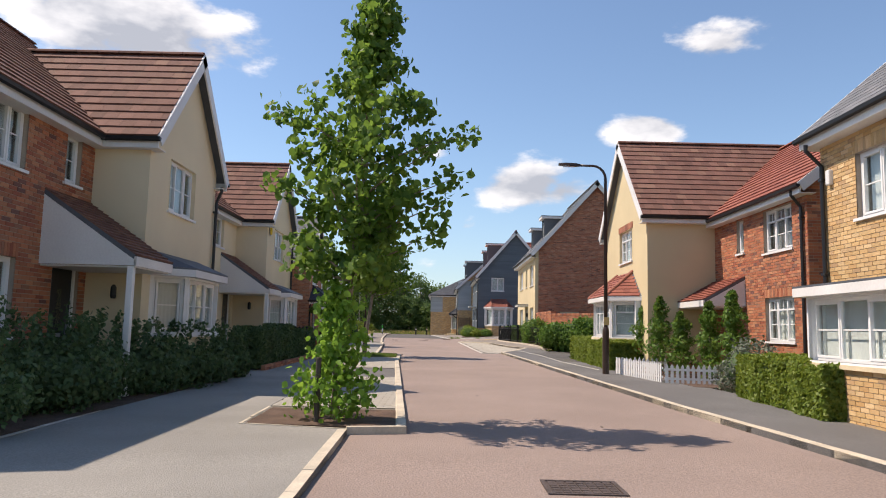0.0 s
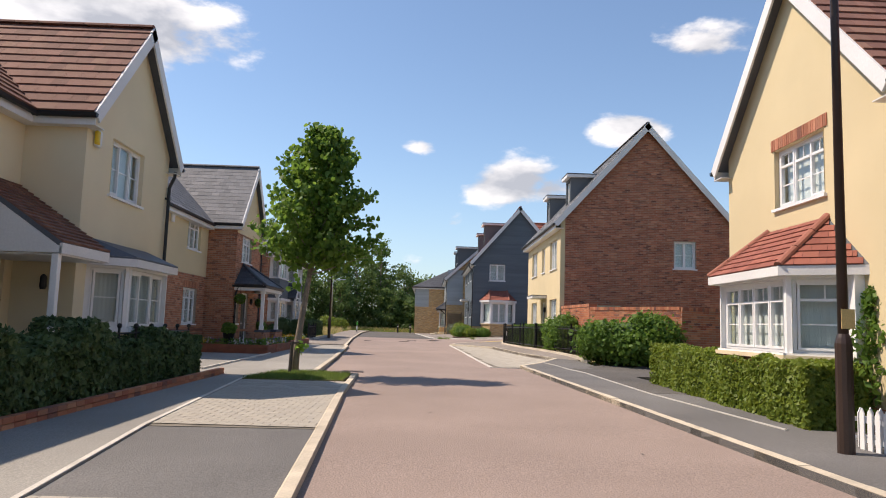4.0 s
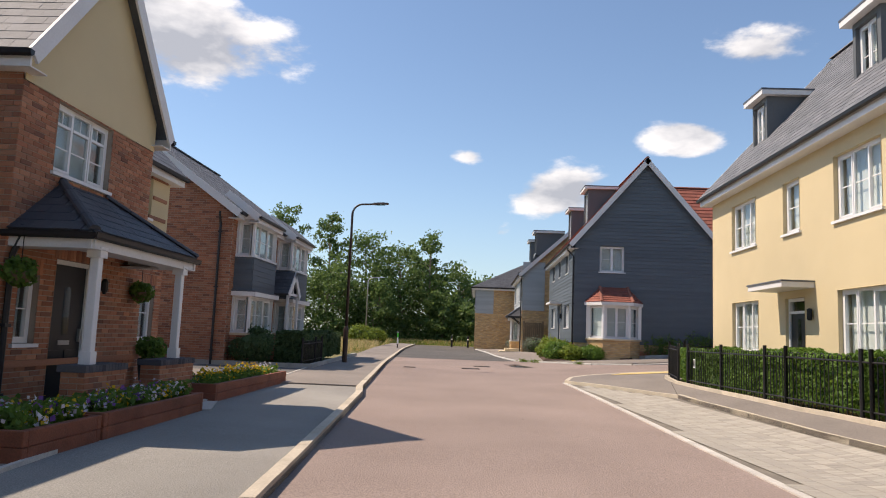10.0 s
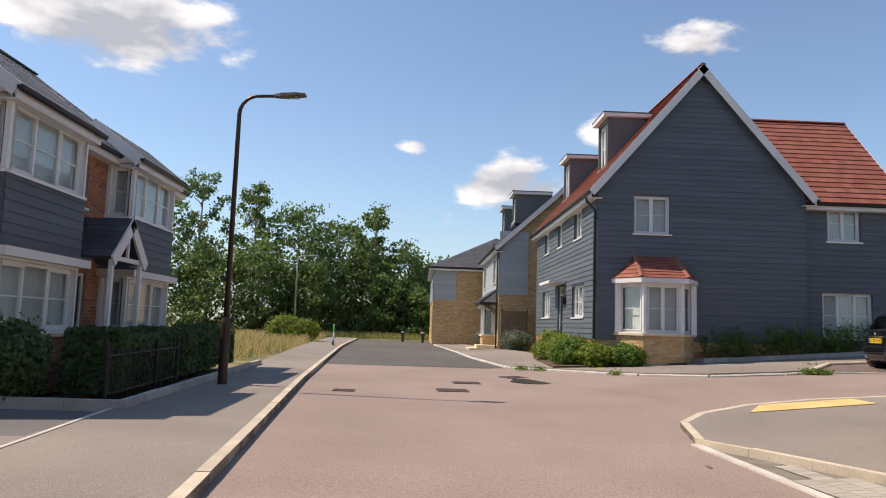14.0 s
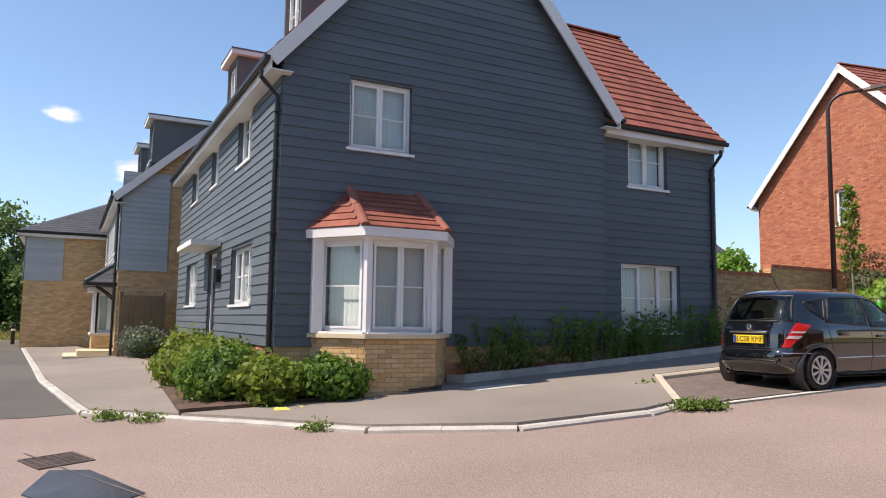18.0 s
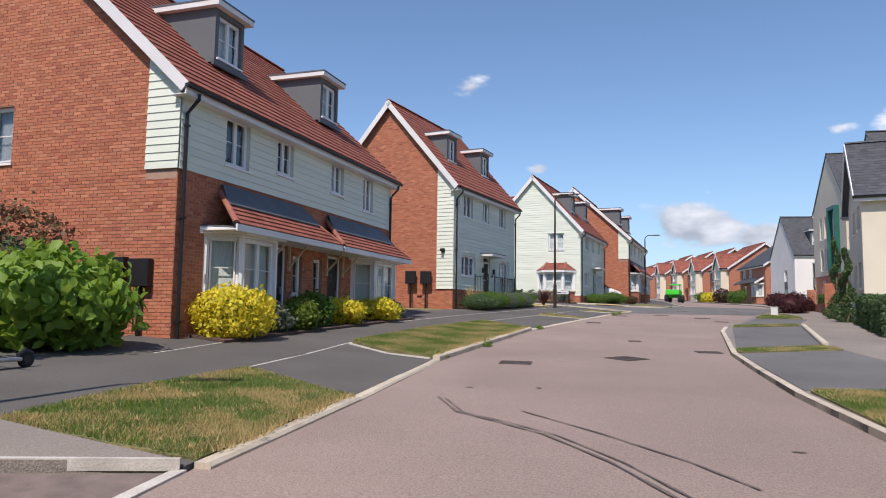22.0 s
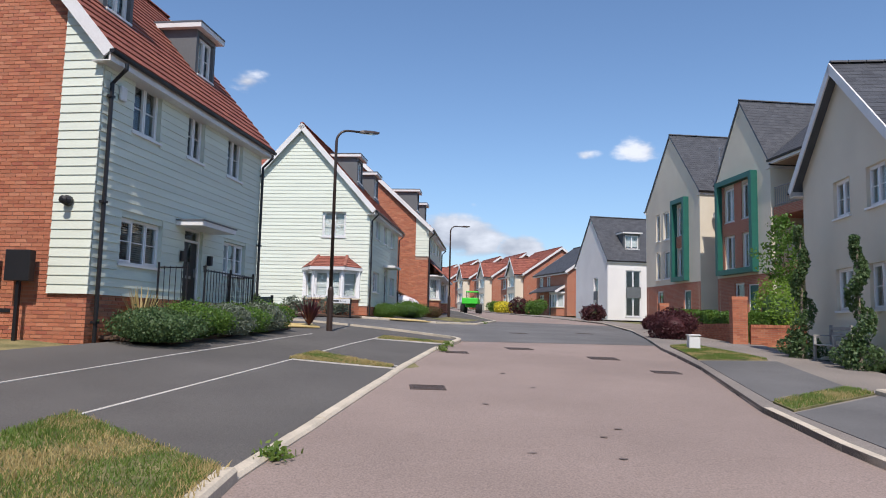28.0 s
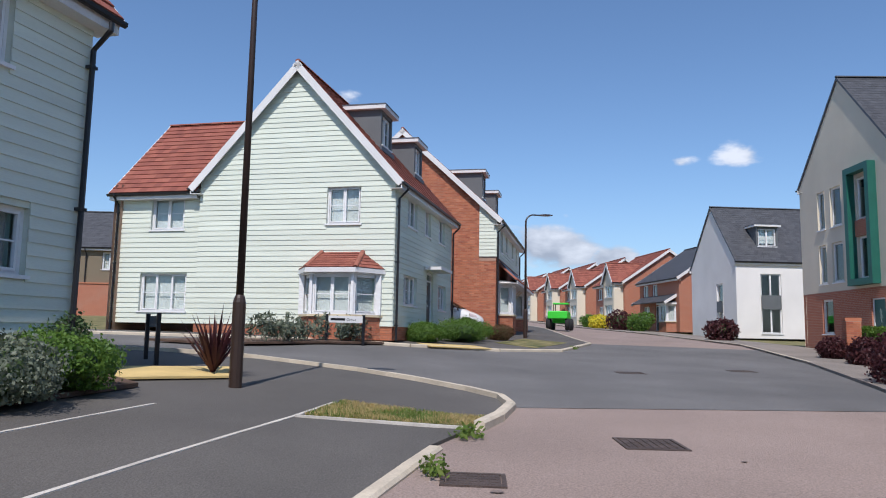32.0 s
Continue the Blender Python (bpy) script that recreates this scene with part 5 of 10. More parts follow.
def bay_house():
    """Brick house with two-storey square bays hung with dark boards."""
    h = house("brown brick house with tall white bays and dark boarded panels", -8.3, 48.7, 90, 0.25)
    W, D, zt = 8.6, 7.6, 7.3
    ze = eave(4.42, zt, D / 2)
    wall(h, front(0, W, 0, 0, ze), "brick_umber", [(3.3, 3.2, 0.65, 0.8, "w1gt"), (3.35, 0.05, 0.85, 1.95, "d")])
    wall(h, left_side(0, 0, D, 0, ze, (D / 2, zt)), "brick_umber")
    wall(h, right_side(W, 0, D, 0, ze, (D / 2, zt)), "brick_umber")
    closed_back(h, 0, W, 0, D, 0, ze, "mortar", "b")
    roof_x(h, 0, W, 0, D, ze, zt, "tile_slate", 0.28, 0.18)
    floors(h, 0, W, 0, D, (0.06, 2.4))
    for x0, x1 in ((0.35, 2.7), (4.75, 7.1)):
        bay(h, x0, x1, 0, 0.55, 0.0, 0.92, 2.0, 2.2, "brick_umber", "tile_dark", "square", (1, 3, 1), "k", True)
        u = [Vector((x0, 0, 0)), Vector((x0, -0.55, 0)), Vector((x1, -0.55, 0)), Vector((x1, 0, 0))]
        for (p0, p1), c in zip(zip(u, u[1:]), (1, 3, 1)):
            w = (p1 - p0).length
            wall(h, Panel(p0, p1 - p0, Z, [(0, 2.17), (w, 2.17), (w, 3.15), (0, 3.15)]), "board_slate", name="bay_panel")
            up = Panel(p0, p1 - p0, Z, [(0, 3.15), (w, 3.15), (w, 4.25), (0, 4.25)])
            up.holes = [(0.07, 3.19, w - 0.14, 1.0)]
            part("bay_frame", up.skin(0.14), "upvc_white", h)
            window(h, up, 0.07, 3.19, w - 0.14, 1.0, "w%dgk" % c, "bay_window")
        part("bay_fascia", Geo().box((x0 - 0.12, x1 + 0.12), (-0.68, 0), (4.251, 4.36)), "fascia_white", h)
        slope(h, (x0 - 0.14, -0.72, 4.36), X, (0, 1, 0.75), x1 - x0 + 0.28, 1.2, "tile_slate", 0.24, 0.3, True, (True, True))
    # porch between the bays, with a small white gable
    lean = [(3.0, -0.9, 2.2), (4.75, -0.9, 2.2)]
    for s in (0, 1):
        o = (3.0, -0.0, 2.25) if s == 0 else (4.6, -0.95, 2.25)
        slope(h, o, -Y if s == 0 else Y, (0.8, 0, 0.75) if s == 0 else (-0.8, 0, 0.75), 0.95, 1.1, "tile_dark", 0.18, 0.24, False, (s == 1, s == 0))
    part("porch_truss", Geo().prism([(3.1, -0.93, 2.25), (3.16, -0.93, 2.25), (3.82, -0.93, 2.9), (3.8, -0.93, 2.95)], Y * 0.05).prism([(4.5, -0.93, 2.25), (4.44, -0.93, 2.25), (3.78, -0.93, 2.9), (3.8, -0.93, 2.95)], Y * 0.05)
         .box((3.1, 4.5), (-0.93, -0.88), (2.2, 2.28)).box((3.77, 3.83), (-0.925, -0.885), (2.28, 2.85)), "upvc_white", h)
    for xp in (3.15, 4.42):
        part("porch_post", Geo().cbox((xp - 0.04, xp + 0.04), (-0.94, -0.86), (0, 2.2), 0.01), "upvc_white", h)
    downpipe(h, 0.0, 0.35, 0.0, 4.4, (-1, 0), 0.12)
    return h


house_d = bay_house()


def red_tile_house():
    h = house("cream rendered gable house with red brick wing and brown tiled roof", 5.7, 19.8, -90, -0.02)
    x0, x1 = -5.15, -0.2
    ge = eave(4.4, 7.1, 2.475, 0.25)
    we = eave(4.3, 7.0, 3.05)
    wall(h, gable_front(x0, x1, 0, 0.35, ge, 7.1), "render_cream", [(1.85, 3.3, 1.5, 0.97, "w3gtk")])
    part("brick_head", front(x0 + 1.75, x0 + 3.45, -0.005, 4.29, 4.5).lay(0.2, 0.067, 0.009, 0.012), "brick_brown", h, kind="stuff")
    wall(h, right_side(x1, 0, 1.9, 0.35, ge), "render_cream")
    wall(h, left_side(x0, 0, 7.5, 0.0, ge), "render_cream")
    for pn in (front(x0, x1, -0.01, 0, 0.35), right_side(x1 + 0.01, 0, 1.9, 0, 0.35)):
        wall(h, pn, "brick_rust", name="plinth")
    roof_y(h, x0, x1, 0, 5.5, ge, 7.12, "tile_brown", 0.25, 0.2, gutters=(True, True))
    bay(h, -4.35, -0.95, 0, 0.75, 0.0, 0.95, 2.05, 2.95, "brick_rust", "tile_red", "canted", (1, 4, 1), "tk")
    wall(h, front(x1, 4.9, 1.9, 0, we), "brick_rust", [(1.5, 3.2, 0.42, 0.85, "w1g"), (3.05, 3.05, 1.4, 1.0, "w3gt"), (3.05, 1.0, 1.4, 1.0, "w3gt"), (0.55, 0.05, 0.85, 1.95, "d")])
    wall(h, right_side(4.9, 1.9, 8.0, 0, we, (4.95, 7.0)), "brick_rust")
    closed_back(h, x0, 4.9, 1.9, 8.0, 0, 4.35, "mortar", "b")
    roof_x(h, -2.7, 4.9, 1.9, 8.0, we, 7.0, "tile_red", 0.28, 0.2)
    lean_to(h, -0.2, 1.75, 0.85, 1.9, 2.0, 2.6, "tile_red", "x1", False)
    floors(h, x0, 4.9, 1.9, 7.5, (0.06, 2.45))
    downpipe(h, 4.75, 1.9, 0, 4.2, (0, -1), 0.2)
    return h


house_e = red_tile_house()


def buff_house():
    h = house("tall buff brick house with square white bay, slate roof and dormer", 6.25, 11.75, -90, -0.06)
    wall(h, front(0, 8.0, 0, 0, 4.75), "brick_buff", [(1.0, 2.95, 1.6, 1.0, "w3g"), (5.0, 2.95, 1.4, 1.0, "w3g")])
    wall(h, left_side(0, 0, 7.0, 0, 4.75, (3.5, 7.8)), "brick_buff")
    wall(h, right_side(8.0, 0, 7.0, 0, 4.75, (3.5, 7.8)), "brick_buff")
    closed_back(h, 0, 8, 0, 7.0, 0, 4.5, "mortar", "b")
    roof_x(h, 0, 8.0, 0, 7.0, 4.75, 7.8, "tile_slate", 0.3, 0.18)
    dormer(h, 1.5, 2.8, 0.9, 3.2, 5.5, 6.8)
    bay(h, 0.85, 3.1, 0, 0.75, 0, 0.78, 1.75, 2.0, "brick_buff", "tile_dark", "square", (1, 3, 1), "k", True)
    part("alarm_box", Geo().cbox((0.25, 0.37), (-0.08, 0), (3.6, 3.85), 0.02), "box_white", h)
    floors(h, 0, 8, 0, 7, (0.06, 2.45))
    downpipe(h, 0.12, 0, 0, 4.3, (0, -1), 0.25)
    return h


house_f = buff_house()


def yellow_house():
    h = house("cream-yellow rendered house with brown brick gable end and slate dormers", 5.0, 38.72, -90, 0.3)
    L, D, zt = 8.8, 6.6, 8.95
    ze = eave(4.95, zt, D / 2, 0.3)
    ops = [(L - 7.35, 3.35, 1.5, 1.1, "w3gk"), (L - 4.4, 3.35, 0.75, 1.05, "w1gk"), (L - 2.3, 3.3, 1.5, 1.15, "w3gk"), (L - 7.35, 0.95, 1.6, 1.15, "w3gk"), (L - 4.35, 0.05, 0.85, 2.0, "dl"), (L - 2.25, 0.95, 1.5, 1.15, "w3gk")]
    wall(h, front(-L, 0, 0, 0, ze), "render_cream", ops)
    wall(h, right_side(0, 0, D, 0, ze, (D / 2, zt)), "brick_brown", [(1.35, 1.25, 1.0, 0.6, "w2g"), (4.35, 3.35, 0.85, 1.05, "w2gk")], lintels=False)
    part("corner_strip", Geo().box((0.001, 0.02), (-0.012, 0.16), (0.0, ze)), "render_cream", h)
    wall(h, left_side(-L, 0, D, 0, ze, (D / 2, zt)), "brick_brown")
    closed_back(h, -L, 0, 0, D, 0, ze, "mortar", "b")
    roof_x(h, -L, 0, 0, D, ze, zt, "tile_slate", 0.3, 0.2)
    dormer(h, -3.0, -2.05, 0.75, 3.0, 5.75, 7.2)
    dormer(h, -7.95, -7.05, 0.75, 3.0, 5.75, 7.2)
    part("door_canopy", Geo().box((-4.75, -3.1), (-0.6, -0.002), (2.2, 2.3)), "fascia_white", h)
    part("door_canopy_lead", Geo().box((-4.77, -3.08), (-0.62, -0.002), (2.301, 2.33)), "lead_grey", h)
    floors(h, -L, 0, 0, D, (0.06, 2.6, 4.9))
    part("wall_lamp", Geo().lathe([(0.03, 0), (0.05, 0.03), (0.05, 0.2), (0.03, 0.22)], Vector((-3.2, -0.06, 1.6)), Z, 8), "black_iron", h)
    return h


house_g = yellow_house()


def slate_house():
    """House clad in slate-blue boards, red tiled roofs, a bay on its gable."""
    h = house("slate-blue boarded house with red tiled roof and white bay", 3.0, 59.4, -90, 0.45)
    L, D, zt = 10.4, 6.05, 8.85
    ze = eave(5.02, zt, D / 2)
    we = eave(4.95, 8.25, 2.9)
    pl = 0.82
    ops = [(L - 8.5, 4.0, 0.95, 1.2, "w2g"), (L - 5.75, 4.0, 0.8, 1.2, "w1g"), (L - 3.0, 3.95, 1.1, 1.25, "w2g"), (L - 8.8, 1.5, 1.6, 1.0, "w3g"), (L - 5.6, 0.45, 0.9, 2.1, "dl"), (L - 3.2, 1.45, 1.7, 1.0, "w3g")]
    wall(h, front(-L, 0, 0, pl, ze), "board_slate", ops)
    wall(h, front(-L, 0, 0.01, 0, pl), "brick_rust", name="plinth")
    wall(h, right_side(0, 0, D, pl, ze, (D / 2, zt)), "board_slate", [(1.05, 3.85, 1.05, 1.1, "w2gk")])
    wall(h, right_side(-0.01, 0, D, 0, 0.55), "brick_rust", name="plinth")
    wall(h, right_side(-0.008, 0, D, 0.55, pl), "brick_buff", name="plinth")
    wall(h, left_side(-L, 0, D, 0, ze, (D / 2, zt)), "board_slate")
    roof_x(h, -L, 0, 0, D, ze, zt, "tile_red", 0.28, 0.2, "tile_red")
    dormer(h, -3.4, -2.2, 0.85, 2.8, 6.2, 7.9)
    dormer(h, -9.2, -8.0, 0.85, 2.8, 6.2, 7.9)
    # rear wing
    wall(h, right_side(-0.2, D, D + 3.08, pl, we), "board_slate", [(0.75, 3.85, 1.0, 1.1, "w2gk"), (0.55, 1.05, 1.5, 1.3, "w3gk")])
    wall(h, right_side(-0.21, D, D + 3.08, 0, pl), "brick_rust", name="plinth")
    turned(0, D + 3.08, 180)
    wall(h, gable_front(0.2, 6.0, 0, 0, we, 8.25), "board_slate")
    turned()
    turned(-0.2, 0, 90)
    roof_x(h, D + 0.12, D + 3.04, 0, 5.8, we, 8.25, "tile_red", 0.28, 0.08, barges=(False, True), cuts=(2.6, 0.0))
    turned()
    closed_back(h, -L, -6.0, 0, D, 0, ze, "board_slate", "b")
    # bay on the gable
    turned(0, 0, 90)
    bay(h, 0.55, 2.78, 0, 0.75, 0.0, 1.0, 2.4, 3.2, "brick_buff", "tile_red", "canted", (1, 2, 1), "k", single=True)
    turned()
    floors(h, -L, 0, 0, D, (0.1, 2.7, 5.0))
    part("door_canopy", Geo().box((-6.2, -4.2), (-0.6, -0.032), (2.62, 2.72)), "fascia_white", h)
    downpipe(h, -0.05, 0.0, 0.0, 4.85, (0, -1), 0.25)
    downpipe(h, -0.2, D + 2.95, 0.0, 4.75, (1, 0), 0.25)
    part("wall_lamp", Geo().cbox((-4.2, -4.1), (-0.12, -0.03), (1.9, 2.15), 0.01), "black_iron", h)
    return h


house_h = slate_house()


def far_buff_house(x, y, z0, rz, L, D, ze, zt, label, clad):
    h = house(label, x, y, rz, z0)
    ops = [(0.8, 3.2, 1.3, 1.1, "w2g"), (L - 2.4, 3.2, 1.3, 1.1, "w2g"), (0.8, 0.9, 1.5, 1.2, "w3g"), (L - 1.3, 0.28, 0.9, 1.95, "d")]
    wall(h, front(0, L, 0, 0, 2.6), "brick_buff", [o for o in ops if o[1] < 2])
    wall(h, Panel((0, -0.02, 0), X, Z, [(0, 2.6), (L, 2.6), (L, ze), (0, ze)]), clad, [o for o in ops if o[1] > 2])
    gabled = zt > 7
    wall(h, right_side(L, 0, D, 0, ze, (D / 2, zt) if gabled else None), "brick_buff", [(D - 2.2, 0.9, 1.1, 1.1, "w2gk")] if gabled else [], lintels=False)
    wall(h, right_side(L + 0.03, 0, 1.3, 2.6, ze + (0.5 if gabled else -0.1)), clad, name="clad_corner")
    closed_back(h, 0, L, 0, D, 0, ze, "mortar", "bl")
    if gabled:
        roof_x(h, 0, L, 0, D, ze, zt, "tile_dark", 0.28, 0.18)
    else:
        e, r_ = 0.3, D / 2 + 0.3
        z_ = ze - 0.1
        reach = math.hypot(r_, zt - z_)
        up = (zt - z_) / r_
        W = L + 2 * e
        slope(h, (-e, -e, z_), X, (0, 1, up), W, reach, "tile_dark", barges=(False, False), poly=[(0, 0), (W, 0), (W - r_, reach), (0, reach)])
        slope(h, (L + e, D + e, z_), -X, (0, -1, up), W, reach, "tile_dark", barges=(False, False), poly=[(0, 0), (W, 0), (W, reach), (r_, reach)])
        slope(h, (L + e, -e, z_), Y, (-1, 0, up), 2 * r_, reach, "tile_dark", barges=(False, False), poly=[(0, 0), (2 * r_, 0), (r_, reach)])
    if zt > 7:
        dormer(h, L - 2.6, L - 1.4, 0.85, 2.6, ze + 1.1, ze + 2.5)
        dormer(h, 1.2, 2.4, 0.85, 2.6, ze + 1.1, ze + 2.5)
    if gabled:
        # bay and door under one hipped slate canopy
        bay(h, L - 2.95, L - 1.55, 0, 0.55, 0, 0.72, 2.0, 2.12, "brick_buff", "tile_dark", "square", (1, 2, 1), "k", True)
        x0, x1, yo, zl, zh = L - 3.15, L - 0.2, -0.85, 2.24, 2.85
        rf, rs = math.hypot(yo, zh - zl), math.hypot(0.7, zh - zl)
        slope(h, (x0, yo, zl), X, (0, -yo, zh - zl), x1 - x0, rf, "tile_dark", 0.18, 0.24, False, (False, False), [(0, 0), (x1 - x0, 0), (x1 - x0 - 0.7, rf), (0.7, rf)])
        slope(h, (x0, 0, zl), -Y, (0.7, 0, zh - zl), -yo, rs, "tile_dark", 0.18, 0.24, False, (False, False), [(0, 0), (-yo, 0), (0, rs)])
        slope(h, (x1, yo, zl), Y, (-0.7, 0, zh - zl), -yo, rs, "tile_dark", 0.18, 0.24, False, (False, False), [(0, 0), (-yo, 0), (-yo, rs)])
        part("canopy_fascia", Geo().box((x0 + 0.02, x1 - 0.02), (yo + 0.02, -0.002), (zl - 0.1, zl - 0.012)), "black_plastic", h)
        for xs, sg in ((x0, 1), (x1, -1)):
            ridge(h, (xs, yo, zl + 0.03), (xs + sg * 0.7, 0, zh + 0.04), "lead_grey", 0.06)
        for xp in (L - 1.4, L - 0.3):
            part("porch_bracket", Geo().tube([(xp, -0.03, 1.75), (xp, -0.25, 1.95), (xp, -0.55, 2.16)], 0.028, 6), "black_iron", h)
        downpipe(h, L - 0.08, -0.03, 0, ze - 0.1, (0, -1), 0.2)
        part("step", Geo().box((L - 2.2, L + 0.1), (-1.3, -0.001), (0, 0.14)), "stone_cream", h)
        part("step", Geo().box((L - 1.6, L - 0.1), (-0.95, -0.001), (0.141, 0.28)), "stone_cream", h)
    floors(h, 0, L, 0, D, (0.06, 2.5))
    return h


far_buff_house(1.6, 80.0, 0.4, -90, 8.2, 7.0, 5.0, 8.2, "buff brick house with grey boarded upper floor and slate dormers", "board_grey")
far_buff_house(-1.2, 91.5, 0.4, -90, 10.5, 8.0, 4.6, 6.8, "far buff brick house with a low slate roof", "board_grey")

# ---- houses of the second street ----
def brick_semi(label, x, y, z0, rz, near=True):
    """Pair of red brick houses, sage boards above, red tiled roof with dormers, bays under a shared lean-to."""
    h = house(label, x, y, rz, z0)
    L, D, zt, zb = 10.2, 8.4, 9.0, 3.3
    ze = eave(4.85, zt, D / 2, 0.3)
    br = "brick_red"
    wall(h, front(0, L, 0, 0, zb), br, [(3.2, 0.2, 0.78, 1.95, "d"), (4.25, 1.05, 0.46, 0.95, "w1g"), (5.28, 1.05, 0.46, 0.95, "w1g"), (6.05, 0.2, 0.78, 1.95, "d")], lintels=False)
    wall(h, Panel((0, -0.02, 0), X, Z, [(0, zb), (L, zb), (L, ze), (0, ze)]), "board_sage", [(1.4, 3.65, 0.85, 1.05, "w2gv"), (3.38, 3.85, 0.72, 0.85, "w2gv"), (6.08, 3.85, 0.72, 0.85, "w2g"), (8.1, 3.65, 0.7, 1.05, "w2g")])
    gl = left_side(0, 0, D, 0, ze, (D / 2, zt))
    wall(h, gl, br, [(D - 4.75, 3.6, 0.62, 1.2, "w1g")], lintels=False)
    k = (zt - ze) / (D / 2)
    wall(h, Panel((-0.03, 0.72, 0), -Y, Z, [(0, zb), (0.75, zb), (0.75, ze - 0.06), (0, ze + 0.72 * k - 0.06)]), "board_sage", name="board_return")
    part("brick_band", left_side(-0.012, 0, 0.72, zb - 0.2, zb).skin(0.015), "mortar_red", h)
    wall(h, right_side(L, 0, D, 0, ze, (D / 2, zt)), br)
    closed_back(h, 0, L, 0, D, 0, ze, "mortar_red", "b")
    roof_x(h, 0, L, 0, D, ze, zt, "tile_red", 0.3, 0.2, "tile_red")
    dormer(h, 2.2, 3.3, 0.95, 3.0, 6.2, 7.45)
    dormer(h, 7.15, 8.25, 0.95, 3.0, 6.2, 7.45)
    for x0, x1, side in ((0.85, 3.05, 0), (7.45, 9.8, 1)):
        bay(h, x0, x1, 0, 0.6, 0.0, 0.85, 2.15, 2.35, br, "tile_red", "canted", (1, 2, 1), "k", True)
    for a, b in ((0.7, 5.2), (5.3, 10.0)):
        rf = math.hypot(0.47, 0.415)
        slope(h, (a, -0.85, 2.32), X, (0, 0.85, 0.75), b - a, rf, "tile_red", 0.16, 0.22, False, (False, False), [(0, 0), (b - a, 0), (b - a - 0.34, rf), (0.34, rf)])
        part("lead_apron", Geo().prism([(a + 0.32, -0.40, 2.745), (b - 0.32, -0.40, 2.745), (b - 0.62, -0.035, 3.2), (a + 0.62, -0.035, 3.2)], Vector((0, -0.02, 0.025))), "lead_grey", h)
        part("porch_fascia", Geo().box((a, b), (-0.87, -0.83), (2.18, 2.31)), "fascia_white", h)
        part("porch_soffit", Geo().box((a + 0.02, b - 0.02), (-0.83, -0.002), (2.2, 2.22)), "fascia_white", h)
        for xx, sgn in ((a, 1), (b, -1)):
            ridge(h, (xx, -0.85, 2.35), (xx + sgn * 0.6, 0, 3.1), "terracotta_ridge", 0.065)
    for xp in (3.13, 4.06, 5.97, 6.92):
        part("porch_bracket", Geo().tube([(xp, -0.03, 1.72), (xp, -0.22, 1.9), (xp, -0.48, 2.18)], 0.026, 6).box((xp - 0.028, xp + 0.028), (-0.055, -0.002), (1.62, 2.2)), "stone_cream", h)
    downpipe(h, 0.1, -0.02, 0, 4.7, (0, -1), 0.25)
    downpipe(h, L - 0.1, -0.02, 0, 4.7, (0, -1), 0.25)
    floors(h, 0, L, 0, D, (0.1, 2.6, 4.8))
    return h


house_i = brick_semi("pair of red brick houses with sage boarded upper floor", 22.38, 59.75, 1.45, -10.5)


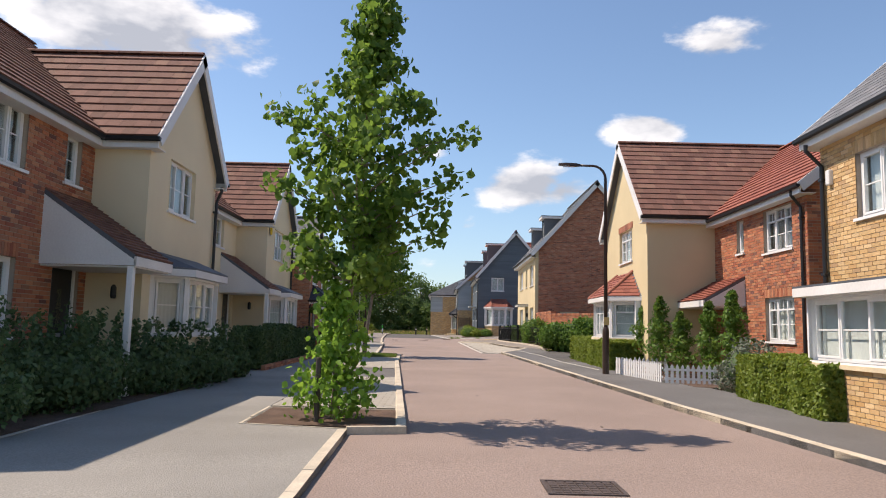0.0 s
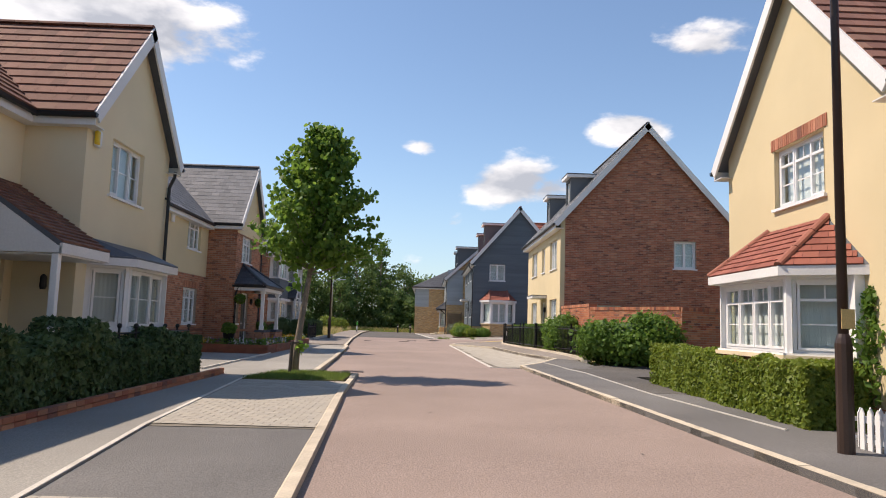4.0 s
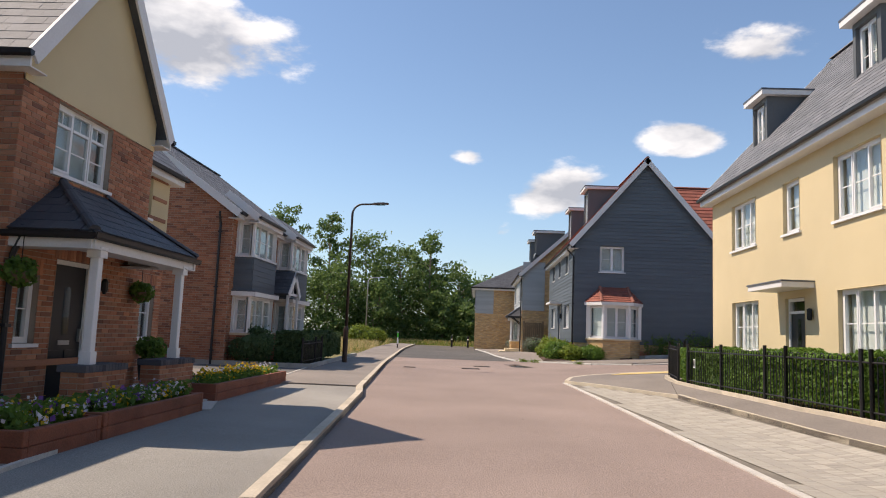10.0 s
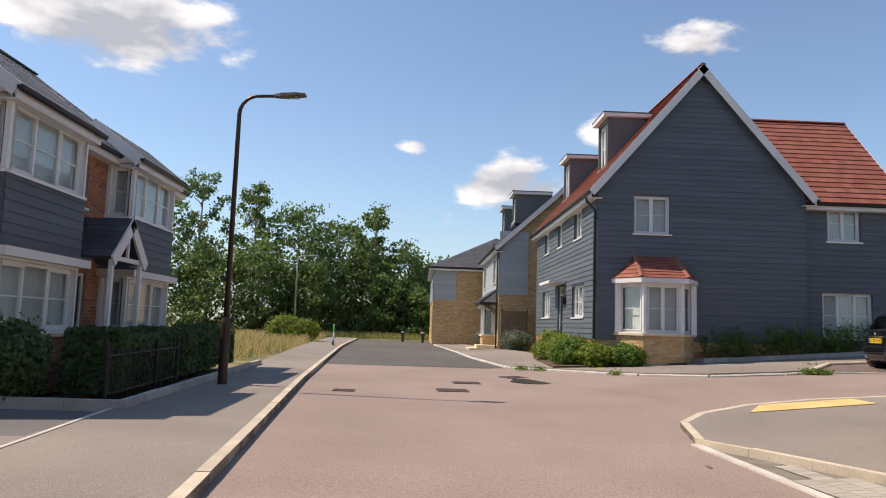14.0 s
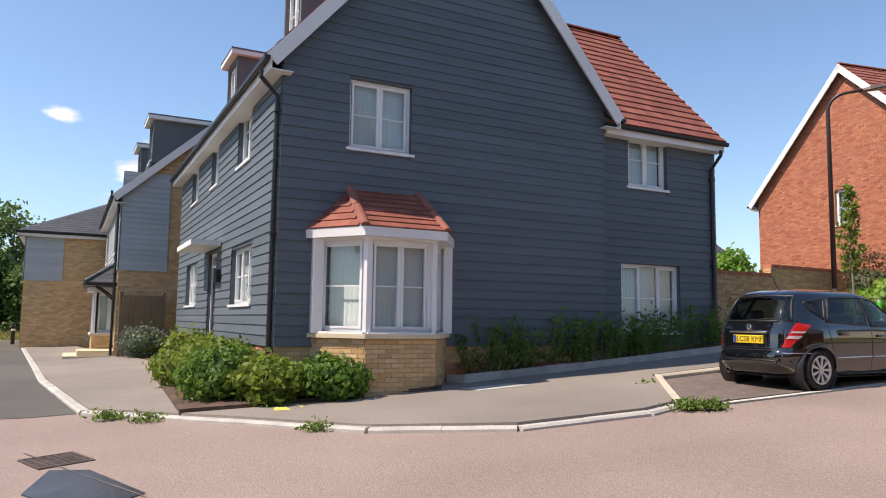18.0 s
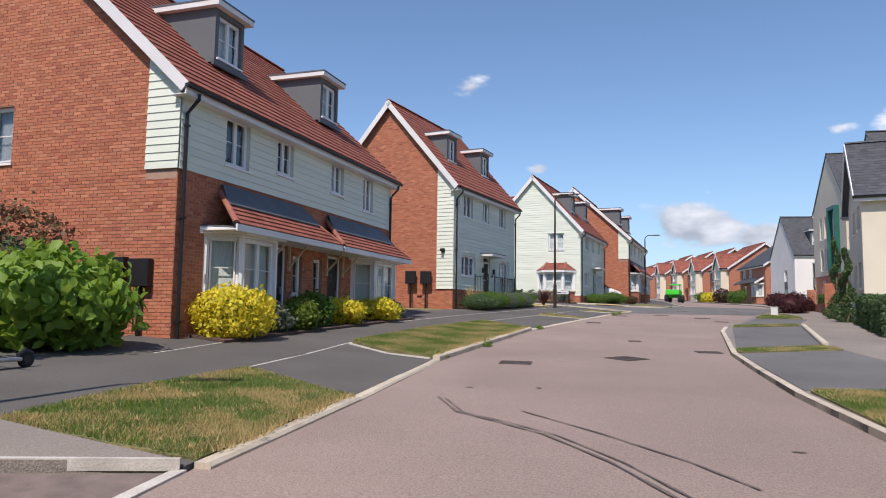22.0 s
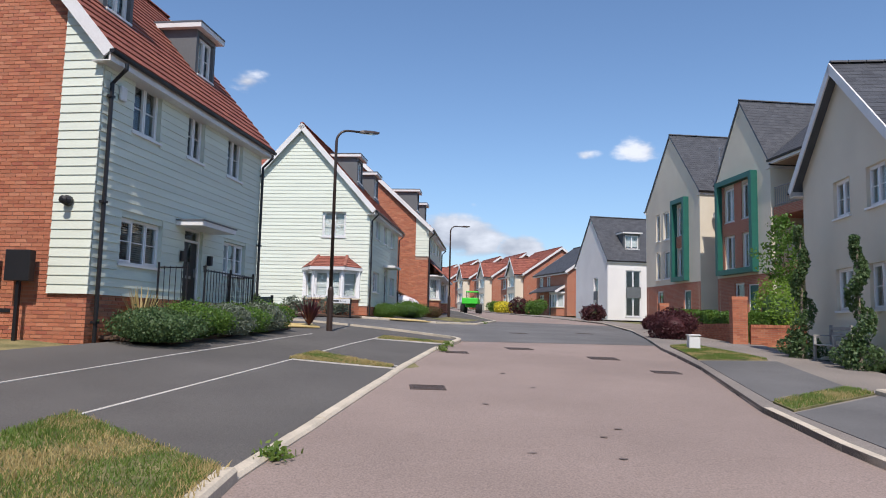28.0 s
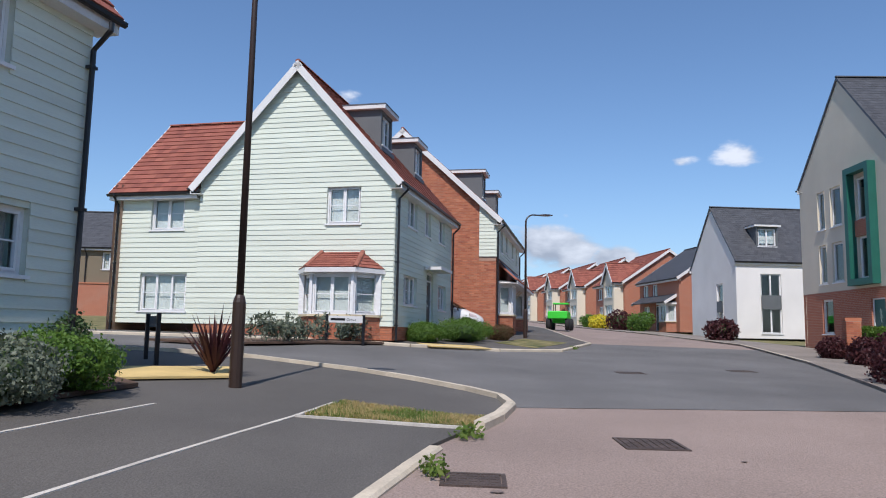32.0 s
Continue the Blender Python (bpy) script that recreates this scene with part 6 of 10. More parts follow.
def sage_house():
    """House clad in sage boards with one brick gable end."""
    h = house("sage boarded house with red brick gable end and black door", 38.6, 56.6, -18, 2.25)
    L, D, zt, pl = 7.0, 6.1, 8.92, 0.9
    ze = eave(5.05, zt, D / 2)
    ops = [(0.95, 3.93, 0.95, 1.0, "w2gv"), (3.0, 3.93, 0.75, 1.0, "w2gv"), (4.95, 3.93, 0.85, 1.0, "w2gv"), (0.8, 1.48, 1.42, 0.84, "w3gv"), (3.12, 0.55, 0.8, 1.9, "dl"), (5.0, 1.58, 1.25, 0.78, "w3g")]
    wall(h, front(0, L, 0, pl, ze), "board_sage", ops)
    wall(h, front(0, L, 0.01, 0, pl), "brick_red", [(3.12, 0.55, 0.8, pl - 0.55, "x")], name="plinth", lintels=False)
    wall(h, left_side(0, 0, D, 0, ze, (D / 2, zt)), "brick_red")
    k = (zt - ze) / (D / 2)
    wall(h, Panel((-0.03, 0.72, 0), -Y, Z, [(0, pl), (0.75, pl), (0.75, ze - 0.06), (0, ze + 0.72 * k - 0.06)]), "board_sage", name="board_return")
    wall(h, right_side(L, 0, D, 0, ze, (D / 2, zt)), "board_sage")
    closed_back(h, 0, L, 0, D, 0, ze, "mortar_red", "b")
    roof_x(h, 0, L, 0, D, ze, zt, "tile_red", 0.28, 0.2, "tile_red")
    dormer(h, 1.15, 2.15, 0.9, 2.7, 6.35, 7.55)
    dormer(h, 4.85, 5.85, 0.9, 2.7, 6.35, 7.55)
    part("door_canopy", Geo().box((2.7, 4.3), (-0.62, -0.032), (2.42, 2.52)), "fascia_white", h)
    part("door_canopy_lead", Geo().box((2.68, 4.32), (-0.64, -0.032), (2.521, 2.55)), "lead_grey", h)
    for xl in (2.98, 4.2):
        part("wall_lamp", Geo().cbox((xl - 0.05, xl + 0.05), (-0.13, -0.03), (1.7, 1.92), 0.01), "black_iron", h)
    part("alarm_box", Geo().cbox((0.42, 0.62), (-0.09, -0.03), (4.35, 4.62), 0.03), "box_white", h)
    turned(0, 0, -90)
    part("flue", Geo().lathe([(0.09, 0.03), (0.09, 0.1), (0.05, 0.14), (0.07, 0.2), (0.03, 0.22)], Vector((-0.42, -0.03, 2.45)), -Y, 10), "black_plastic", h)
    part("air_brick", Geo().box((-1.6, -1.38), (-0.02, -0.001), (0.55, 0.62)), "black_plastic", h)
    turned()
    downpipe(h, 0.14, -0.03, 0, 4.9, (0, -1), 0.25)
    downpipe(h, L - 0.05, -0.03, 0, 4.9, (0, -1), 0.25)
    part("step", Geo().box((1.95, 5.28), (-0.76, -0.03), (-0.2, 0.5)), "concrete", h)
    # railings of the raised step
    def rail(name, a, b, zb, n):
        a, b = Vector(a), Vector(b)
        g = Geo()
        g.tube([a + Z * 1.0, b + Z * 1.0], 0.014, 6).tube([a + Z * 0.1, b + Z * 0.1], 0.014, 6)
        ro = part(name, g, "black_iron", h)
        for i in range(n + 1):
            p = a + (b - a) * (i / n)
            big = i in (0, n)
            part("baluster", Geo().tube([p, p + Z * (1.1 if big else 1.03)], 0.022 if big else 0.008, 6), "black_iron", ro)
    rail("railing", (3.95, -0.7, 0.5), (5.2, -0.7, 0.5), 0.5, 10)
    rail("railing", (2.75, -0.7, 0.5), (3.95, -0.7, 0.5), 0.5, 9)
    rail("railing", (5.2, -0.7, 0.5), (5.2, -0.1, 0.5), 0.5, 5)
    rail("railing", (2.02, -0.7, 0.5), (2.02, -0.1, 0.5), 0.5, 5)
    floors(h, 0, L, 0, D, (0.5, 2.8, 4.9))
    cu = bpy.data.curves.new("number", "FONT")
    cu.body, cu.size, cu.extrude = "36", 0.2, 0.006
    cu.materials.append(MATS["black_iron"])
    nb = new("house_number", cu)
    nb.parent = h
    nb.matrix_basis = pose(3.97, -0.04, 1.55, 90, 0, 0)
    return h


house_j = sage_house()


def sage_gable_house():
    h = house("sage boarded house with bay on its gable, red roof", 56.4, 50.7, -15.5, 3.05)
    L, D, zt, pl = 7.6, 6.2, 8.25, 0.4
    ze = eave(4.5, zt, D / 2)
    we = eave(4.4, 7.4, 2.7)
    wall(h, front(0, L, 0, pl, ze), "board_sage", [(1.3, 3.45, 1.1, 0.95, "w2g"), (3.4, 3.45, 0.8, 0.95, "w2g"), (5.4, 3.45, 0.95, 0.95, "w2g"), (1.0, 1.05, 1.5, 0.9, "w3g"), (3.8, 0.3, 0.9, 1.95, "dl"), (5.4, 1.05, 1.3, 0.9, "w3g")])
    wall(h, left_side(0, 0, D, pl, ze, (D / 2, zt)), "board_sage", [(D - 2.07, 3.33, 1.04, 1.1, "w2gk")])
    wall(h, left_side(0.01, 0, D, 0, pl), "brick_red", name="plinth")
    wall(h, front(0, L, 0.01, 0, pl), "brick_red", name="plinth")
    wall(h, left_side(0.15, D, D + 3.0, pl, we), "board_sage", [(3.0 - 1.75, 3.25, 1.15, 1.05, "w2gk"), (3.0 - 2.0, 0.75, 1.6, 1.15, "w3gk")])
    turned(0.15, 0, -90)
    roof_x(h, -D - 3.0, -D - 0.2, 0, 5.4, we, 7.4, "tile_red", 0.28, 0.12, barges=(True, False), cuts=(0.0, 1.9))
    bay(h, -2.75, -0.35, -0.15, 0.75, 0, 0.68, 1.85, 2.5, "brick_red", "tile_red", "canted", (1, 2, 1), "k")
    turned()
    wall(h, right_side(L, 0, D, 0, ze, (D / 2, zt)), "board_sage")
    closed_back(h, 0, L, 0, D + 3.0, 0, ze - 0.1, "mortar_red", "b")
    roof_x(h, 0, L, 0, D, ze, zt, "tile_red", 0.28, 0.2, "tile_red")
    dormer(h, 1.25, 2.4, 0.9, 2.7, 5.9, 7.1)
    dormer(h, 5.2, 6.3, 0.9, 2.7, 5.9, 7.1)
    part("door_canopy", Geo().box((3.4, 5.1), (-0.6, -0.032), (2.3, 2.4)), "fascia_white", h)
    floors(h, 0, L, 0, D, (0.4, 2.5, 4.4))
    downpipe(h, 0.12, -0.03, 0, 4.4, (0, -1), 0.25)
    downpipe(h, 0.12, D + 2.9, 0, 4.4, (-1, 0), 0.25)
    downpipe(h, L - 0.05, -0.03, 0, 4.4, (0, -1), 0.25)
    return h


house_k = sage_gable_house()
house_l = brick_semi("further pair of red brick houses with sage boarded front", 66.5, 46.6, 3.3, -14)


def brown_side_house():
    """Two storeys, brick below and brown above, seen far up the side road."""
    h = house("brown rendered house over a red brick ground floor, slate roof", 84.0, 79.0, -90, 3.6)
    L, D, zt = 11.0, 6.0, 7.7
    ze = eave(4.9, zt, D / 2)
    wall(h, front(0, L, 0, 2.55, ze), "render_brown", [(5.9, 3.45, 0.95, 1.15, "w2g"), (8.6, 3.45, 0.95, 1.15, "w2g"), (2.0, 3.45, 0.95, 1.15, "w2g")])
    wall(h, front(0, L, -0.25, -0.3, 2.5), "far_brick_red")
    part("coping", Geo().box((0, L), (-0.3, 0.02), (2.5, 2.58)), "brick_red", h)
    wall(h, right_side(L, 0, D, -0.3, ze, (D / 2, zt)), "render_brown")
    closed_back(h, 0, L, 0, D, 0, ze - 0.1, "render_brown", "b")
    wall(h, left_side(0, 0, D, -0.3, ze, (D / 2, zt)), "render_brown")
    roof_x(h, 0, L, 0, D, ze, zt, "tile_dark", 0.28, 0.12)
    downpipe(h, 4.9, -0.03, 2.6, 4.8, (0, -1), 0.25)
    downpipe(h, 7.6, -0.03, 2.6, 4.8, (0, -1), 0.25)
    floors(h, 0, L, 0, D, (0.06, 2.5))
    return h


house_side = brown_side_house()


def right_gable_house():
    """Pale rendered house whose gable looks to the road."""
    h = house("pale rendered house with slate roof, gable to the road", 43.1, 39.9, 163, 2.1)
    W, D, zt = 5.3, 9.0, 7.1
    ze = eave(4.55, zt, W / 2, 0.3)
    wall(h, gable_front(0, W, 0, 0, ze, zt), "render_pale", [(2.0, 3.42, 0.9, 0.9, "w2g"), (3.75, 3.42, 0.9, 0.9, "w2g"), (2.0, 1.2, 0.95, 1.0, "w2g"), (3.75, 1.2, 0.95, 1.0, "w2g")])
    wall(h, right_side(W, 0, D, 0, ze), "render_pale")
    wall(h, left_side(0, 0, D, 0, ze), "render_pale")
    turned(0, D, 180)
    part("wall", gable_front(-W, 0, 0, 0, ze, zt).skin(), "render_pale", h)
    turned()
    roof_y(h, 0, W, 0, D, ze, zt, "tile_dark", 0.3, 0.25)
    floors(h, 0, W, 0, D, (0.06, 2.5))
    downpipe(h, W, 1.0, 0, 4.4, (1, 0), 0.25)
    g = Geo().lathe([(0.01, 0.0), (0.14, 0.025), (0.23, 0.085), (0.235, 0.085), (0.14, 0.012), (0.01, -0.02)], Vector((W + 0.3, 1.9, 3.9)), Vector((0.75, -0.55, 0.35)).normalized(), 16)
    g.tube([(W, 1.9, 3.7), (W + 0.3, 1.9, 3.9)], 0.02, 6)
    part("satellite_dish", g, "dish_grey", h)
    part("plinth", right_side(W + 0.01, 0, D, 0, 0.25).skin(0.02), "stone_cream", h)
    return h


house_m = right_gable_house()


def flats():
    h = thing("apartment_building", "three-storey cream flats with green window surrounds and slate gables", "apartment building", pose(66.9, 33.0, 2.75, 0, 0, 176))
    ze, zt = 7.3, 11.0
    for x0, x1, zt in ((0.0, 7.2, 11.05), (9.0, 13.8, 10.65)):
        wide = x0 > 5
        if wide:
            f0, f1 = x0 + 0.4, x0 + 3.75
            ops = [(0.85, 2.85, 0.95, 1.6, "w2o"), (2.45, 2.85, 0.75, 1.6, "w1"), (0.85, 5.1, 0.95, 1.6, "w2"), (2.45, 5.1, 0.75, 1.6, "w1o")]
        else:
            f0, f1 = x0 + 4.2, x0 + 5.9
            ops = [(1.55, 2.85, 0.6, 1.6, "w1o"), (2.6, 2.85, 0.85, 1.6, "w1o"), (1.55, 5.1, 0.6, 1.6, "w1o"), (2.6, 5.1, 0.85, 1.6, "w1o"), (4.55, 2.85, 1.0, 1.6, "w1o"), (4.55, 5.1, 1.0, 1.6, "w1o")]
        wall(h, gable_front(x0, x1, 0, 2.5, ze, zt), "render_pale", ops)
        wall(h, front(x0, x1, 0.01, 0, 2.5), "far_brick_red", [(x1 - x0 - 2.0, 0.1, 0.9, 2.0, "dt"), (1.6, 0.8, 0.9, 1.4, "w1o")], name="base")
        part("window_surround", Geo().box((f0, f0 + 0.24), (-0.3, 0.0), (2.6, 7.1)).box((f1 - 0.24, f1), (-0.3, 0.0), (2.6, 7.1)).box((f0 + 0.24, f1 - 0.24), (-0.3, 0.0), (6.86, 7.1)).box((f0 + 0.24, f1 - 0.24), (-0.3, 0.0), (2.6, 2.84)), "frame_green", h)
        g = Geo().box((f0 + 0.25, f1 - 0.25), (-0.05, -0.002), (4.46, 5.09))
        if wide:
            for za, zb in ((2.85, 4.46), (5.09, 6.85)):
                for xa, xb in ((f0 + 0.25, x0 + 0.84), (x0 + 1.81, x0 + 2.44), (x0 + 3.21, f1 - 0.25)):
                    g.box((xa, xb), (-0.05, -0.002), (za, zb))
        part("brick_spandrel", g, "far_brick_red", h)
        wall(h, right_side(x1, 0, 9.0, 0, ze), "render_pale")
        wall(h, left_side(x0, 0, 9.0, 0, ze), "render_pale")
        roof_y(h, x0, x1, 0, 9.0, ze, zt, "tile_dark", 0.1, 0.06, barges=(False, False))
    wall(h, front(7.2, 9.0, 1.2, 0, 7.0), "far_brick_red", [(0.4, 0.1, 1.0, 2.0, "dt"), (0.5, 3.1, 0.8, 1.3, "w1"), (0.5, 5.2, 0.8, 1.3, "w1")])
    roof_x(h, 7.3, 8.9, 1.2, 9.0, 7.0, 9.9, "tile_dark", 0.2, 0.0, barges=(False, False))
    # balcony block
    wall(h, front(13.8, 17.3, 1.6, 0, 7.4), "render_pale", [(0.5, 3.0, 1.8, 1.9, "w2"), (0.5, 5.3, 1.8, 1.9, "w2o"), (0.5, 0.1, 1.0, 2.0, "dt")])
    for z in (2.5, 4.85, 7.1):
        part("balcony", Geo().box((13.82, 17.3), (0.1, 1.6), (z, z + 0.4)), "far_brick_red", h)
    for z in (2.9, 5.25):
        ra = part("balcony_rail", Geo().tube([(13.85, 0.15, z + 0.85), (17.25, 0.15, z + 0.85)], 0.025, 6).tube([(13.85, 0.15, z + 0.1), (17.25, 0.15, z + 0.1)], 0.02, 6), "steel_grey", h)
        for i in range(23):
            part("baluster", Geo().tube([(13.9 + i * 0.147, 0.15, z), (13.9 + i * 0.147, 0.15, z + 0.85)], 0.008, 4), "steel_grey", ra)
    wall(h, right_side(17.3, 0.1, 9.0, 0, 7.4, (4.55, 11.25)), "far_brick_red")
    roof_x(h, 13.9, 17.3, 0.1, 9.0, 7.5, 11.3, "tile_dark", 0.2, 0.1, barges=(False, False))
    closed_back(h, 0, 17.3, 1.2, 9.0, 0, 7.4, "render_pale", "b")
    g = Geo().tube([(7.6, 0.9, 7.0), (7.6, 0.9, 9.4)], 0.02, 6)
    for z, w in ((8.2, 0.25), (8.8, 0.3), (9.3, 0.4)):
        g.tube([(7.6 - w, 0.9, z), (7.6 + w, 0.9, z + 0.05)], 0.012, 5)
    part("aerial", g, "steel_grey", h)
    part("satellite_dish", Geo().lathe([(0.01, 0.0), (0.14, 0.025), (0.24, 0.085), (0.245, 0.085), (0.14, 0.012), (0.01, -0.02)], Vector((7.5, 0.85, 5.9)), Vector((0.6, -0.7, 0.35)).normalized(), 16), "dish_grey", h)
    floors(h, 0, 17.3, 1.2, 9, (0.06, 2.4, 4.8))
    return h


flats()


def white_house():
    h = house("white rendered house with charcoal slate roof and grey window panels", 78.6, 30.6, -89, 3.35)
    L, D, ze, zt = 7.5, 6.6, 4.8, 8.5
    wall(h, front(0, L, 0, 0, ze), "render_white", [(1.5, 0.3, 1.3, 3.6, "w2o"), (4.9, 2.9, 0.75, 0.8, "w1o"), (4.2, 0.1, 0.9, 2.0, "d")])
    part("window_panel", Geo().box((1.55, 2.75), (-0.04, -0.002), (1.75, 2.6)), "dormer_grey", h)
    wall(h, left_side(0, 0, D, 0, ze, (D / 2, zt)), "render_white", [(D - 2.7, 0.4, 0.9, 3.0, "w1")])
    part("window_panel", Geo().box((-0.04, -0.002), (1.85, 2.65), (1.6, 2.3)), "dormer_grey", h)
    wall(h, right_side(L, 0, D, 0, ze, (D / 2, zt)), "render_white")
    closed_back(h, 0, L, 0, D, 0, ze, "render_white", "b")
    roof_x(h, 0, L, 0, D, ze, zt, "tile_dark", 0.15, 0.08, barges=(False, False))
    dormer(h, 1.7, 3.1, 0.75, 2.6, 5.55, 6.9)
    floors(h, 0, L, 0, D, (0.06, 2.5))
    return h


white_house()


def far_house(x, y, z0, rz, roof="tile_red", label="far red brick house with a white-edged gable and bay", bayed=True, D=8.4, zt=7.15):
    h = house(label, x, y, rz, z0)
    L, ze = 7.5, 4.3
    wall(h, front(0, L, 0, 0, ze), "far_brick_red", [(0.7, 2.75, 1.1, 1.1, "w2k"), (2.6, 2.75, 1.0, 1.1, "w2k"), (3.2, 0.1, 0.9, 2.0, "d"), (0.8, 0.9, 1.2, 1.2, "w2k")])
    wall(h, right_side(L, 0, D, 0, ze, (D / 2, zt)), "far_brick_red")
    wall(h, left_side(0, 0, D, 0, ze, (D / 2, zt)), "far_brick_red")
    closed_back(h, 0, L, 0, D, 0, ze, "far_brick_red", "b")
    roof_x(h, 0, L, 0, D, ze, zt, roof, 0.3, 0.2)
    if bayed:
        wall(h, gable_front(4.6, 7.2, -0.9, 0, ze, 5.9), "render_pale", [(0.35, 2.75, 1.9, 1.1, "w3k"), (0.35, 0.9, 1.9, 1.2, "w3k")])
        wall(h, right_side(7.2, -0.9, 0, 0, ze), "render_pale")
        wall(h, left_side(4.6, -0.9, 0, 0, ze), "render_pale")
        roof_y(h, 4.6, 7.2, -0.9, 2.4, ze, 5.9, roof, 0.2, 0.2)
    else:
        slope(h, (0.5, -1.0, 2.3), X, (0, 1, 0.6), 6.5, 1.15, "tile_dark", 0.2, 0.3, False, (True, True))
        bay(h, 4.7, 6.9, 0, 0.6, 0, 0.8, 2.1, 2.4, "far_brick_red", "tile_dark", "canted", (1, 2, 1), "k", True)
    floors(h, 0, L, 0, D, (0.06, 2.5))
    return h


ROW = ((89.4, 30.0, "tile_dark"), (99.3, 31.2, "tile_red"), (110.8, 31.8, "tile_red"), (120.0, 32.6, "tile_red"), (130.5, 33.4, "tile_red"), (142.0, 34.3, "tile_red"), (155.0, 35.4, "tile_red"))
for fx, fy, tile in ROW:
    far_house(fx + 7.5, fy + 0.6, ground_z(fx, fy) + 0.1, 184.6, tile, "far red brick house with a slate roof and bay" if tile == "tile_dark" else "far red brick house with pale gabled bay", tile == "tile_red")
# orange house behind the brick wall, and a roof seen over it
far_house(44.0, 93.0, 3.2, 0, "tile_dark", "red brick house with dark slate roof behind the garden wall", False)
far_house(15.6, 70.5, -1.6, 4, "tile_red", "low outbuilding with red tiled roof behind the garden wall", False)
far_house(64.0, 71.0, 3.1, -10, "tile_dark", "buff-brown house with slate roof behind the boarded houses", False)
far_house(13.1, 36.6, 0.35, 0, "tile_slate", "red brick house with slate porch behind the rendered house", False, 5.4, 7.6)

# ---- ground, roads, pavements ----
def base_ground():
    xs = [-900, -400, -150, -60, -30] + sorted([i * 2.5 for i in range(-8, 65)] + [3.1, 3.7, 4.3, 5.8, 11.2, 13.6]) + [190, 260, 400, 700, 1200]
    ys = [-900, -400, -150, -60] + sorted([i * 2.5 for i in range(-12, 46)] + [30.8, 31.6, 33.2, 34.1, 36.2, 38.8, 41.2, 43.7, 46.2]) + [150, 220, 400, 700, 1200]
    g = Geo()
    g.v = [(x, y, ground_z(x, y) - 0.03) for y in ys for x in xs]
    n = len(xs)
    g.f = [(j * n + i, j * n + i + 1, (j + 1) * n + i + 1, (j + 1) * n + i) for j in range(len(ys) - 1) for i in range(n - 1)]
    tagged(part("ground", g, "turf"), label="patchy ground with dry grass and soil round the houses", category="ground", kind="structure")


base_ground()
K_LEFT = [(-0.92, -14.0), (-1.0, 5.3), (-1.05, 8.35)]
PIT = [(-1.05, 8.35), (-0.38, 8.5)]
K_LEFT2 = [(-0.38, 8.5), (-1.35, 23.5), (-1.5, 27.2)]
K_LEFT3 = [(-2.4, 27.5), (-2.72, 33.5), (-3.3, 42.2), (-3.5, 43.5), (-4.35, 54.5), (-5.45, 73.0), (-6.2, 90.0)]
K_RIGHT = [(4.2, -14.0), (4.1, 6.7), (3.7, 11.7), (3.05, 24.3), (2.65, 32.0)]
K_BAY = [(2.65, 32.0), (3.9, 33.55), (3.55, 36.0), (3.28, 38.2), (2.95, 42.3), (2.9, 43.2)]
K_CORNER = [(1.15, 47.3), (1.45, 48.6), (2.0, 49.4), (3.0, 50.2), (4.3, 50.6), (6.3, 50.6), (10.0, 50.4), (14.0, 50.2), (19.5, 49.9), (25.0, 49.3), (31.9, 47.9), (34.0, 47.3)]
K_RIGHT2 = [(34.0, 47.3), (39.0, 45.3), (44.0, 43.6), (49.5, 41.4), (56.2, 38.9), (68.0, 35.4), (83.0, 34.2), (100.0, 35.4), (125.0, 37.2), (185.0, 42.0)]
K_NORTH = [(-1.1, 92.0), (-1.0, 80.9), (0.05, 65.7), (0.7, 60.2), (2.35, 58.1), (3.4, 56.6), (4.7, 55.65), (6.3, 55.45), (6.9, 55.6)]
K_NORTH2 = [(14.7, 55.35), (17.2, 55.15), (22.5, 54.9), (31.6, 53.35), (38.6, 51.3), (42.8, 50.0), (44.6, 49.2), (45.6, 48.92), (46.4, 48.95), (47.1, 49.35), (47.9, 50.1), (48.7, 51.1), (49.6, 53.0), (51.5, 62.0)]
KN = [(14.7, 55.35), (17.9, 55.12), (22.5, 54.9), (31.0, 53.45), (38.6, 51.3), (42.8, 50.0), (43.9, 49.5), (44.6, 49.2), (45.6, 48.92), (46.4, 48.95), (47.1, 49.35), (47.9, 50.1), (48.7, 51.1), (49.6, 53.0), (51.5, 62.0)]
K_NORTH3 = [(57.5, 62.0), (56.6, 55.5), (56.3, 52.5), (56.5, 50.2), (57.4, 47.6), (59.2, 45.4), (65.0, 43.0), (84.0, 41.2), (100.0, 41.6), (126.0, 43.4), (185.0, 48.0)]
road_outline = K_LEFT + PIT[1:] + K_LEFT2[1:] + K_LEFT3 + [(-1.1, 92.0)] + K_NORTH[1:] + [(7.6, 55.35), (14.7, 55.35)] + K_NORTH2[1:] + K_NORTH3 + K_RIGHT2[::-1] + K_CORNER[::-1] + [(1.85, 32.0)] + K_RIGHT[::-1]
sheet("road", road_outline, 0.0, "asphalt_red", "reddish-brown worn asphalt carriageway", "road")
sheet("road_dark", [(-4.75, 60.3), (0.65, 60.3), (0.05, 65.7), (-1.0, 80.9), (-1.1, 92), (-6.15, 90), (-5.4, 73)], 0.006, "asphalt_dark", "newer dark asphalt where the street ends", "road")
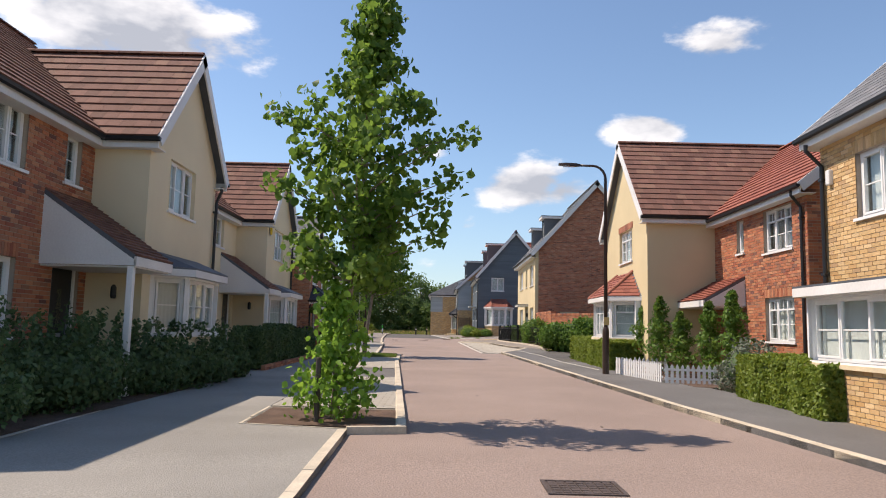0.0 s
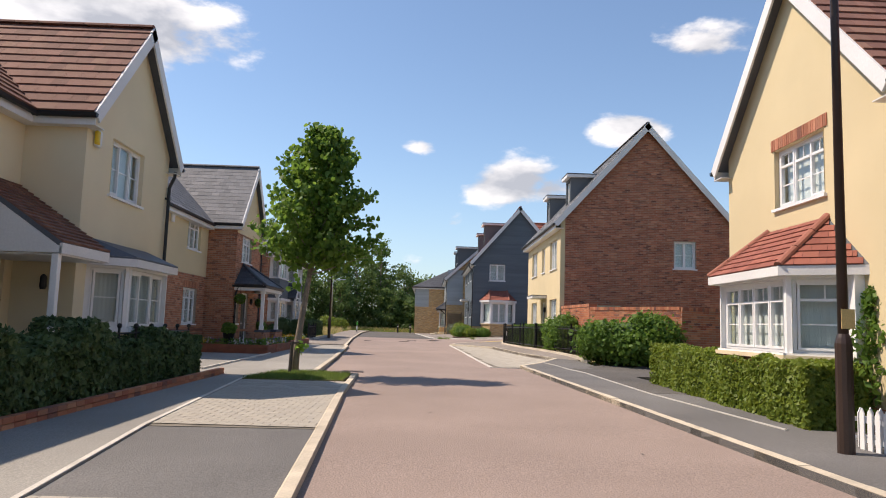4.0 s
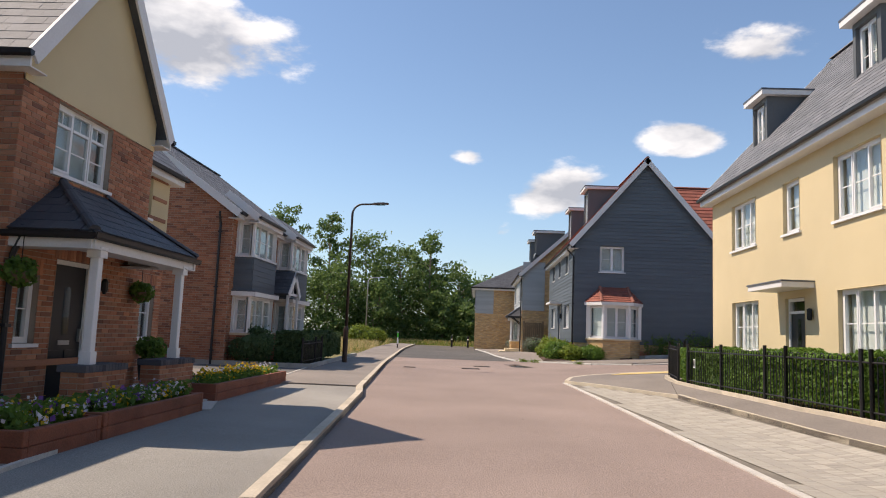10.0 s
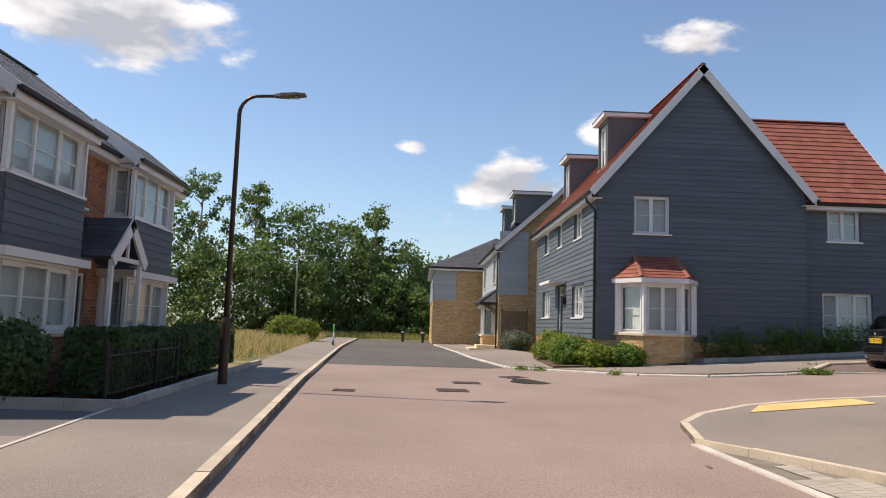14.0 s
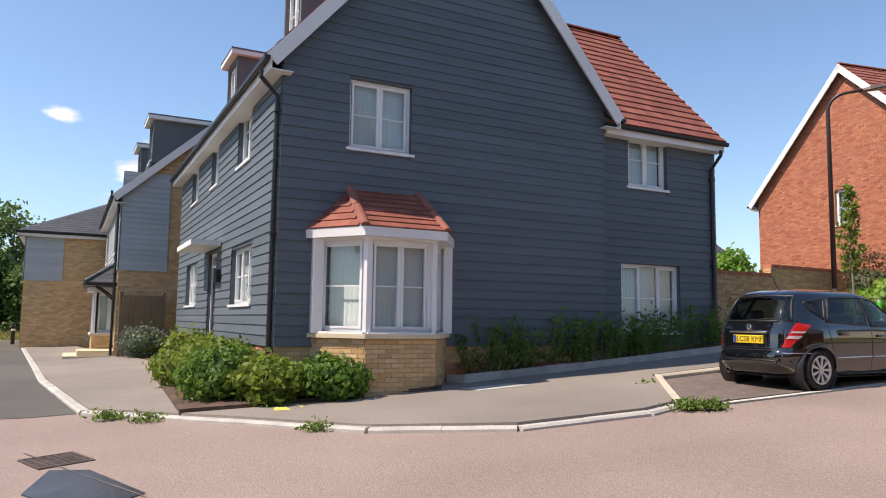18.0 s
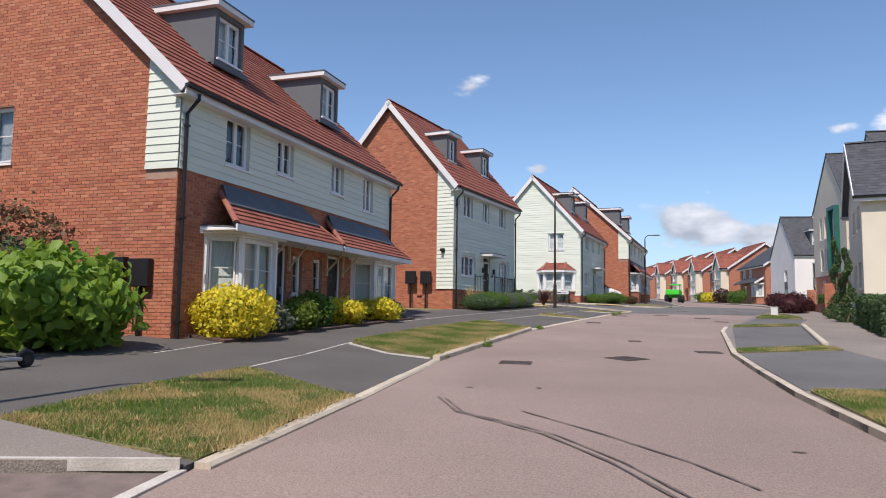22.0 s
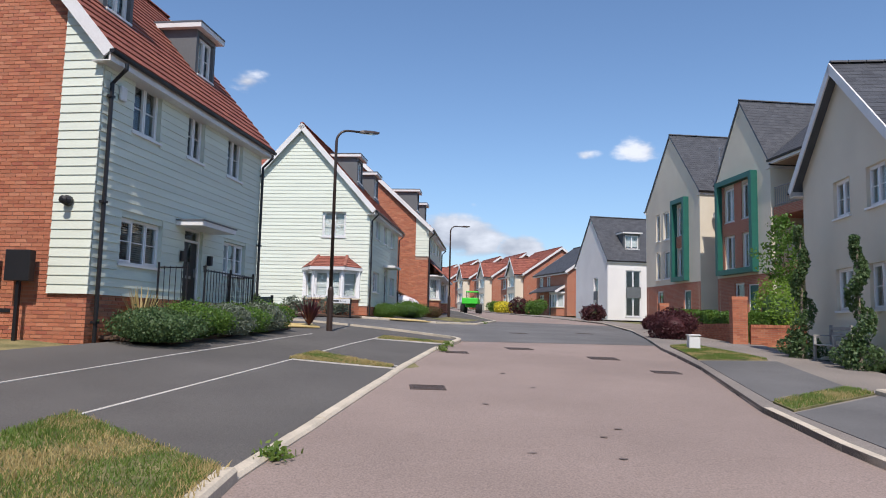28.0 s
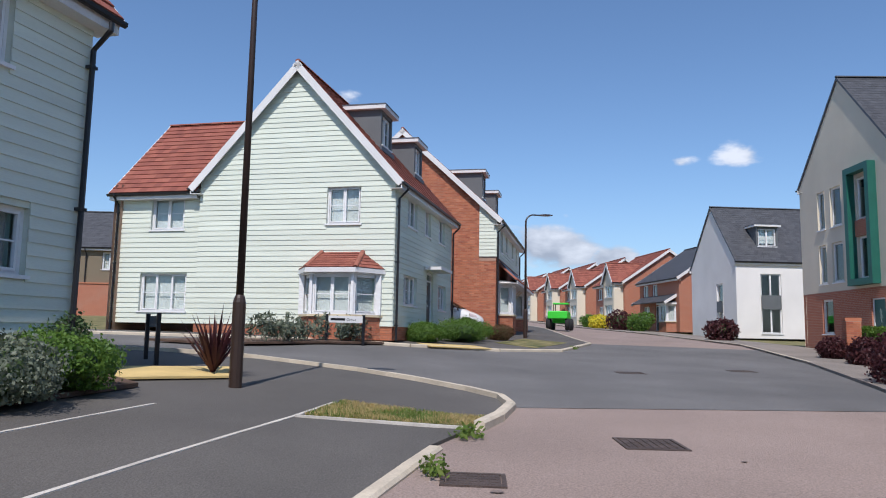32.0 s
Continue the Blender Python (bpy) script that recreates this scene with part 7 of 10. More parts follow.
sheet("road_grey", [(45.7, 48.9), (46.4, 48.95), (47.1, 49.35), (47.9, 50.1), (48.7, 51.1), (49.6, 53.0), (51.5, 62.0), (57.5, 62.0), (56.6, 55.5), (56.3, 52.5), (56.5, 50.2), (57.4, 47.6), (59.2, 45.4), (66, 43.0), (64, 36.3), (56.2, 38.9), (49.5, 41.4), (46.2, 42.6)], 0.006, "asphalt_mid", "grey asphalt across the junction", "road")
# left side of the first street
sheet("pavement", K_LEFT + [(-2.35, 8.6), (-2.4, 10.3), (-2.6, 16.2), (-3.03, 19.5), (-3.55, 26.1), (-3.2, 27.3)] + K_LEFT3[:4] + [(-9.5, 43.5), (-9.5, -14.0)], 0.06, "asphalt_pale", "weathered grey asphalt pavement and driveways", "pavement", 0.1)
sheet("pavement", K_LEFT3[3:5] + [(-5.45, 73.0), (-6.2, 90), (-8.2, 90), (-7.2, 73.0), (-6.2, 58), (-5.85, 46.5), (-9.5, 46.4), (-9.5, 43.5)], 0.09, "asphalt_tan", "tan asphalt pavement", "pavement", 0.12)
sheet("driveway", [(-5.85, 46.5), (-5.9, 48.4), (-12.0, 48.4), (-12.0, 43.6), (-9.4, 43.6), (-9.4, 46.45)], 0.085, "asphalt_mid", "grey asphalt driveway beside the brick house", "driveway", 0.1)
# parking bays of pale blocks
BAYS = [[(-2.42, 10.35), (-0.55, 10.4), (-0.9, 16.2), (-2.6, 16.2)], [(-3.05, 19.5), (-1.14, 19.6), (-1.46, 25.6), (-3.55, 25.5)]]
sheet("bay_strip", [(-2.6, 16.2), (-0.9, 16.2), (-1.13, 19.55), (-3.03, 19.45)], 0.045, "asphalt_mid", "grey strip between the parking bays", "paving", 0.1)


def blocks(name, outline, lift, label, mats=("paver",), w=0.2, l=0.2, near=300, rows_dir=0.0):
    """Paving blocks in courses over a convex outline; the nearer ones are pieces of their own."""
    root = sheet(name, outline, lift, "joint_sand", label, "paving", 0.08, 0.4)
    ang = math.radians(rows_dir)
    u, v = Vector((math.cos(ang), math.sin(ang), 0)), Vector((-math.sin(ang), math.cos(ang), 0))
    o = Vector((*outline[0], 0))
    poly = [((Vector((x, y, 0)) - o).dot(u), (Vector((x, y, 0)) - o).dot(v)) for x, y in outline]
    p = Panel(o, u, v, poly)
    lo, hi = min(b for _, b in poly), max(b for _, b in poly)
    rest, made = Geo(), 0
    i = 0
    while lo + i * w < hi:
        b0, b1 = lo + i * w, lo + (i + 1) * w - 0.006
        for a0, a1 in p.spans(b0, min(b1, hi)):
            k = math.floor((a0 + (i % 2) * l / 2) / l) * l - (i % 2) * l / 2
            while k < a1:
                s, e = max(k, a0), min(k + l - 0.006, a1)
                if e - s > 0.03:
                    g = Geo() if made < near else rest
                    c = 0.006
                    j = (random.random() - 0.5) * 0.006
                    q = [p.pt(aa, bb) for aa, bb in ((s, b0), (e, b0), (e, b1), (s, b1), (s + c, b0 + c), (e - c, b0 + c), (e - c, b1 - c), (s + c, b1 - c))]
                    for t, r in enumerate(q):
                        r.z = ground_z(r.x, r.y) + lift + (0.0095 if t < 4 else 0.012 + j * 0.3)
                    g.add(q, [(4, 5, 6, 7), (0, 1, 5, 4), (1, 2, 6, 5), (2, 3, 7, 6), (3, 0, 4, 7)])
                    if made < near:
                        part("paving_block", g, mats[0], root)
                        made += 1
                k += l
        i += 1
    if rest.f:
        part("paving_blocks", rest, mats[0], root, kind="stuff")
    return root


blocks("parking_bay", BAYS[1], 0.045, "parking bay of pale grey-cream blocks", ("paver",), 0.15, 0.2, 300)
blocks("parking_bay", BAYS[0], 0.045, "parking bay of pale cream blocks under a young tree", ("paver",), 0.15, 0.2, 300)
sheet("tree_pit", [(-2.33, 8.7), (-0.5, 8.62), (-0.56, 10.3), (-2.4, 10.3)], 0.055, "soil", "bare brown soil of a tree pit", "tree pit", 0.1)
sheet("verge", [(-3.5, 25.4), (-1.62, 25.55), (-1.62, 27.1), (-2.45, 27.4), (-3.15, 27.2)], 0.075, "turf", "small grass plot round a young tree", "grass", 0.1)
# right side of the first street
sheet("pavement", K_BAY[1:] + [(3.6, 46.3), (3.58, 45.6), (3.76, 39.8), (4.18, 36.3), (4.35, 34.2), (4.6, 32.95), (4.45, 32.75)], 0.082, "asphalt_tan", "tan asphalt pavement behind the parking bay", "pavement", 0.12, 1.0)
sheet("path", [(-5.6, 38.55), (-4.9, 38.55), (-5.2, 39.65), (-5.62, 39.65)], 0.075, "concrete", "pale concrete slabs between the raised beds", "path", 0.04)
sheet("pavement", K_RIGHT + [(3.9, 33.53), (4.45, 32.73), (4.7, 31.9), (5.0, 28.8), (5.2, 24.0), (5.6, 14.0), (6.2, -14)], 0.08, "asphalt_mid", "dark grey asphalt pavement", "pavement", 0.12, 1.0)
blocks("parking_bay", [(1.87, 32.02), (2.65, 32.03), (3.87, 33.58), (3.53, 36.0), (3.26, 38.2), (2.93, 42.3), (2.88, 43.2), (1.2, 46.9)], 0.012, "long parking bay of pale blocks along the road", ("paver",), 0.2, 0.1, 240, -84)
sheet("pavement", [(1.15, 47.3), (2.9, 43.25), (3.6, 46.35), (4.1, 47.2), (5.6, 47.2), (14.0, 47.5), (14.0, 50.2), (10.0, 50.4), (6.3, 50.6), (4.3, 50.6), (3.0, 50.2), (2.0, 49.4), (1.45, 48.6)], 0.07, "asphalt_tan", "tan asphalt pavement at the corner", "pavement", 0.1)
sheet("tactile_paving", [(2.7, 49.3), (4.8, 49.7), (4.8, 50.35), (3.2, 50.05)], 0.082, "tactile_yellow", "buff tactile slabs at the crossing", "paving", 0.05)
sheet("driveway", [(4.08, 24.7), (5.0, 24.7), (5.0, 28.8), (9.5, 28.9), (9.5, 32.5), (7.2, 32.0), (5.0, 31.9), (4.0, 31.3), (4.02, 29.8)], 0.085, "asphalt_dark", "dark asphalt driveway between the houses", "driveway", 0.1, 1.0)
kerb("kerb", K_LEFT[::-1], top=0.065)
kerb("kerb", PIT[::-1], top=0.085, length=0.5)
kerb("kerb", [(-1.05, 8.35), (-2.35, 8.6), (-2.4, 10.3)], top=0.07, width=0.06, length=0.6)
kerb("kerb", K_LEFT2[::-1], top=0.075)
kerb("kerb", [(-3.2, 27.3), (-2.4, 27.5), (-1.5, 27.2)][::-1], top=0.085, length=0.5)
kerb("kerb", K_LEFT3[::-1], top=0.10, width=0.14)
kerb("kerb", K_RIGHT, top=0.085, width=0.15)
kerb("kerb", K_BAY, top=0.09)
kerb("kerb", [(2.9, 43.2), (1.15, 47.3)] + K_CORNER[1:], top=0.075)
edging("edging", [(2.65, 31.95), (1.85, 31.97), (1.15, 47.3)], lift=0.016, width=0.1, label="pale concrete strip edging the parking bay")
edging("edging", [(-4.25, 5.0), (-4.4, 9.7), (-5.0, 16.0)], lift=0.066, label="thin pale edging at the back of the pavement")
edging("edging", [(-2.63, 16.2), (-3.06, 19.5), (-3.6, 26.2)], lift=0.068, label="thin pale edging between bay and pavement")
edging("edging", [(-4.9, 27.5), (-4.95, 34.0), (-5.3, 38.4), (-5.75, 46.4), (-5.9, 48.4), (-6.3, 58.0)], lift=0.1, label="thin pale edging at the back of the pavement")
edging("edging", [(4.42, 20.3), (4.06, 24.6), (4.0, 29.8), (3.62, 32.0), (3.45, 32.7)], lift=0.094, width=0.04, mat="kerb_grey", label="thin pale edging at the back of the pavement")

# second street, north side
sheet("pavement", K_NORTH + [(7.0, 55.7), (8.6, 57.75), (10.3, 57.75), (13.6, 57.8), (14.6, 55.4), (15.3, 57.5), (16.0, 60.9), (13.0, 61.0), (6.2, 60.6), (5.2, 59.9), (2.6, 59.9), (2.4, 68.0), (0.8, 80), (0.8, 92)], 0.08, "asphalt_tan", "tan asphalt pavement round the corner house", "pavement", 0.1)
sheet("parking_bay", [(7.0, 55.6), (8.6, 57.65), (13.6, 57.7), (14.5, 55.45)], 0.012, "asphalt_scuff", "dark asphalt parking bay", "paving", 0.05)
sheet("pavement", [(14.62, 55.38)] + KN[1:] + [(50.0, 62.0), (48.4, 55.6), (47.0, 54.9), (40.7, 55.4), (36.5, 57.3), (36.3, 61.5), (27.0, 61.0), (22.4, 60.6), (16.0, 60.9), (15.3, 57.5)], 0.035, "asphalt_dark", "dark asphalt pavement and driveways", "pavement", 0.12)
VERGES = [[(14.75, 55.352), (17.9, 55.124), (19.5, 57.0), (17.4, 57.35), (15.3, 57.4)], [(22.5, 54.904), (31.0, 53.454), (32.6, 54.9), (28.5, 56.0), (24.0, 56.75), (22.9, 55.8)], [(38.2, 53.25), (37.9, 51.55), (38.15, 51.48), (39.5, 52.8)], [(43.9, 49.504), (44.4, 49.29), (45.0, 51.0), (43.85, 51.3)]]
for v in VERGES:
    sheet("verge", v, 0.10 if 20 < v[0][0] < 35 else 0.055, "turf", "patchy half-dry grass verge", "grass", 0.08)
kerb("kerb", K_NORTH, mat="kerb_grey", top=0.05, label="weathered concrete kerb stones round the corner")
kerb("kerb", [(6.9, 55.6), (8.6, 57.7), (10.4, 57.7), (13.6, 57.75)], top=0.085)
for lo, hi, top in ((0, 2, 0.04), (1, 3, 0.035), (2, 4, 0.1), (3, 6, 0.035), (6, 99, 0.1)):
    kerb("kerb", KN[lo:hi], top=top, label="pale concrete kerb stones, weeds in the joints" if top > 0.05 else "dropped kerb stones along the driveways")
kerb("kerb", K_NORTH3, top=0.09, length=1.8)
edging("edging", [(7.0, 55.45), (14.6, 55.4)], lift=0.016, width=0.1, label="pale concrete strip edging the parking bay")
edging("edging", [(14.6, 55.4), (13.7, 57.8)], lift=0.09)
edging("edging", [(17.4, 57.42), (19.5, 57.08), (23.9, 56.85), (28.5, 56.08), (32.65, 54.97), (38.2, 53.18), (43.85, 51.4), (45.0, 51.1)], lift=0.042)
edging("edging", [(20.3, 58.85), (23.3, 58.75), (29.0, 57.5), (34.15, 56.15), (37.5, 55.05), (40.5, 54.0), (44.0, 52.9)], lift=0.042)
edging("edging", [(22.5, 54.95), (22.8, 55.8), (23.9, 56.8)], lift=0.06)
edging("edging", [(30.95, 53.4), (32.65, 54.95)], lift=0.06)
edging("edging", [(38.16, 53.2), (37.82, 51.5)], lift=0.05)
edging("edging", [(39.5, 52.76), (38.2, 51.42)], lift=0.05)
edging("edging", [(43.75, 49.6), (43.8, 51.38)], lift=0.06)
edging("edging", [(17.9, 55.2), (19.55, 57.05)], lift=0.045)
# far side of the little junction
sheet("pavement", K_NORTH3 + [(185, 52), (128, 47), (86, 44.5), (66.5, 47.8), (58.5, 50.0), (57.6, 52.4), (58.5, 62)], 0.08, "asphalt_dark", "dark asphalt pavement beyond the junction", "pavement", 0.1)
sheet("verge", [(59.0, 46.2), (64.2, 44.0), (65.0, 45.6), (60.5, 47.3)], 0.10, "turf", "patchy grass verge beyond the junction", "grass", 0.08)
# south side
sheet("pavement", K_CORNER[8:] + K_RIGHT2[1:] + [(185, 38), (125, 34), (100, 32.6), (88, 31.4), (83, 31.6), (68, 32.9), (56, 34.4), (43.5, 40.2), (37.5, 42.0), (30.5, 42.6), (14.0, 46.5)] + [(14.0, 50.2)], 0.07, "asphalt_tan", "tan asphalt pavement on the sunny side", "pavement", 0.12)
for v in ([(19.6, 49.75), (24.75, 49.2), (26.1, 46.75), (20.0, 47.0)], [(25.6, 49.05), (33.6, 47.15), (35.2, 44.6), (27.0, 46.9)], [(34.5, 46.85), (40.2, 44.65), (40.5, 42.6), (36.1, 44.4)]):
    sheet("parking_bay", v, 0.078, "asphalt_mid", "dark asphalt parking bay", "paving", 0.02)
DRY = [[(24.85, 49.2), (25.5, 49.08), (26.9, 46.9), (26.2, 46.75)], [(33.7, 47.1), (34.4, 46.9), (36.0, 44.5), (35.3, 44.6)], [(40.35, 44.6), (44.6, 43.05), (45.6, 41.9), (40.7, 42.7)], [(14.2, 50.1), (19.4, 49.75), (19.8, 47.2), (15.0, 47.6)]]
for v in DRY:
    sheet("verge", v, 0.095, "turf", "dry grass plot between parking bays", "grass", 0.06)
kerb("kerb", K_RIGHT2[:5], top=0.03)
kerb("kerb", K_RIGHT2[4:], top=0.08, length=3.0)
kerb("kerb", [(35.3, 44.45), (27.0, 46.75)], top=0.16)
sheet("slab", [(5.55, 58.42), (5.62, 58.05), (6.45, 58.0), (6.38, 58.36)], 0.086, "kerb_grey", "pale concrete service slab in the pavement", "cover", 0.03)


# ---- marks on the road ----
def mark(pts, width, label, mat="asphalt_dark", name="tyre_mark"):
    """A thin dark mark that follows the road along a curve in plan."""
    g = Geo()
    pts = [Vector((*p, 0)) for p in pts]
    run = []
    for p, q in zip(pts, pts[1:]):
        run += [p.lerp(q, i / 5) for i in range(5)]
    run.append(pts[-1])
    for i, p in enumerate(run):
        d = (run[min(i + 1, len(run) - 1)] - run[max(i - 1, 0)]).normalized()
        s = Vector((-d.y, d.x, 0)) * width * (0.5 + 0.25 * math.sin(i * 1.7))
        for e in (p - s, p + s):
            g.v.append((e.x, e.y, ground_z(e.x, e.y) + 0.0105))
    g.f = [(2 * i, 2 * i + 1, 2 * i + 3, 2 * i + 2) for i in range(len(run) - 1)]
    tagged(part(name, g, mat), label=label, category="road mark", kind="structure")


mark([(18.4, 54.2), (17.4, 53.86), (16.9, 53.4), (16.42, 52.98), (15.5, 52.5), (14.4, 52.1)], 0.028, "dark curved tyre mark on the worn asphalt", "asphalt_scuff")
mark([(18.3, 54.1), (17.4, 53.8), (16.9, 53.3), (16.42, 52.88), (15.5, 52.4), (14.4, 52.0)], 0.02, "second dark curved tyre mark on the asphalt", "asphalt_scuff")
mark([(17.6, 53.2), (16.6, 52.5), (15.6, 51.9), (14.9, 51.6)], 0.025, "faint curved tyre mark on the asphalt", "asphalt_scuff")
pr = random.Random(12)
for i in range(32):
    px, py = (pr.uniform(-0.6, 2.4), pr.uniform(2.0, 48.0)) if i < 12 else (pr.uniform(8.0, 45.0), 0.0)
    if i >= 12:
        py = line(LEFT_KERB, px) - pr.uniform(0.6, 4.6)
    a, b = pr.uniform(0.012, 0.045), pr.uniform(0.02, 0.085)
    o = [(px + math.cos(k * 1.0472) * a * pr.uniform(0.6, 1.3), py + math.sin(k * 1.0472) * b * pr.uniform(0.6, 1.3)) for k in range(6)]
    sheet("oil_stain", o, 0.0085, "asphalt_scuff", "small dark stain on the worn asphalt", "road mark")

# ---- street furniture ----
def street_lamp(x, y, height, label, head=(1, 0), lift=0.08, metal="steel_brown"):
    z = ground_z(x, y) + lift
    d = Vector((head[0], head[1], 0)).normalized()
    root = thing("street_lamp", label, "street lamp", pose(x, y, z), "street lamps")
    part("base_column", Geo().lathe([(0.085, 0), (0.085, 1.1), (0.07, 1.16), (0.055, 1.2)], Vector(), Z, 12), metal, root)
    r = 0.35
    path = [Vector((0, 0, 1.15)), Vector((0, 0, height - r))] + [Vector((0, 0, height - r)) + d * r * (1 - math.cos(a)) + Z * r * math.sin(a) for a in (0.3, 0.6, 0.9, 1.2, 1.45)] + [d * (r + 0.35) + Z * (height + 0.01)]
    part("pole", Geo().tube(path, [0.052, 0.04, 0.036, 0.034, 0.033, 0.032, 0.031, 0.03], 10), metal, root, soft=True)
    s = Vector((-d.y, d.x, 0))
    o = d * (r + 0.3) + Z * (height - 0.02)
    g = Geo()
    prof = [(0.0, 0.05, 0.035), (0.12, 0.09, 0.05), (0.4, 0.11, 0.045), (0.58, 0.09, 0.025)]
    pts = []
    for a, w, t in prof:
        c = o + d * a + Z * (0.02 + a * 0.06)
        pts += [c - s * w - Z * t * 0.4, c + s * w - Z * t * 0.4, c + s * w * 0.8 + Z * t, c - s * w * 0.8 + Z * t]
    g.add(pts, [(i * 4 + k, i * 4 + (k + 1) % 4, (i + 1) * 4 + (k + 1) % 4, (i + 1) * 4 + k) for i in range(3) for k in range(4)] + [(3, 2, 1, 0), (12, 13, 14, 15)])
    lamp = part("lamp_head", g, metal, root)
    part("lens", Geo().obox(o + d * 0.16 + Z * 0.005, d, s, Z, (0, 0.3), (-0.07, 0.07), (-0.012, 0.012)), "glass", lamp)
    return root


lamp_a = street_lamp(4.25, 18.75, 5.45, "tall black steel street lamp beside the picket fence", (-1, 0.1))
part("warning_plate", Geo().obox(Vector((0, -0.09, 1.25)), X, Z, -Y, (-0.07, 0.07), (0, 0.2), (0, 0.006)), "tactile_yellow", lamp_a)
street_lamp(-5.5, 52.4, 5.35, "tall black steel street lamp behind the kerb", (1, -0.05))
street_lamp(45.65, 52.45, 5.6, "tall brown steel street lamp at the side-road corner", (0.25, -1), 0.035)
street_lamp(14.05, 58.33, 5.2, "tall brown steel street lamp beside the garden wall", (0.55, -0.9))
street_lamp(66.0, 45.4, 5.2, "far dark steel street lamp", (0.3, -1))
street_lamp(-9.3, 82.0, 5.0, "grey galvanised street lamp before the trees", (1, 0), 0.0, "steel_grey")


def cover(x, y, w, l, rz, label="rusty iron manhole cover in the asphalt", lift=0.004):
    root = thing("manhole_cover", label, "manhole cover", pose(x, y, ground_z(x, y) + lift, 0, 0, rz), "covers")
    sx = (ground_z(x + 0.5, y) - ground_z(x - 0.5, y))
    sy = (ground_z(x, y + 0.5) - ground_z(x, y - 0.5))
    root.matrix_world = Matrix.Translation((x, y, ground_z(x, y) + lift)) @ Vector((-sx, -sy, 1)).to_track_quat("Z", "Y").to_matrix().to_4x4() @ pose(0, 0, 0, 0, 0, rz)
    part("frame", Geo().box((-w / 2, w / 2), (-l / 2, -l / 2 + 0.035), (-0.02, 0.008)).box((-w / 2, w / 2), (l / 2 - 0.035, l / 2), (-0.02, 0.008)).box((-w / 2, -w / 2 + 0.035), (-l / 2 + 0.035, l / 2 - 0.035), (-0.02, 0.008)).box((w / 2 - 0.035, w / 2), (-l / 2 + 0.035, l / 2 - 0.035), (-0.02, 0.008)), "iron_cover", root)
    g = Geo()
    n, m = max(2, int((w - 0.09) / 0.07)), max(2, int((l - 0.09) / 0.07))
    g.box((-w / 2 + 0.04, w / 2 - 0.04), (-l / 2 + 0.04, l / 2 - 0.04), (-0.02, 0.0))
    for i in range(n):
        for j in range(m):
            x0, y0 = -w / 2 + 0.045 + i * (w - 0.09) / n, -l / 2 + 0.045 + j * (l - 0.09) / m
            g.box((x0 + 0.008, x0 + (w - 0.09) / n - 0.008), (y0 + 0.008, y0 + (l - 0.09) / m - 0.008), (0.0001, 0.007))
    part("lid", g, "iron_cover", root)
    return root


for cx, cy, cw, cl, cr in ((1.15, 5.9, 0.62, 0.5, 0), (-1.75, 28.9, 0.5, 0.42, 5), (-1.3, 53.4, 0.62, 0.55, 3), (-0.9, 55.2, 0.6, 0.5, 3), (0.35, 57.0, 0.6, 0.5, 8), (22.6, 53.46, 0.55, 0.45, -12), (23.85, 51.45, 0.6, 0.58, 35), (38.4, 46.35, 0.5, 0.4, -20), (40.98, 46.52, 0.62, 0.56, -18), (25.6, 49.6, 0.5, 0.38, -8), (35.85, 51.25, 0.5, 0.45, -15), (43.25, 47.8, 0.62, 0.6, -15), (41.65, 49.7, 0.5, 0.4, -15), (51.7, 45.4, 0.6, 0.5, -15), (52.95, 42.35, 0.6, 0.5, -15), (-3.35, 52.8, 0.4, 0.4, 0), (2.4, 47.9, 0.5, 0.3, 40), (28.0, 50.8, 0.3, 0.3, -10)):
    cover(cx, cy, cw, cl, cr)


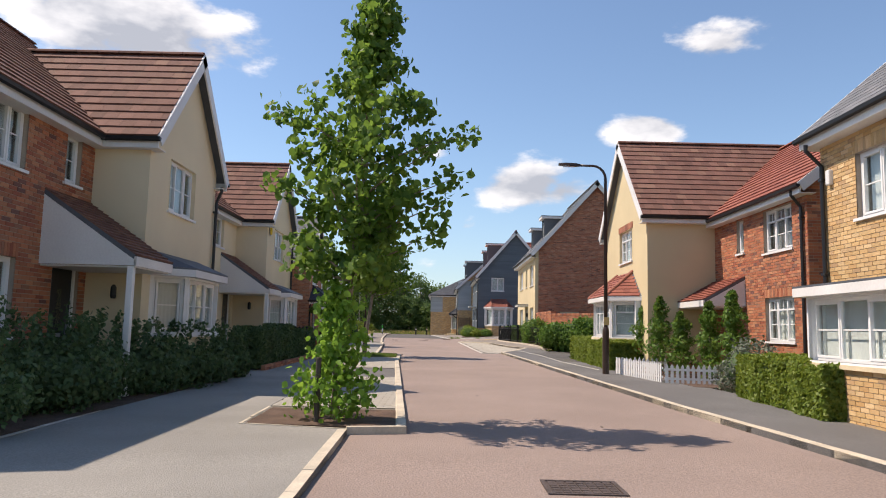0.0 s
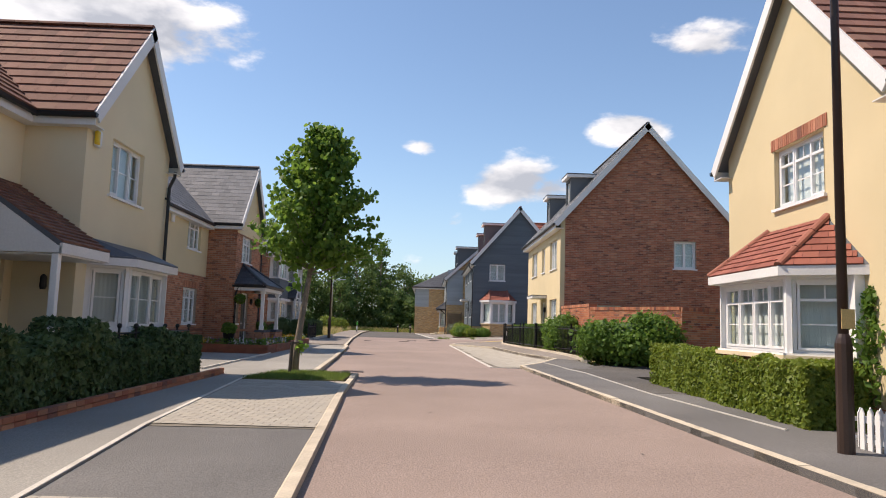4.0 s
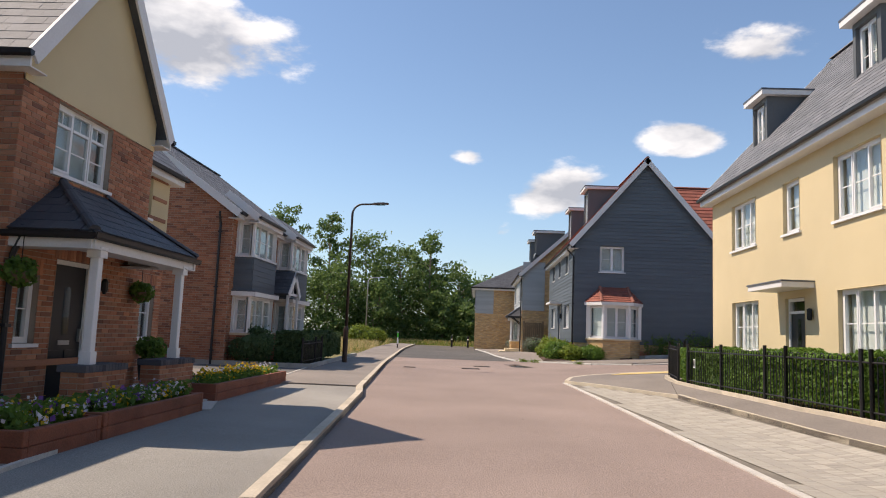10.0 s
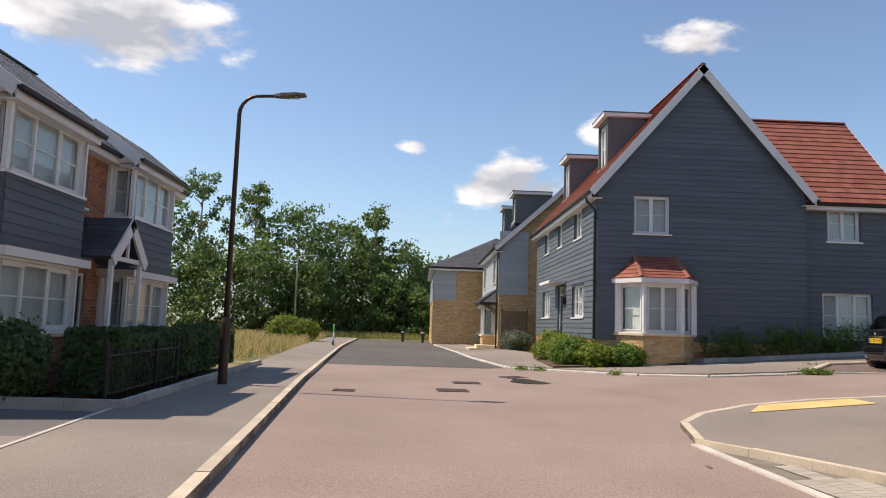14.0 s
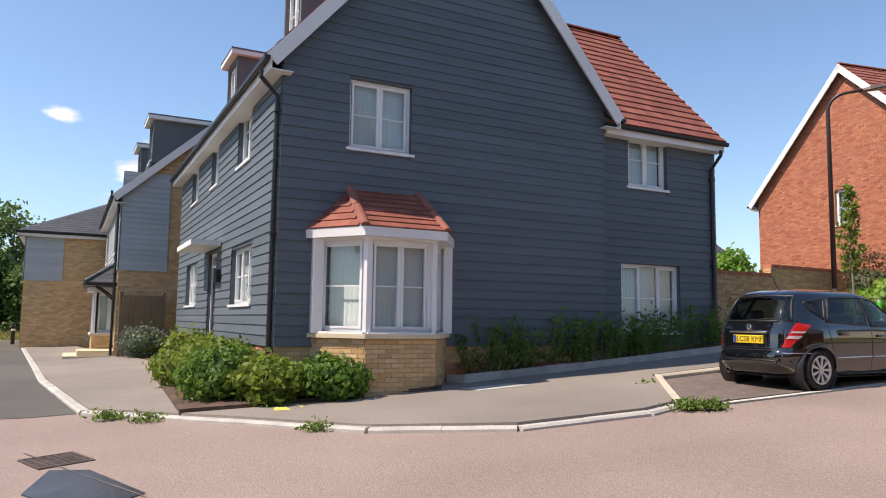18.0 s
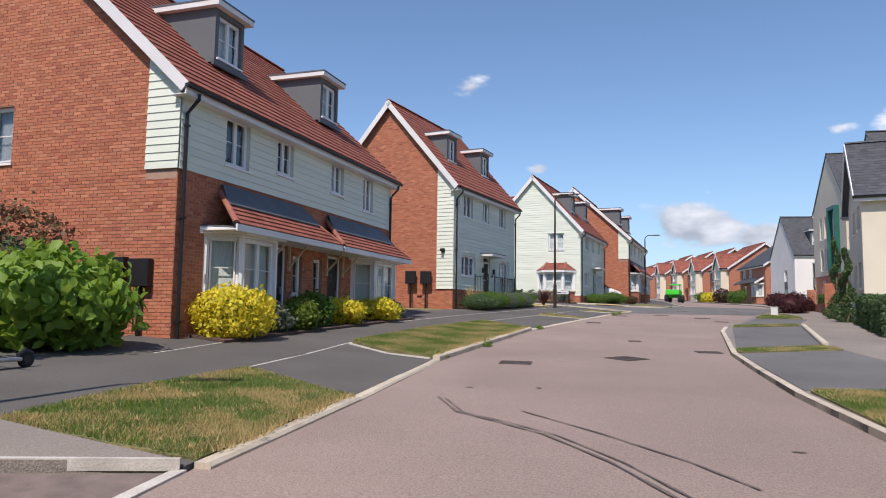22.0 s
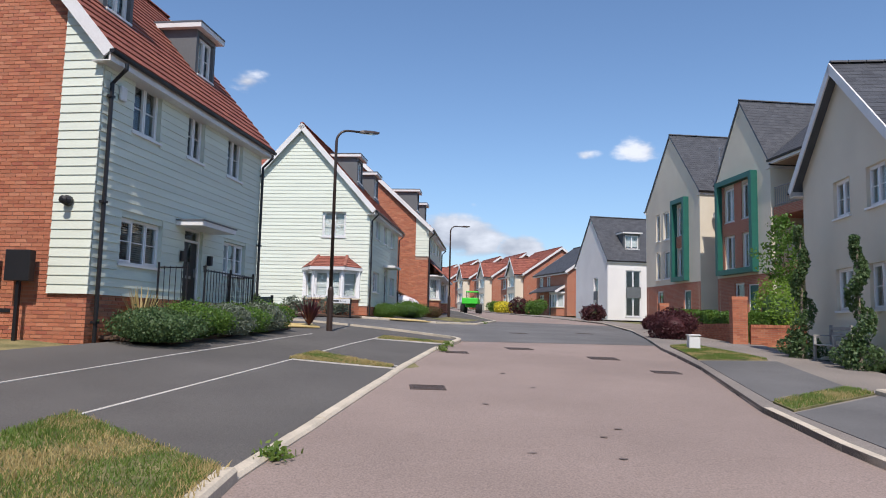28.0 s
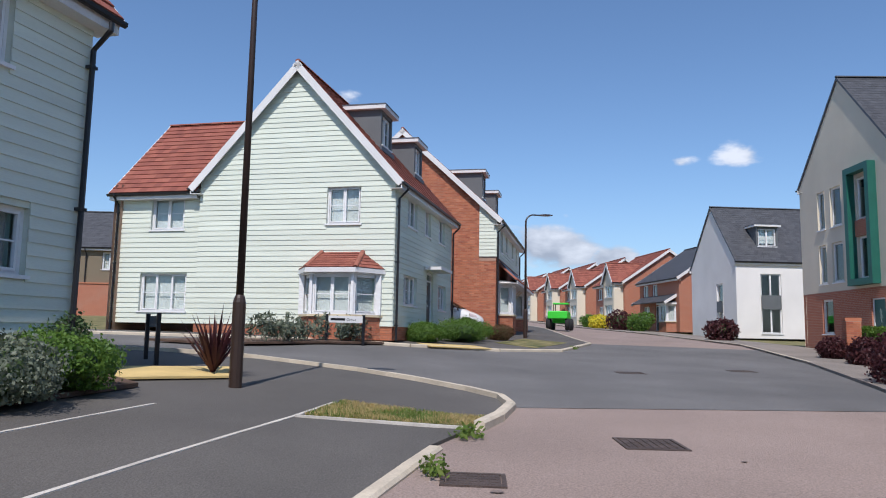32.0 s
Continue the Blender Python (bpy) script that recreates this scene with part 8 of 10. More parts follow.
# ---- parked car ----
def car(x, y, z, rz, paint, plate, label):
    """Small tall five-door car: a shell of level slices with open windows and wheel arches, and its parts. Nose to +x."""
    root = thing("car", label, "car", pose(x, y, z, 0, 0, rz))
    S, MID = 0.875, -0.2
    REAR = ((0.20, -1.70), (0.25, -1.84), (0.36, -1.905), (0.50, -1.915), (0.57, -1.905), (0.61, -1.865), (0.72, -1.85), (0.86, -1.845), (0.96, -1.825), (1.04, -1.795), (1.15, -1.745), (1.30, -1.665), (1.42, -1.585), (1.49, -1.51), (1.535, -1.42), (1.565, -1.28), (1.585, -1.08), (1.6, -0.75))
    NOSE = ((0.20, 1.78), (0.26, 1.93), (0.36, 1.99), (0.50, 2.0), (0.62, 1.96), (0.72, 1.88), (0.82, 1.74), (0.92, 1.50), (0.98, 1.33), (1.04, 1.17), (1.15, 0.99), (1.30, 0.74), (1.42, 0.51), (1.49, 0.32), (1.535, 0.12), (1.565, -0.08), (1.585, -0.3), (1.6, -0.6))
    HALF = ((0.20, 0.74), (0.26, 0.80), (0.36, 0.84), (0.50, 0.862), (0.60, 0.868), (0.72, 0.876), (0.84, 0.874), (0.94, 0.862), (1.0, 0.845), (1.15, 0.802), (1.30, 0.752), (1.42, 0.702), (1.49, 0.66), (1.535, 0.59), (1.565, 0.49), (1.585, 0.35), (1.6, 0.12))
    NR, NF = 4.6, 3.0

    def rim(zz, n=132):
        """The outline of the shell at a height, from the middle of the tail round one side to the nose, even steps."""
        xr, xf, w = line(REAR, zz), line(NOSE, zz), line(HALF, zz)
        pts = []
        for i in range(241):
            t = math.pi * i / 240
            c, q = -math.cos(t), math.sin(t)
            k = NR if c < 0 else NF
            e = (MID - xr) if c < 0 else (xf - MID)
            pts.append((MID + math.copysign(abs(c) ** (2 / k), c) * e, w * abs(q) ** (2 / k)))
        d = np.concatenate([[0], np.cumsum(np.hypot(*np.diff(np.array(pts), axis=0).T))])
        u = np.linspace(0, d[-1], n)
        return np.interp(u, d, [a[0] for a in pts]), np.interp(u, d, [a[1] for a in pts]), d, pts

    def side(px, zz, out=0.0):
        xr, xf, w = line(REAR, zz), line(NOSE, zz), line(HALF, zz)
        k, e = (NR, MID - xr) if px < MID else (NF, xf - MID)
        return Vector((px, w * max(0.0, 1 - min(1.0, abs(px - MID) / e) ** k) ** (1 / k) + out, zz)) * S

    def tail(py, zz, out=0.0):
        xr, w = line(REAR, zz), line(HALF, zz)
        return Vector((MID - (MID - xr) * max(0.0, 1 - min(1.0, abs(py) / w) ** NR) ** (1 / NR) - out, py, zz + out * 0.3)) * S

    def face(py, zz, out=0.0):
        xf, w = line(NOSE, zz), line(HALF, zz)
        return Vector((MID + (xf - MID) * max(0.0, 1 - min(1.0, abs(py) / w) ** NF) ** (1 / NF) + out, py, zz + out)) * S

    def round_(d, zz, out=0.0):
        """A point a way d along the outline from the middle of the tail."""
        _, _, ds, pts = rim(zz, 2)
        q = [np.interp(d + e, ds, [a[i] for a in pts]) for e in (-0.01, 0.01) for i in (0, 1)]
        t = Vector((q[2] - q[0], q[3] - q[1], 0)).normalized()
        return (Vector(((q[0] + q[2]) / 2, (q[1] + q[3]) / 2, zz)) + Vector((-t.y, t.x, 0)) * out) * S

    def inside(px, zz, quad):
        for (ax, az), (bx, bz) in zip(quad, quad[1:] + quad[:1]):
            if (bx - ax) * (zz - az) - (bz - az) * (px - ax) < 0:
                return False
        return True

    DOORS = {"rear_side_window": [(-1.06, 1.06), (-0.14, 1.005), (-0.12, 1.455), (-0.88, 1.44)], "front_side_window": [(-0.05, 1.0), (0.95, 0.985), (0.42, 1.40), (-0.04, 1.455)], "quarter_window": [(-1.33, 1.25), (-1.12, 1.1), (-0.98, 1.42), (-1.38, 1.36)]}
    TAIL = [(-0.66, 1.055), (0.66, 1.055), (0.53, 1.46), (-0.53, 1.46)]
    FACE = [(-0.7, 1.07), (0.7, 1.07), (0.52, 1.47), (-0.52, 1.47)]
    AXLES = (-1.27, 1.3)
    flip = Vector((1, -1, 1))
    zs = [0.20, 0.225, 0.25] + [0.28 + 0.03 * i for i in range(40)] + [1.475, 1.49, 1.51, 1.535, 1.55, 1.565, 1.575, 1.585, 1.593, 1.6]
    g, n = Geo(), 132
    for zz in zs:
        xs, ys, _, _ = rim(zz, n)
        g.v += [(a * S, b * S, zz * S) for a, b in zip(xs, ys)] + [(a * S, -b * S, zz * S) for a, b in zip(xs[-2:0:-1], ys[-2:0:-1])]
    m = 2 * n - 2
    for i in range(len(zs) - 1):
        for k in range(m):
            ids = (i * m + k, i * m + (k + 1) % m, (i + 1) * m + (k + 1) % m, (i + 1) * m + k)
            cx, cy, cz = (sum(g.v[j][c] for j in ids) / 4 / S for c in range(3))
            if any(math.hypot(cx - ax, cz - 0.31) < 0.365 and abs(cy) > 0.5 for ax in AXLES):
                continue
            if abs(cy) > 0.55 and any(inside(cx, cz, q) for q in DOORS.values()):
                continue
            if (cx < -1.3 and inside(cy, cz, TAIL)) or (cx > 0.2 and inside(cy, cz, FACE)):
                continue
            g.f.append(ids[::-1])
    g.f.append(tuple(range((len(zs) - 1) * m, len(zs) * m)))
    part("body", g, paint, root, soft=True)

    def patch(name, fn, quad, mat, s=1, out=0.006, nu=9, nv=6, parent=None):
        """A piece laid over the shell between four corners."""
        gg = Geo()
        (ax, az), (bx, bz), (cx, cz), (dx, dz) = quad
        for j in range(nv + 1):
            v = j / nv
            for i in range(nu + 1):
                u = i / nu
                px = (ax + (bx - ax) * u) * (1 - v) + (dx + (cx - dx) * u) * v
                zz = (az + (bz - az) * u) * (1 - v) + (dz + (cz - dz) * u) * v
                q = fn(px, zz, out)
                gg.v.append(tuple(q * flip if s < 0 else q))
        w = nu + 1
        gg.f = [(j * w + i, j * w + i + 1, (j + 1) * w + i + 1, (j + 1) * w + i) for j in range(nv) for i in range(nu)]
        return part(name, gg, mat, parent or root, soft=True)

    def band(name, fn, pts, r, mat, s=1, out=0.004):
        """A thin line that follows the shell."""
        path = []
        for (ax, az), (bx, bz) in zip(pts, pts[1:]):
            path += [fn(ax + (bx - ax) * i / 6, az + (bz - az) * i / 6, out) for i in range(6)]
        path.append(fn(*pts[-1], out))
        return part(name, Geo().tube([q * flip if s < 0 else q for q in path], r, 5), mat, root, soft=True)

    def wider(quad, k):
        cx, cz = sum(q[0] for q in quad) / 4, sum(q[1] for q in quad) / 4
        return [(a + math.copysign(k, a - cx), b + math.copysign(k, b - cz)) for a, b in quad]

    for s in (1, -1):
        for nm, q in DOORS.items():
            patch(nm, side, wider(q, 0.015), "car_glass", s, 0.003).visible_shadow = False
            band("window_trim", side, q + q[:1], 0.014, "black_plastic", s, 0.004)
        band("rub_strip", side, [(-0.92, 0.50), (-0.06, 0.515)], 0.011, "chrome", s, 0.012)
        band("rub_strip", side, [(-0.03, 0.516), (0.92, 0.53)], 0.011, "chrome", s, 0.012)
        for pts in ([(-0.99, 0.62), (-1.1, 1.05), (-0.9, 1.44)], [(-0.075, 0.27), (-0.075, 1.0), (-0.08, 1.46)], [(0.9, 0.3), (0.98, 0.7), (0.96, 0.97)]):
            band("door_seam", side, pts, 0.005, "black_plastic", s, 0.0)
        band("sill_strip", side, [(-0.9, 0.25), (0.92, 0.25)], 0.02, "black_plastic", s, 0.0)
        for hx, hz in ((-0.84, 0.865), (0.06, 0.845)):
            c = side(hx, hz, 0.012)
            part("door_handle", Geo().cbox((c.x, c.x + 0.17), tuple(sorted((s * (c.y - 0.012), s * (c.y + 0.028)))), (c.z - 0.016, c.z + 0.016), 0.01), paint, root, soft=True)
        c = side(0.78, 1.02, 0.08)
        mirror = part("wing_mirror", Geo().cbox((c.x - 0.06, c.x + 0.08), tuple(sorted((s * (c.y - 0.06), s * (c.y + 0.12)))), (c.z - 0.06, c.z + 0.075), 0.045), paint, root, soft=True)
        part("mirror_glass", Geo().box((c.x - 0.068, c.x - 0.061), tuple(sorted((s * (c.y - 0.03), s * (c.y + 0.09)))), (c.z - 0.035, c.z + 0.05)), "chrome", mirror)
        lamp = patch("rear_lamp", round_, [(0.59, 0.655), (0.70, 0.645), (1.02, 1.0), (0.76, 1.035)], "lamp_red", s, 0.014, 10, 9)
        patch("reverse_lens", round_, [(0.655, 0.785), (0.83, 0.785), (0.885, 0.83), (0.685, 0.83)], "lamp_clear", s, 0.022, 6, 3, lamp)
        patch("indicator_lens", round_, [(0.71, 0.875), (0.91, 0.875), (0.94, 0.9), (0.725, 0.9)], "lamp_clear", s, 0.021, 6, 3, lamp)
        patch("head_lamp", side, [(1.42, 0.72), (1.78, 0.66), (1.7, 0.78), (1.4, 0.88)], "lamp_clear", s, 0.01)
        band("bumper_trim", round_, [(0.60, 0.565), (1.05, 0.565), (1.2, 0.57)], 0.009, "chrome", s, 0.002)
    patch("rear_window", tail, wider(TAIL, 0.02), "car_glass", 1, 0.003, 14, 8).visible_shadow = False
    band("window_trim", tail, TAIL + TAIL[:1], 0.016, "black_plastic", 1, 0.004)
    patch("windscreen", face, wider(FACE, 0.02), "car_glass", 1, 0.003, 14, 8).visible_shadow = False
    band("window_trim", face, FACE + FACE[:1], 0.016, "black_plastic", 1, 0.004)
    band("tailgate_seam", tail, [(-0.6, 0.98), (-0.58, 0.635), (0.58, 0.635), (0.6, 0.98)], 0.006, "black_plastic", 1, 0.0)
    band("bumper_seam", tail, [(-0.72, 0.6), (0.72, 0.6)], 0.008, "black_plastic", 1, 0.0)
    band("bumper_strip", tail, [(-0.7, 0.44), (0.7, 0.44)], 0.012, "black_plastic", 1, 0.004)
    for py in (-0.5, -0.18, 0.18, 0.5):
        part("parking_sensor", Geo().lathe([(0.014, 0), (0.014, 0.006), (0.004, 0.008)], tail(py, 0.5, 0.0), -X, 10), "black_plastic", root)
    part("chrome_bar", Geo().cbox((-1.885 * S, -1.835 * S), (-0.37 * S, 0.37 * S), (0.865 * S, 0.905 * S), 0.012), "chrome", root, soft=True)
    part("badge", Geo().lathe([(0.046, 0), (0.046, 0.012), (0.036, 0.014), (0.034, 0.006), (0.01, 0.006)], Vector((-1.838 * S, 0, 0.965 * S)), -X, 18), "chrome", root)
    for k, w in enumerate((0.03, 0.02, 0.03, 0.03)):
        part("badge_bar", Geo().box((-1.842 * S, -1.825 * S), ((0.55 - k * 0.045) * S - w / 2, (0.55 - k * 0.045) * S + w / 2), (0.935 * S, 0.97 * S)), "chrome", root)
    part("wiper", Geo().tube([tail(0.02, 1.06, 0.02), tail(-0.3, 1.085, 0.02), tail(-0.5, 1.075, 0.02)], 0.009, 6), "black_plastic", root)
    np_ = part("number_plate", Geo().cbox((-1.875 * S, -1.84 * S), (-0.26, 0.26), (0.70 * S, 0.83 * S), 0.006), "plate_yellow", root)
    part("plate_band", Geo().box((-1.8775 * S, -1.8752 * S), (0.205, 0.25), (0.708 * S, 0.822 * S)), "plate_blue", np_)
    if plate:
        cu = bpy.data.curves.new("plate_text", "FONT")
        cu.body, cu.size, cu.extrude, cu.align_x = plate, 0.105, 0.001, "CENTER"
        cu.materials.append(MATS["black_plastic"])
        tx = new("plate_letters", cu)
        tx.parent = np_
        tx.matrix_basis = pose(-1.877 * S, -0.03, 0.728 * S, 90, 0, -90)
    part("aerial", Geo().lathe([(0.03, 0), (0.022, 0.02), (0.006, 0.03)], Vector((-1.15, 0, 1.575)) * S, Z, 8).tube([Vector((-1.15, 0, 1.59)) * S, Vector((-1.27, 0, 1.8)) * S], 0.006, 5), "black_plastic", root)
    # seats and dashboard behind the glass
    for sy in (-0.36, 0.36):
        seat = part("front_seat", Geo().cbox((-0.25 * S, -0.05 * S), ((sy - 0.24) * S, (sy + 0.24) * S), (0.5 * S, 1.16 * S), 0.05), "black_plastic", root, soft=True)
        part("headrest", Geo().cbox((-0.28 * S, -0.16 * S), ((sy - 0.14) * S, (sy + 0.14) * S), (1.19 * S, 1.38 * S), 0.04), "black_plastic", seat, soft=True)
    bench_ = part("rear_seat", Geo().cbox((-1.3 * S, -1.1 * S), (-0.62 * S, 0.62 * S), (0.4 * S, 1.05 * S), 0.05), "black_plastic", root, soft=True)
    for sy in (-0.38, 0.38):
        part("headrest", Geo().cbox((-1.3 * S, -1.2 * S), ((sy - 0.14) * S, (sy + 0.14) * S), (1.07 * S, 1.24 * S), 0.04), "black_plastic", bench_, soft=True)
    part("dashboard", Geo().cbox((0.55 * S, 1.1 * S), (-0.66 * S, 0.66 * S), (0.6 * S, 0.96 * S), 0.06), "black_plastic", root, soft=True)
    part("steering_wheel", Geo().tube([Vector((0.42 + 0.08 * math.sin(a), -0.36 + 0.19 * math.cos(a), 0.93 + 0.17 * math.sin(a))) * S for a in (math.pi * k / 9 for k in range(19))], 0.014, 6), "black_plastic", root, soft=True)
    part("cabin_floor", Geo().box((-1.6 * S, 1.5 * S), (-0.66 * S, 0.66 * S), (0.36 * S, 0.42 * S)), "black_plastic", root)
    for wx in AXLES:
        for s in (1, -1):
            c = Vector((wx * S, s * 0.72 * S, 0.31 * S))
            ax = Vector((0, s, 0))
            lip = [side(wx + 0.368 * math.cos(a), 0.31 + 0.368 * math.sin(a), 0.002) for a in (math.radians(-14 + k * 208 / 24) for k in range(25)) if 0.31 + 0.368 * math.sin(a) > 0.21]
            part("arch_lip", Geo().tube([q * flip if s < 0 else q for q in lip], 0.017, 6), paint, root, soft=True)
            part("wheel_arch", Geo().lathe([(0.385 * S, -0.16), (0.385 * S, 0.1), (0.375 * S, 0.1), (0.375 * S, -0.15), (0.05, -0.15)], c, ax, 36), "black_plastic", root, soft=True)
            ty = part("wheel", Geo().lathe([(0.2 * S, -0.08), (0.295 * S, -0.085), (0.31 * S, -0.05), (0.31 * S, 0.085), (0.297 * S, 0.112), (0.225 * S, 0.118), (0.212 * S, 0.1)], c, ax, 44), "tyre", root, soft=True)
            gr = Geo().lathe([(0.212 * S, 0.09), (0.222 * S, 0.119), (0.2 * S, 0.119), (0.185 * S, 0.09)], c, ax, 32)
            gr.lathe([(0.06 * S, 0.085), (0.055 * S, 0.118), (0.02 * S, 0.122)], c, ax, 14)
            for k in range(9):
                a = 2 * math.pi * k / 9
                r1 = Vector((math.cos(a), 0, math.sin(a)))
                t1 = r1.cross(ax)
                gr.add([c + r1 * rr * S + t1 * w * S + ax * dd for rr, w, dd in ((0.05, -0.016, 0.095), (0.05, 0.016, 0.095), (0.205, 0.03, 0.1), (0.205, -0.03, 0.1), (0.05, -0.012, 0.115), (0.05, 0.012, 0.115), (0.2, 0.024, 0.118), (0.2, -0.024, 0.118))], [(0, 1, 2, 3), (4, 7, 6, 5), (0, 4, 5, 1), (1, 5, 6, 2), (2, 6, 7, 3), (3, 7, 4, 0)])
            part("rim", gr, "alloy", ty)
            part("brake_disc", Geo().lathe([(0.19 * S, 0.04), (0.19 * S, 0.07)], c, ax, 24), "black_plastic", ty)
    part("exhaust", Geo().lathe([(0.03, 0), (0.034, 0.1), (0.028, 0.1), (0.02, 0.02)], Vector((-1.75, 0.45, 0.24)) * S, -X, 12), "chrome", root)
    part("underside", Geo().box((-1.6 * S, 1.6 * S), (-0.56 * S, 0.56 * S), (0.17 * S, 0.24 * S)), "black_plastic", root)
    return root


material("car_black", (0.004, 0.0045, 0.006), 0.05, 0.05, 2, 200, 0.0, spec=0.9)
MATS["car_black"].node_tree.nodes["Principled BSDF"].inputs["Coat Weight"].default_value = 1.0
material("plate_blue", (0.02, 0.06, 0.3), 0.4, 0.05)
material("car_white", (0.7, 0.7, 0.7), 0.2, 0.03, 2, 200, 0.0, spec=0.6)
glass_material("car_glass", (0.5, 0.58, 0.56), 0.8, 0.07)
material("van_glass", (0.02, 0.024, 0.026), 0.03, 0.05, 2, 200, 0.0, spec=1.0)
material("lamp_red", (0.45, 0.012, 0.015), 0.15, 0.1, 5, 90, 0.02, spec=0.7)
material("lamp_clear", (0.5, 0.42, 0.42), 0.15, 0.1, 5, 90, 0.02, spec=0.7)
material("chrome", (0.75, 0.75, 0.76), 0.15, 0.02, 2, 50, 0.0, metal=1.0)
material("alloy", (0.55, 0.55, 0.56), 0.35, 0.05, 5, 90, 0.02, metal=0.8)
material("tyre", (0.022, 0.022, 0.023), 0.9, 0.15, 5, 60, 0.2)
car(10.6, 56.15, 0.80, -2.5, "car_black", "LC08 KMF", "parked black compact five-door car with a yellow rear plate")
car(-12.45, 47.2, ground_z(-12.45, 47.2) + 0.086, 180, "car_red", "", "dark red car parked nose-in on the driveway")
car(65.7, 48.9, ground_z(65.7, 48.9) + 0.09, -104, "car_white", "", "white car parked on a drive between two houses")

# ---- trees ----
def limb(g, a, b, r0, r1, bend, seed, seg=6):
    r = random.Random(seed)
    a, b = Vector(a), Vector(b)
    side = (b - a).orthogonal().normalized() * bend * (b - a).length
    pts = []
    for i in range(5):
        t = i / 4
        pts.append(a + (b - a) * t + side * math.sin(math.pi * t) * (r.random() - 0.3))
    g.tube(pts, [r0 + (r1 - r0) * i / 4 for i in range(5)], seg)
    return pts


def street_tree(name, label, x, y, height, profile, leaf, count, mat, seed, lean=(0, 0), skirt=0, lift=0.06, trunk_r=0.055, groups=46, clear=1.6, extra=(), tight=0.10):
    """Young tree: tapered trunk, limbs, and clumps of broad leaves along them with gaps between. profile: (height, reach) of the crown; extra: tips of longer limbs."""
    r = random.Random(seed)
    nr = np.random.default_rng(seed)
    root = thing(name, label, "tree", pose(x, y, ground_z(x, y) + lift))
    trunk = Geo()
    top = Vector((lean[0], lean[1], height - 0.2))
    spine = [Vector((0, 0, -0.1)) * (1 - t) + top * t + Vector((math.sin(t * 5 + seed) * 0.05, math.cos(t * 4 + seed) * 0.05, 0)) * (1 if 0 < t < 1 else 0) for t in (i / 8 for i in range(9))]
    trunk.tube(spine, [trunk_r * (1 - 0.85 * i / 8) + 0.006 for i in range(9)], 9)
    part("trunk", trunk, "bark", root, soft=True)
    C = []
    br = Geo()
    lo = profile[0][0]
    tips = []
    for i in range(groups):
        t = ((i + r.random()) / groups) ** 0.92
        h = lo + (height - lo) * t
        ang = i * 2.399 + r.random() * 0.8
        reach = line(profile, h) * (0.55 + 0.6 * r.random())
        k = h / height
        tips.append((Vector((lean[0] * k, lean[1] * k, max(clear, h - reach * 0.6))), Vector((lean[0] * k + math.cos(ang) * reach, lean[1] * k + math.sin(ang) * reach, h)), reach, t))
    for ex, ey, ez in extra:
        tips.append((Vector((lean[0] * 0.4, lean[1] * 0.4, ez - 0.5)), Vector((ex, ey, ez)), 0.9, 0.3))
    for i, (base, tip, reach, t) in enumerate(tips):
        limb(br, base, tip, 0.018 * (1.3 - t), 0.004, 0.08, seed + i, 5)
        for s in (0.34, 0.58, 0.82, 1.04):
            c = base.lerp(tip, s)
            m = int(count / groups / 4 * (0.45 + 1.1 * r.random()))
            sp = tight + 0.05 * reach
            off = nr.normal(size=(m, 3))
            off /= np.linalg.norm(off, axis=1)[:, None] + 1e-9
            off *= (nr.random(m) ** 0.5)[:, None] * 1.75
            C.append(np.array(c) + off * np.array([sp, sp, sp * 0.8]))
    if skirt:
        K = []
        for i in range(38):
            hh = 0.1 + 1.5 * ((i + r.random()) / 38)
            a = i * 2.399
            rr = (0.08 + 0.26 * r.random()) * (1.75 if hh < 0.6 else 1.0 if hh < 1.1 else 0.7)
            c = np.array([math.cos(a) * rr, math.sin(a) * rr, hh])
            limb(br, (0, 0, max(0.02, hh - 0.3)), c, 0.008, 0.003, 0.1, i, 4)
            K.append(c + nr.normal(size=(skirt // 38, 3)) * np.array([0.09, 0.09, 0.1]))
        K = np.concatenate(K)
        K[:, 2] = np.maximum(K[:, 2], 0.03)
        leaves("sucker_foliage", K, leaf * 0.8, "leaf_lime", root, label="lime-green sucker leaves round the trunk", droop=0.6, long=1.2, broad=True)
    part("branch", br, "bark", root)
    P = np.concatenate(C)
    P[:, 2] = np.maximum(P[:, 2], 0.03)
    leaves("crown", P, leaf, mat, root, droop=0.6, long=1.15, broad=True)
    return root


tree_a = street_tree("street_tree", "young street tree with leafy lime-green suckers in a soil pit", -1.33, 9.25, 5.75, ((1.75, 0.3), (1.95, 0.62), (2.4, 0.85), (3.0, 1.0), (3.7, 1.0), (4.15, 0.62), (4.7, 0.46), (5.2, 0.36), (5.7, 0.1), (9, 0.1)), 0.084, 5600, "leaf_tree", 5, (0.4, 0.05), 1900, 0.05, 0.052, 48, 1.75, [(1.5, 0.1, 3.7), (1.4, -0.2, 3.05), (-0.95, 0.0, 4.0), (-0.8, 0.1, 3.0), (1.2, 0.2, 2.4), (1.35, -0.1, 2.75), (0.5, 1.1, 3.2), (0.4, -0.9, 3.4)])
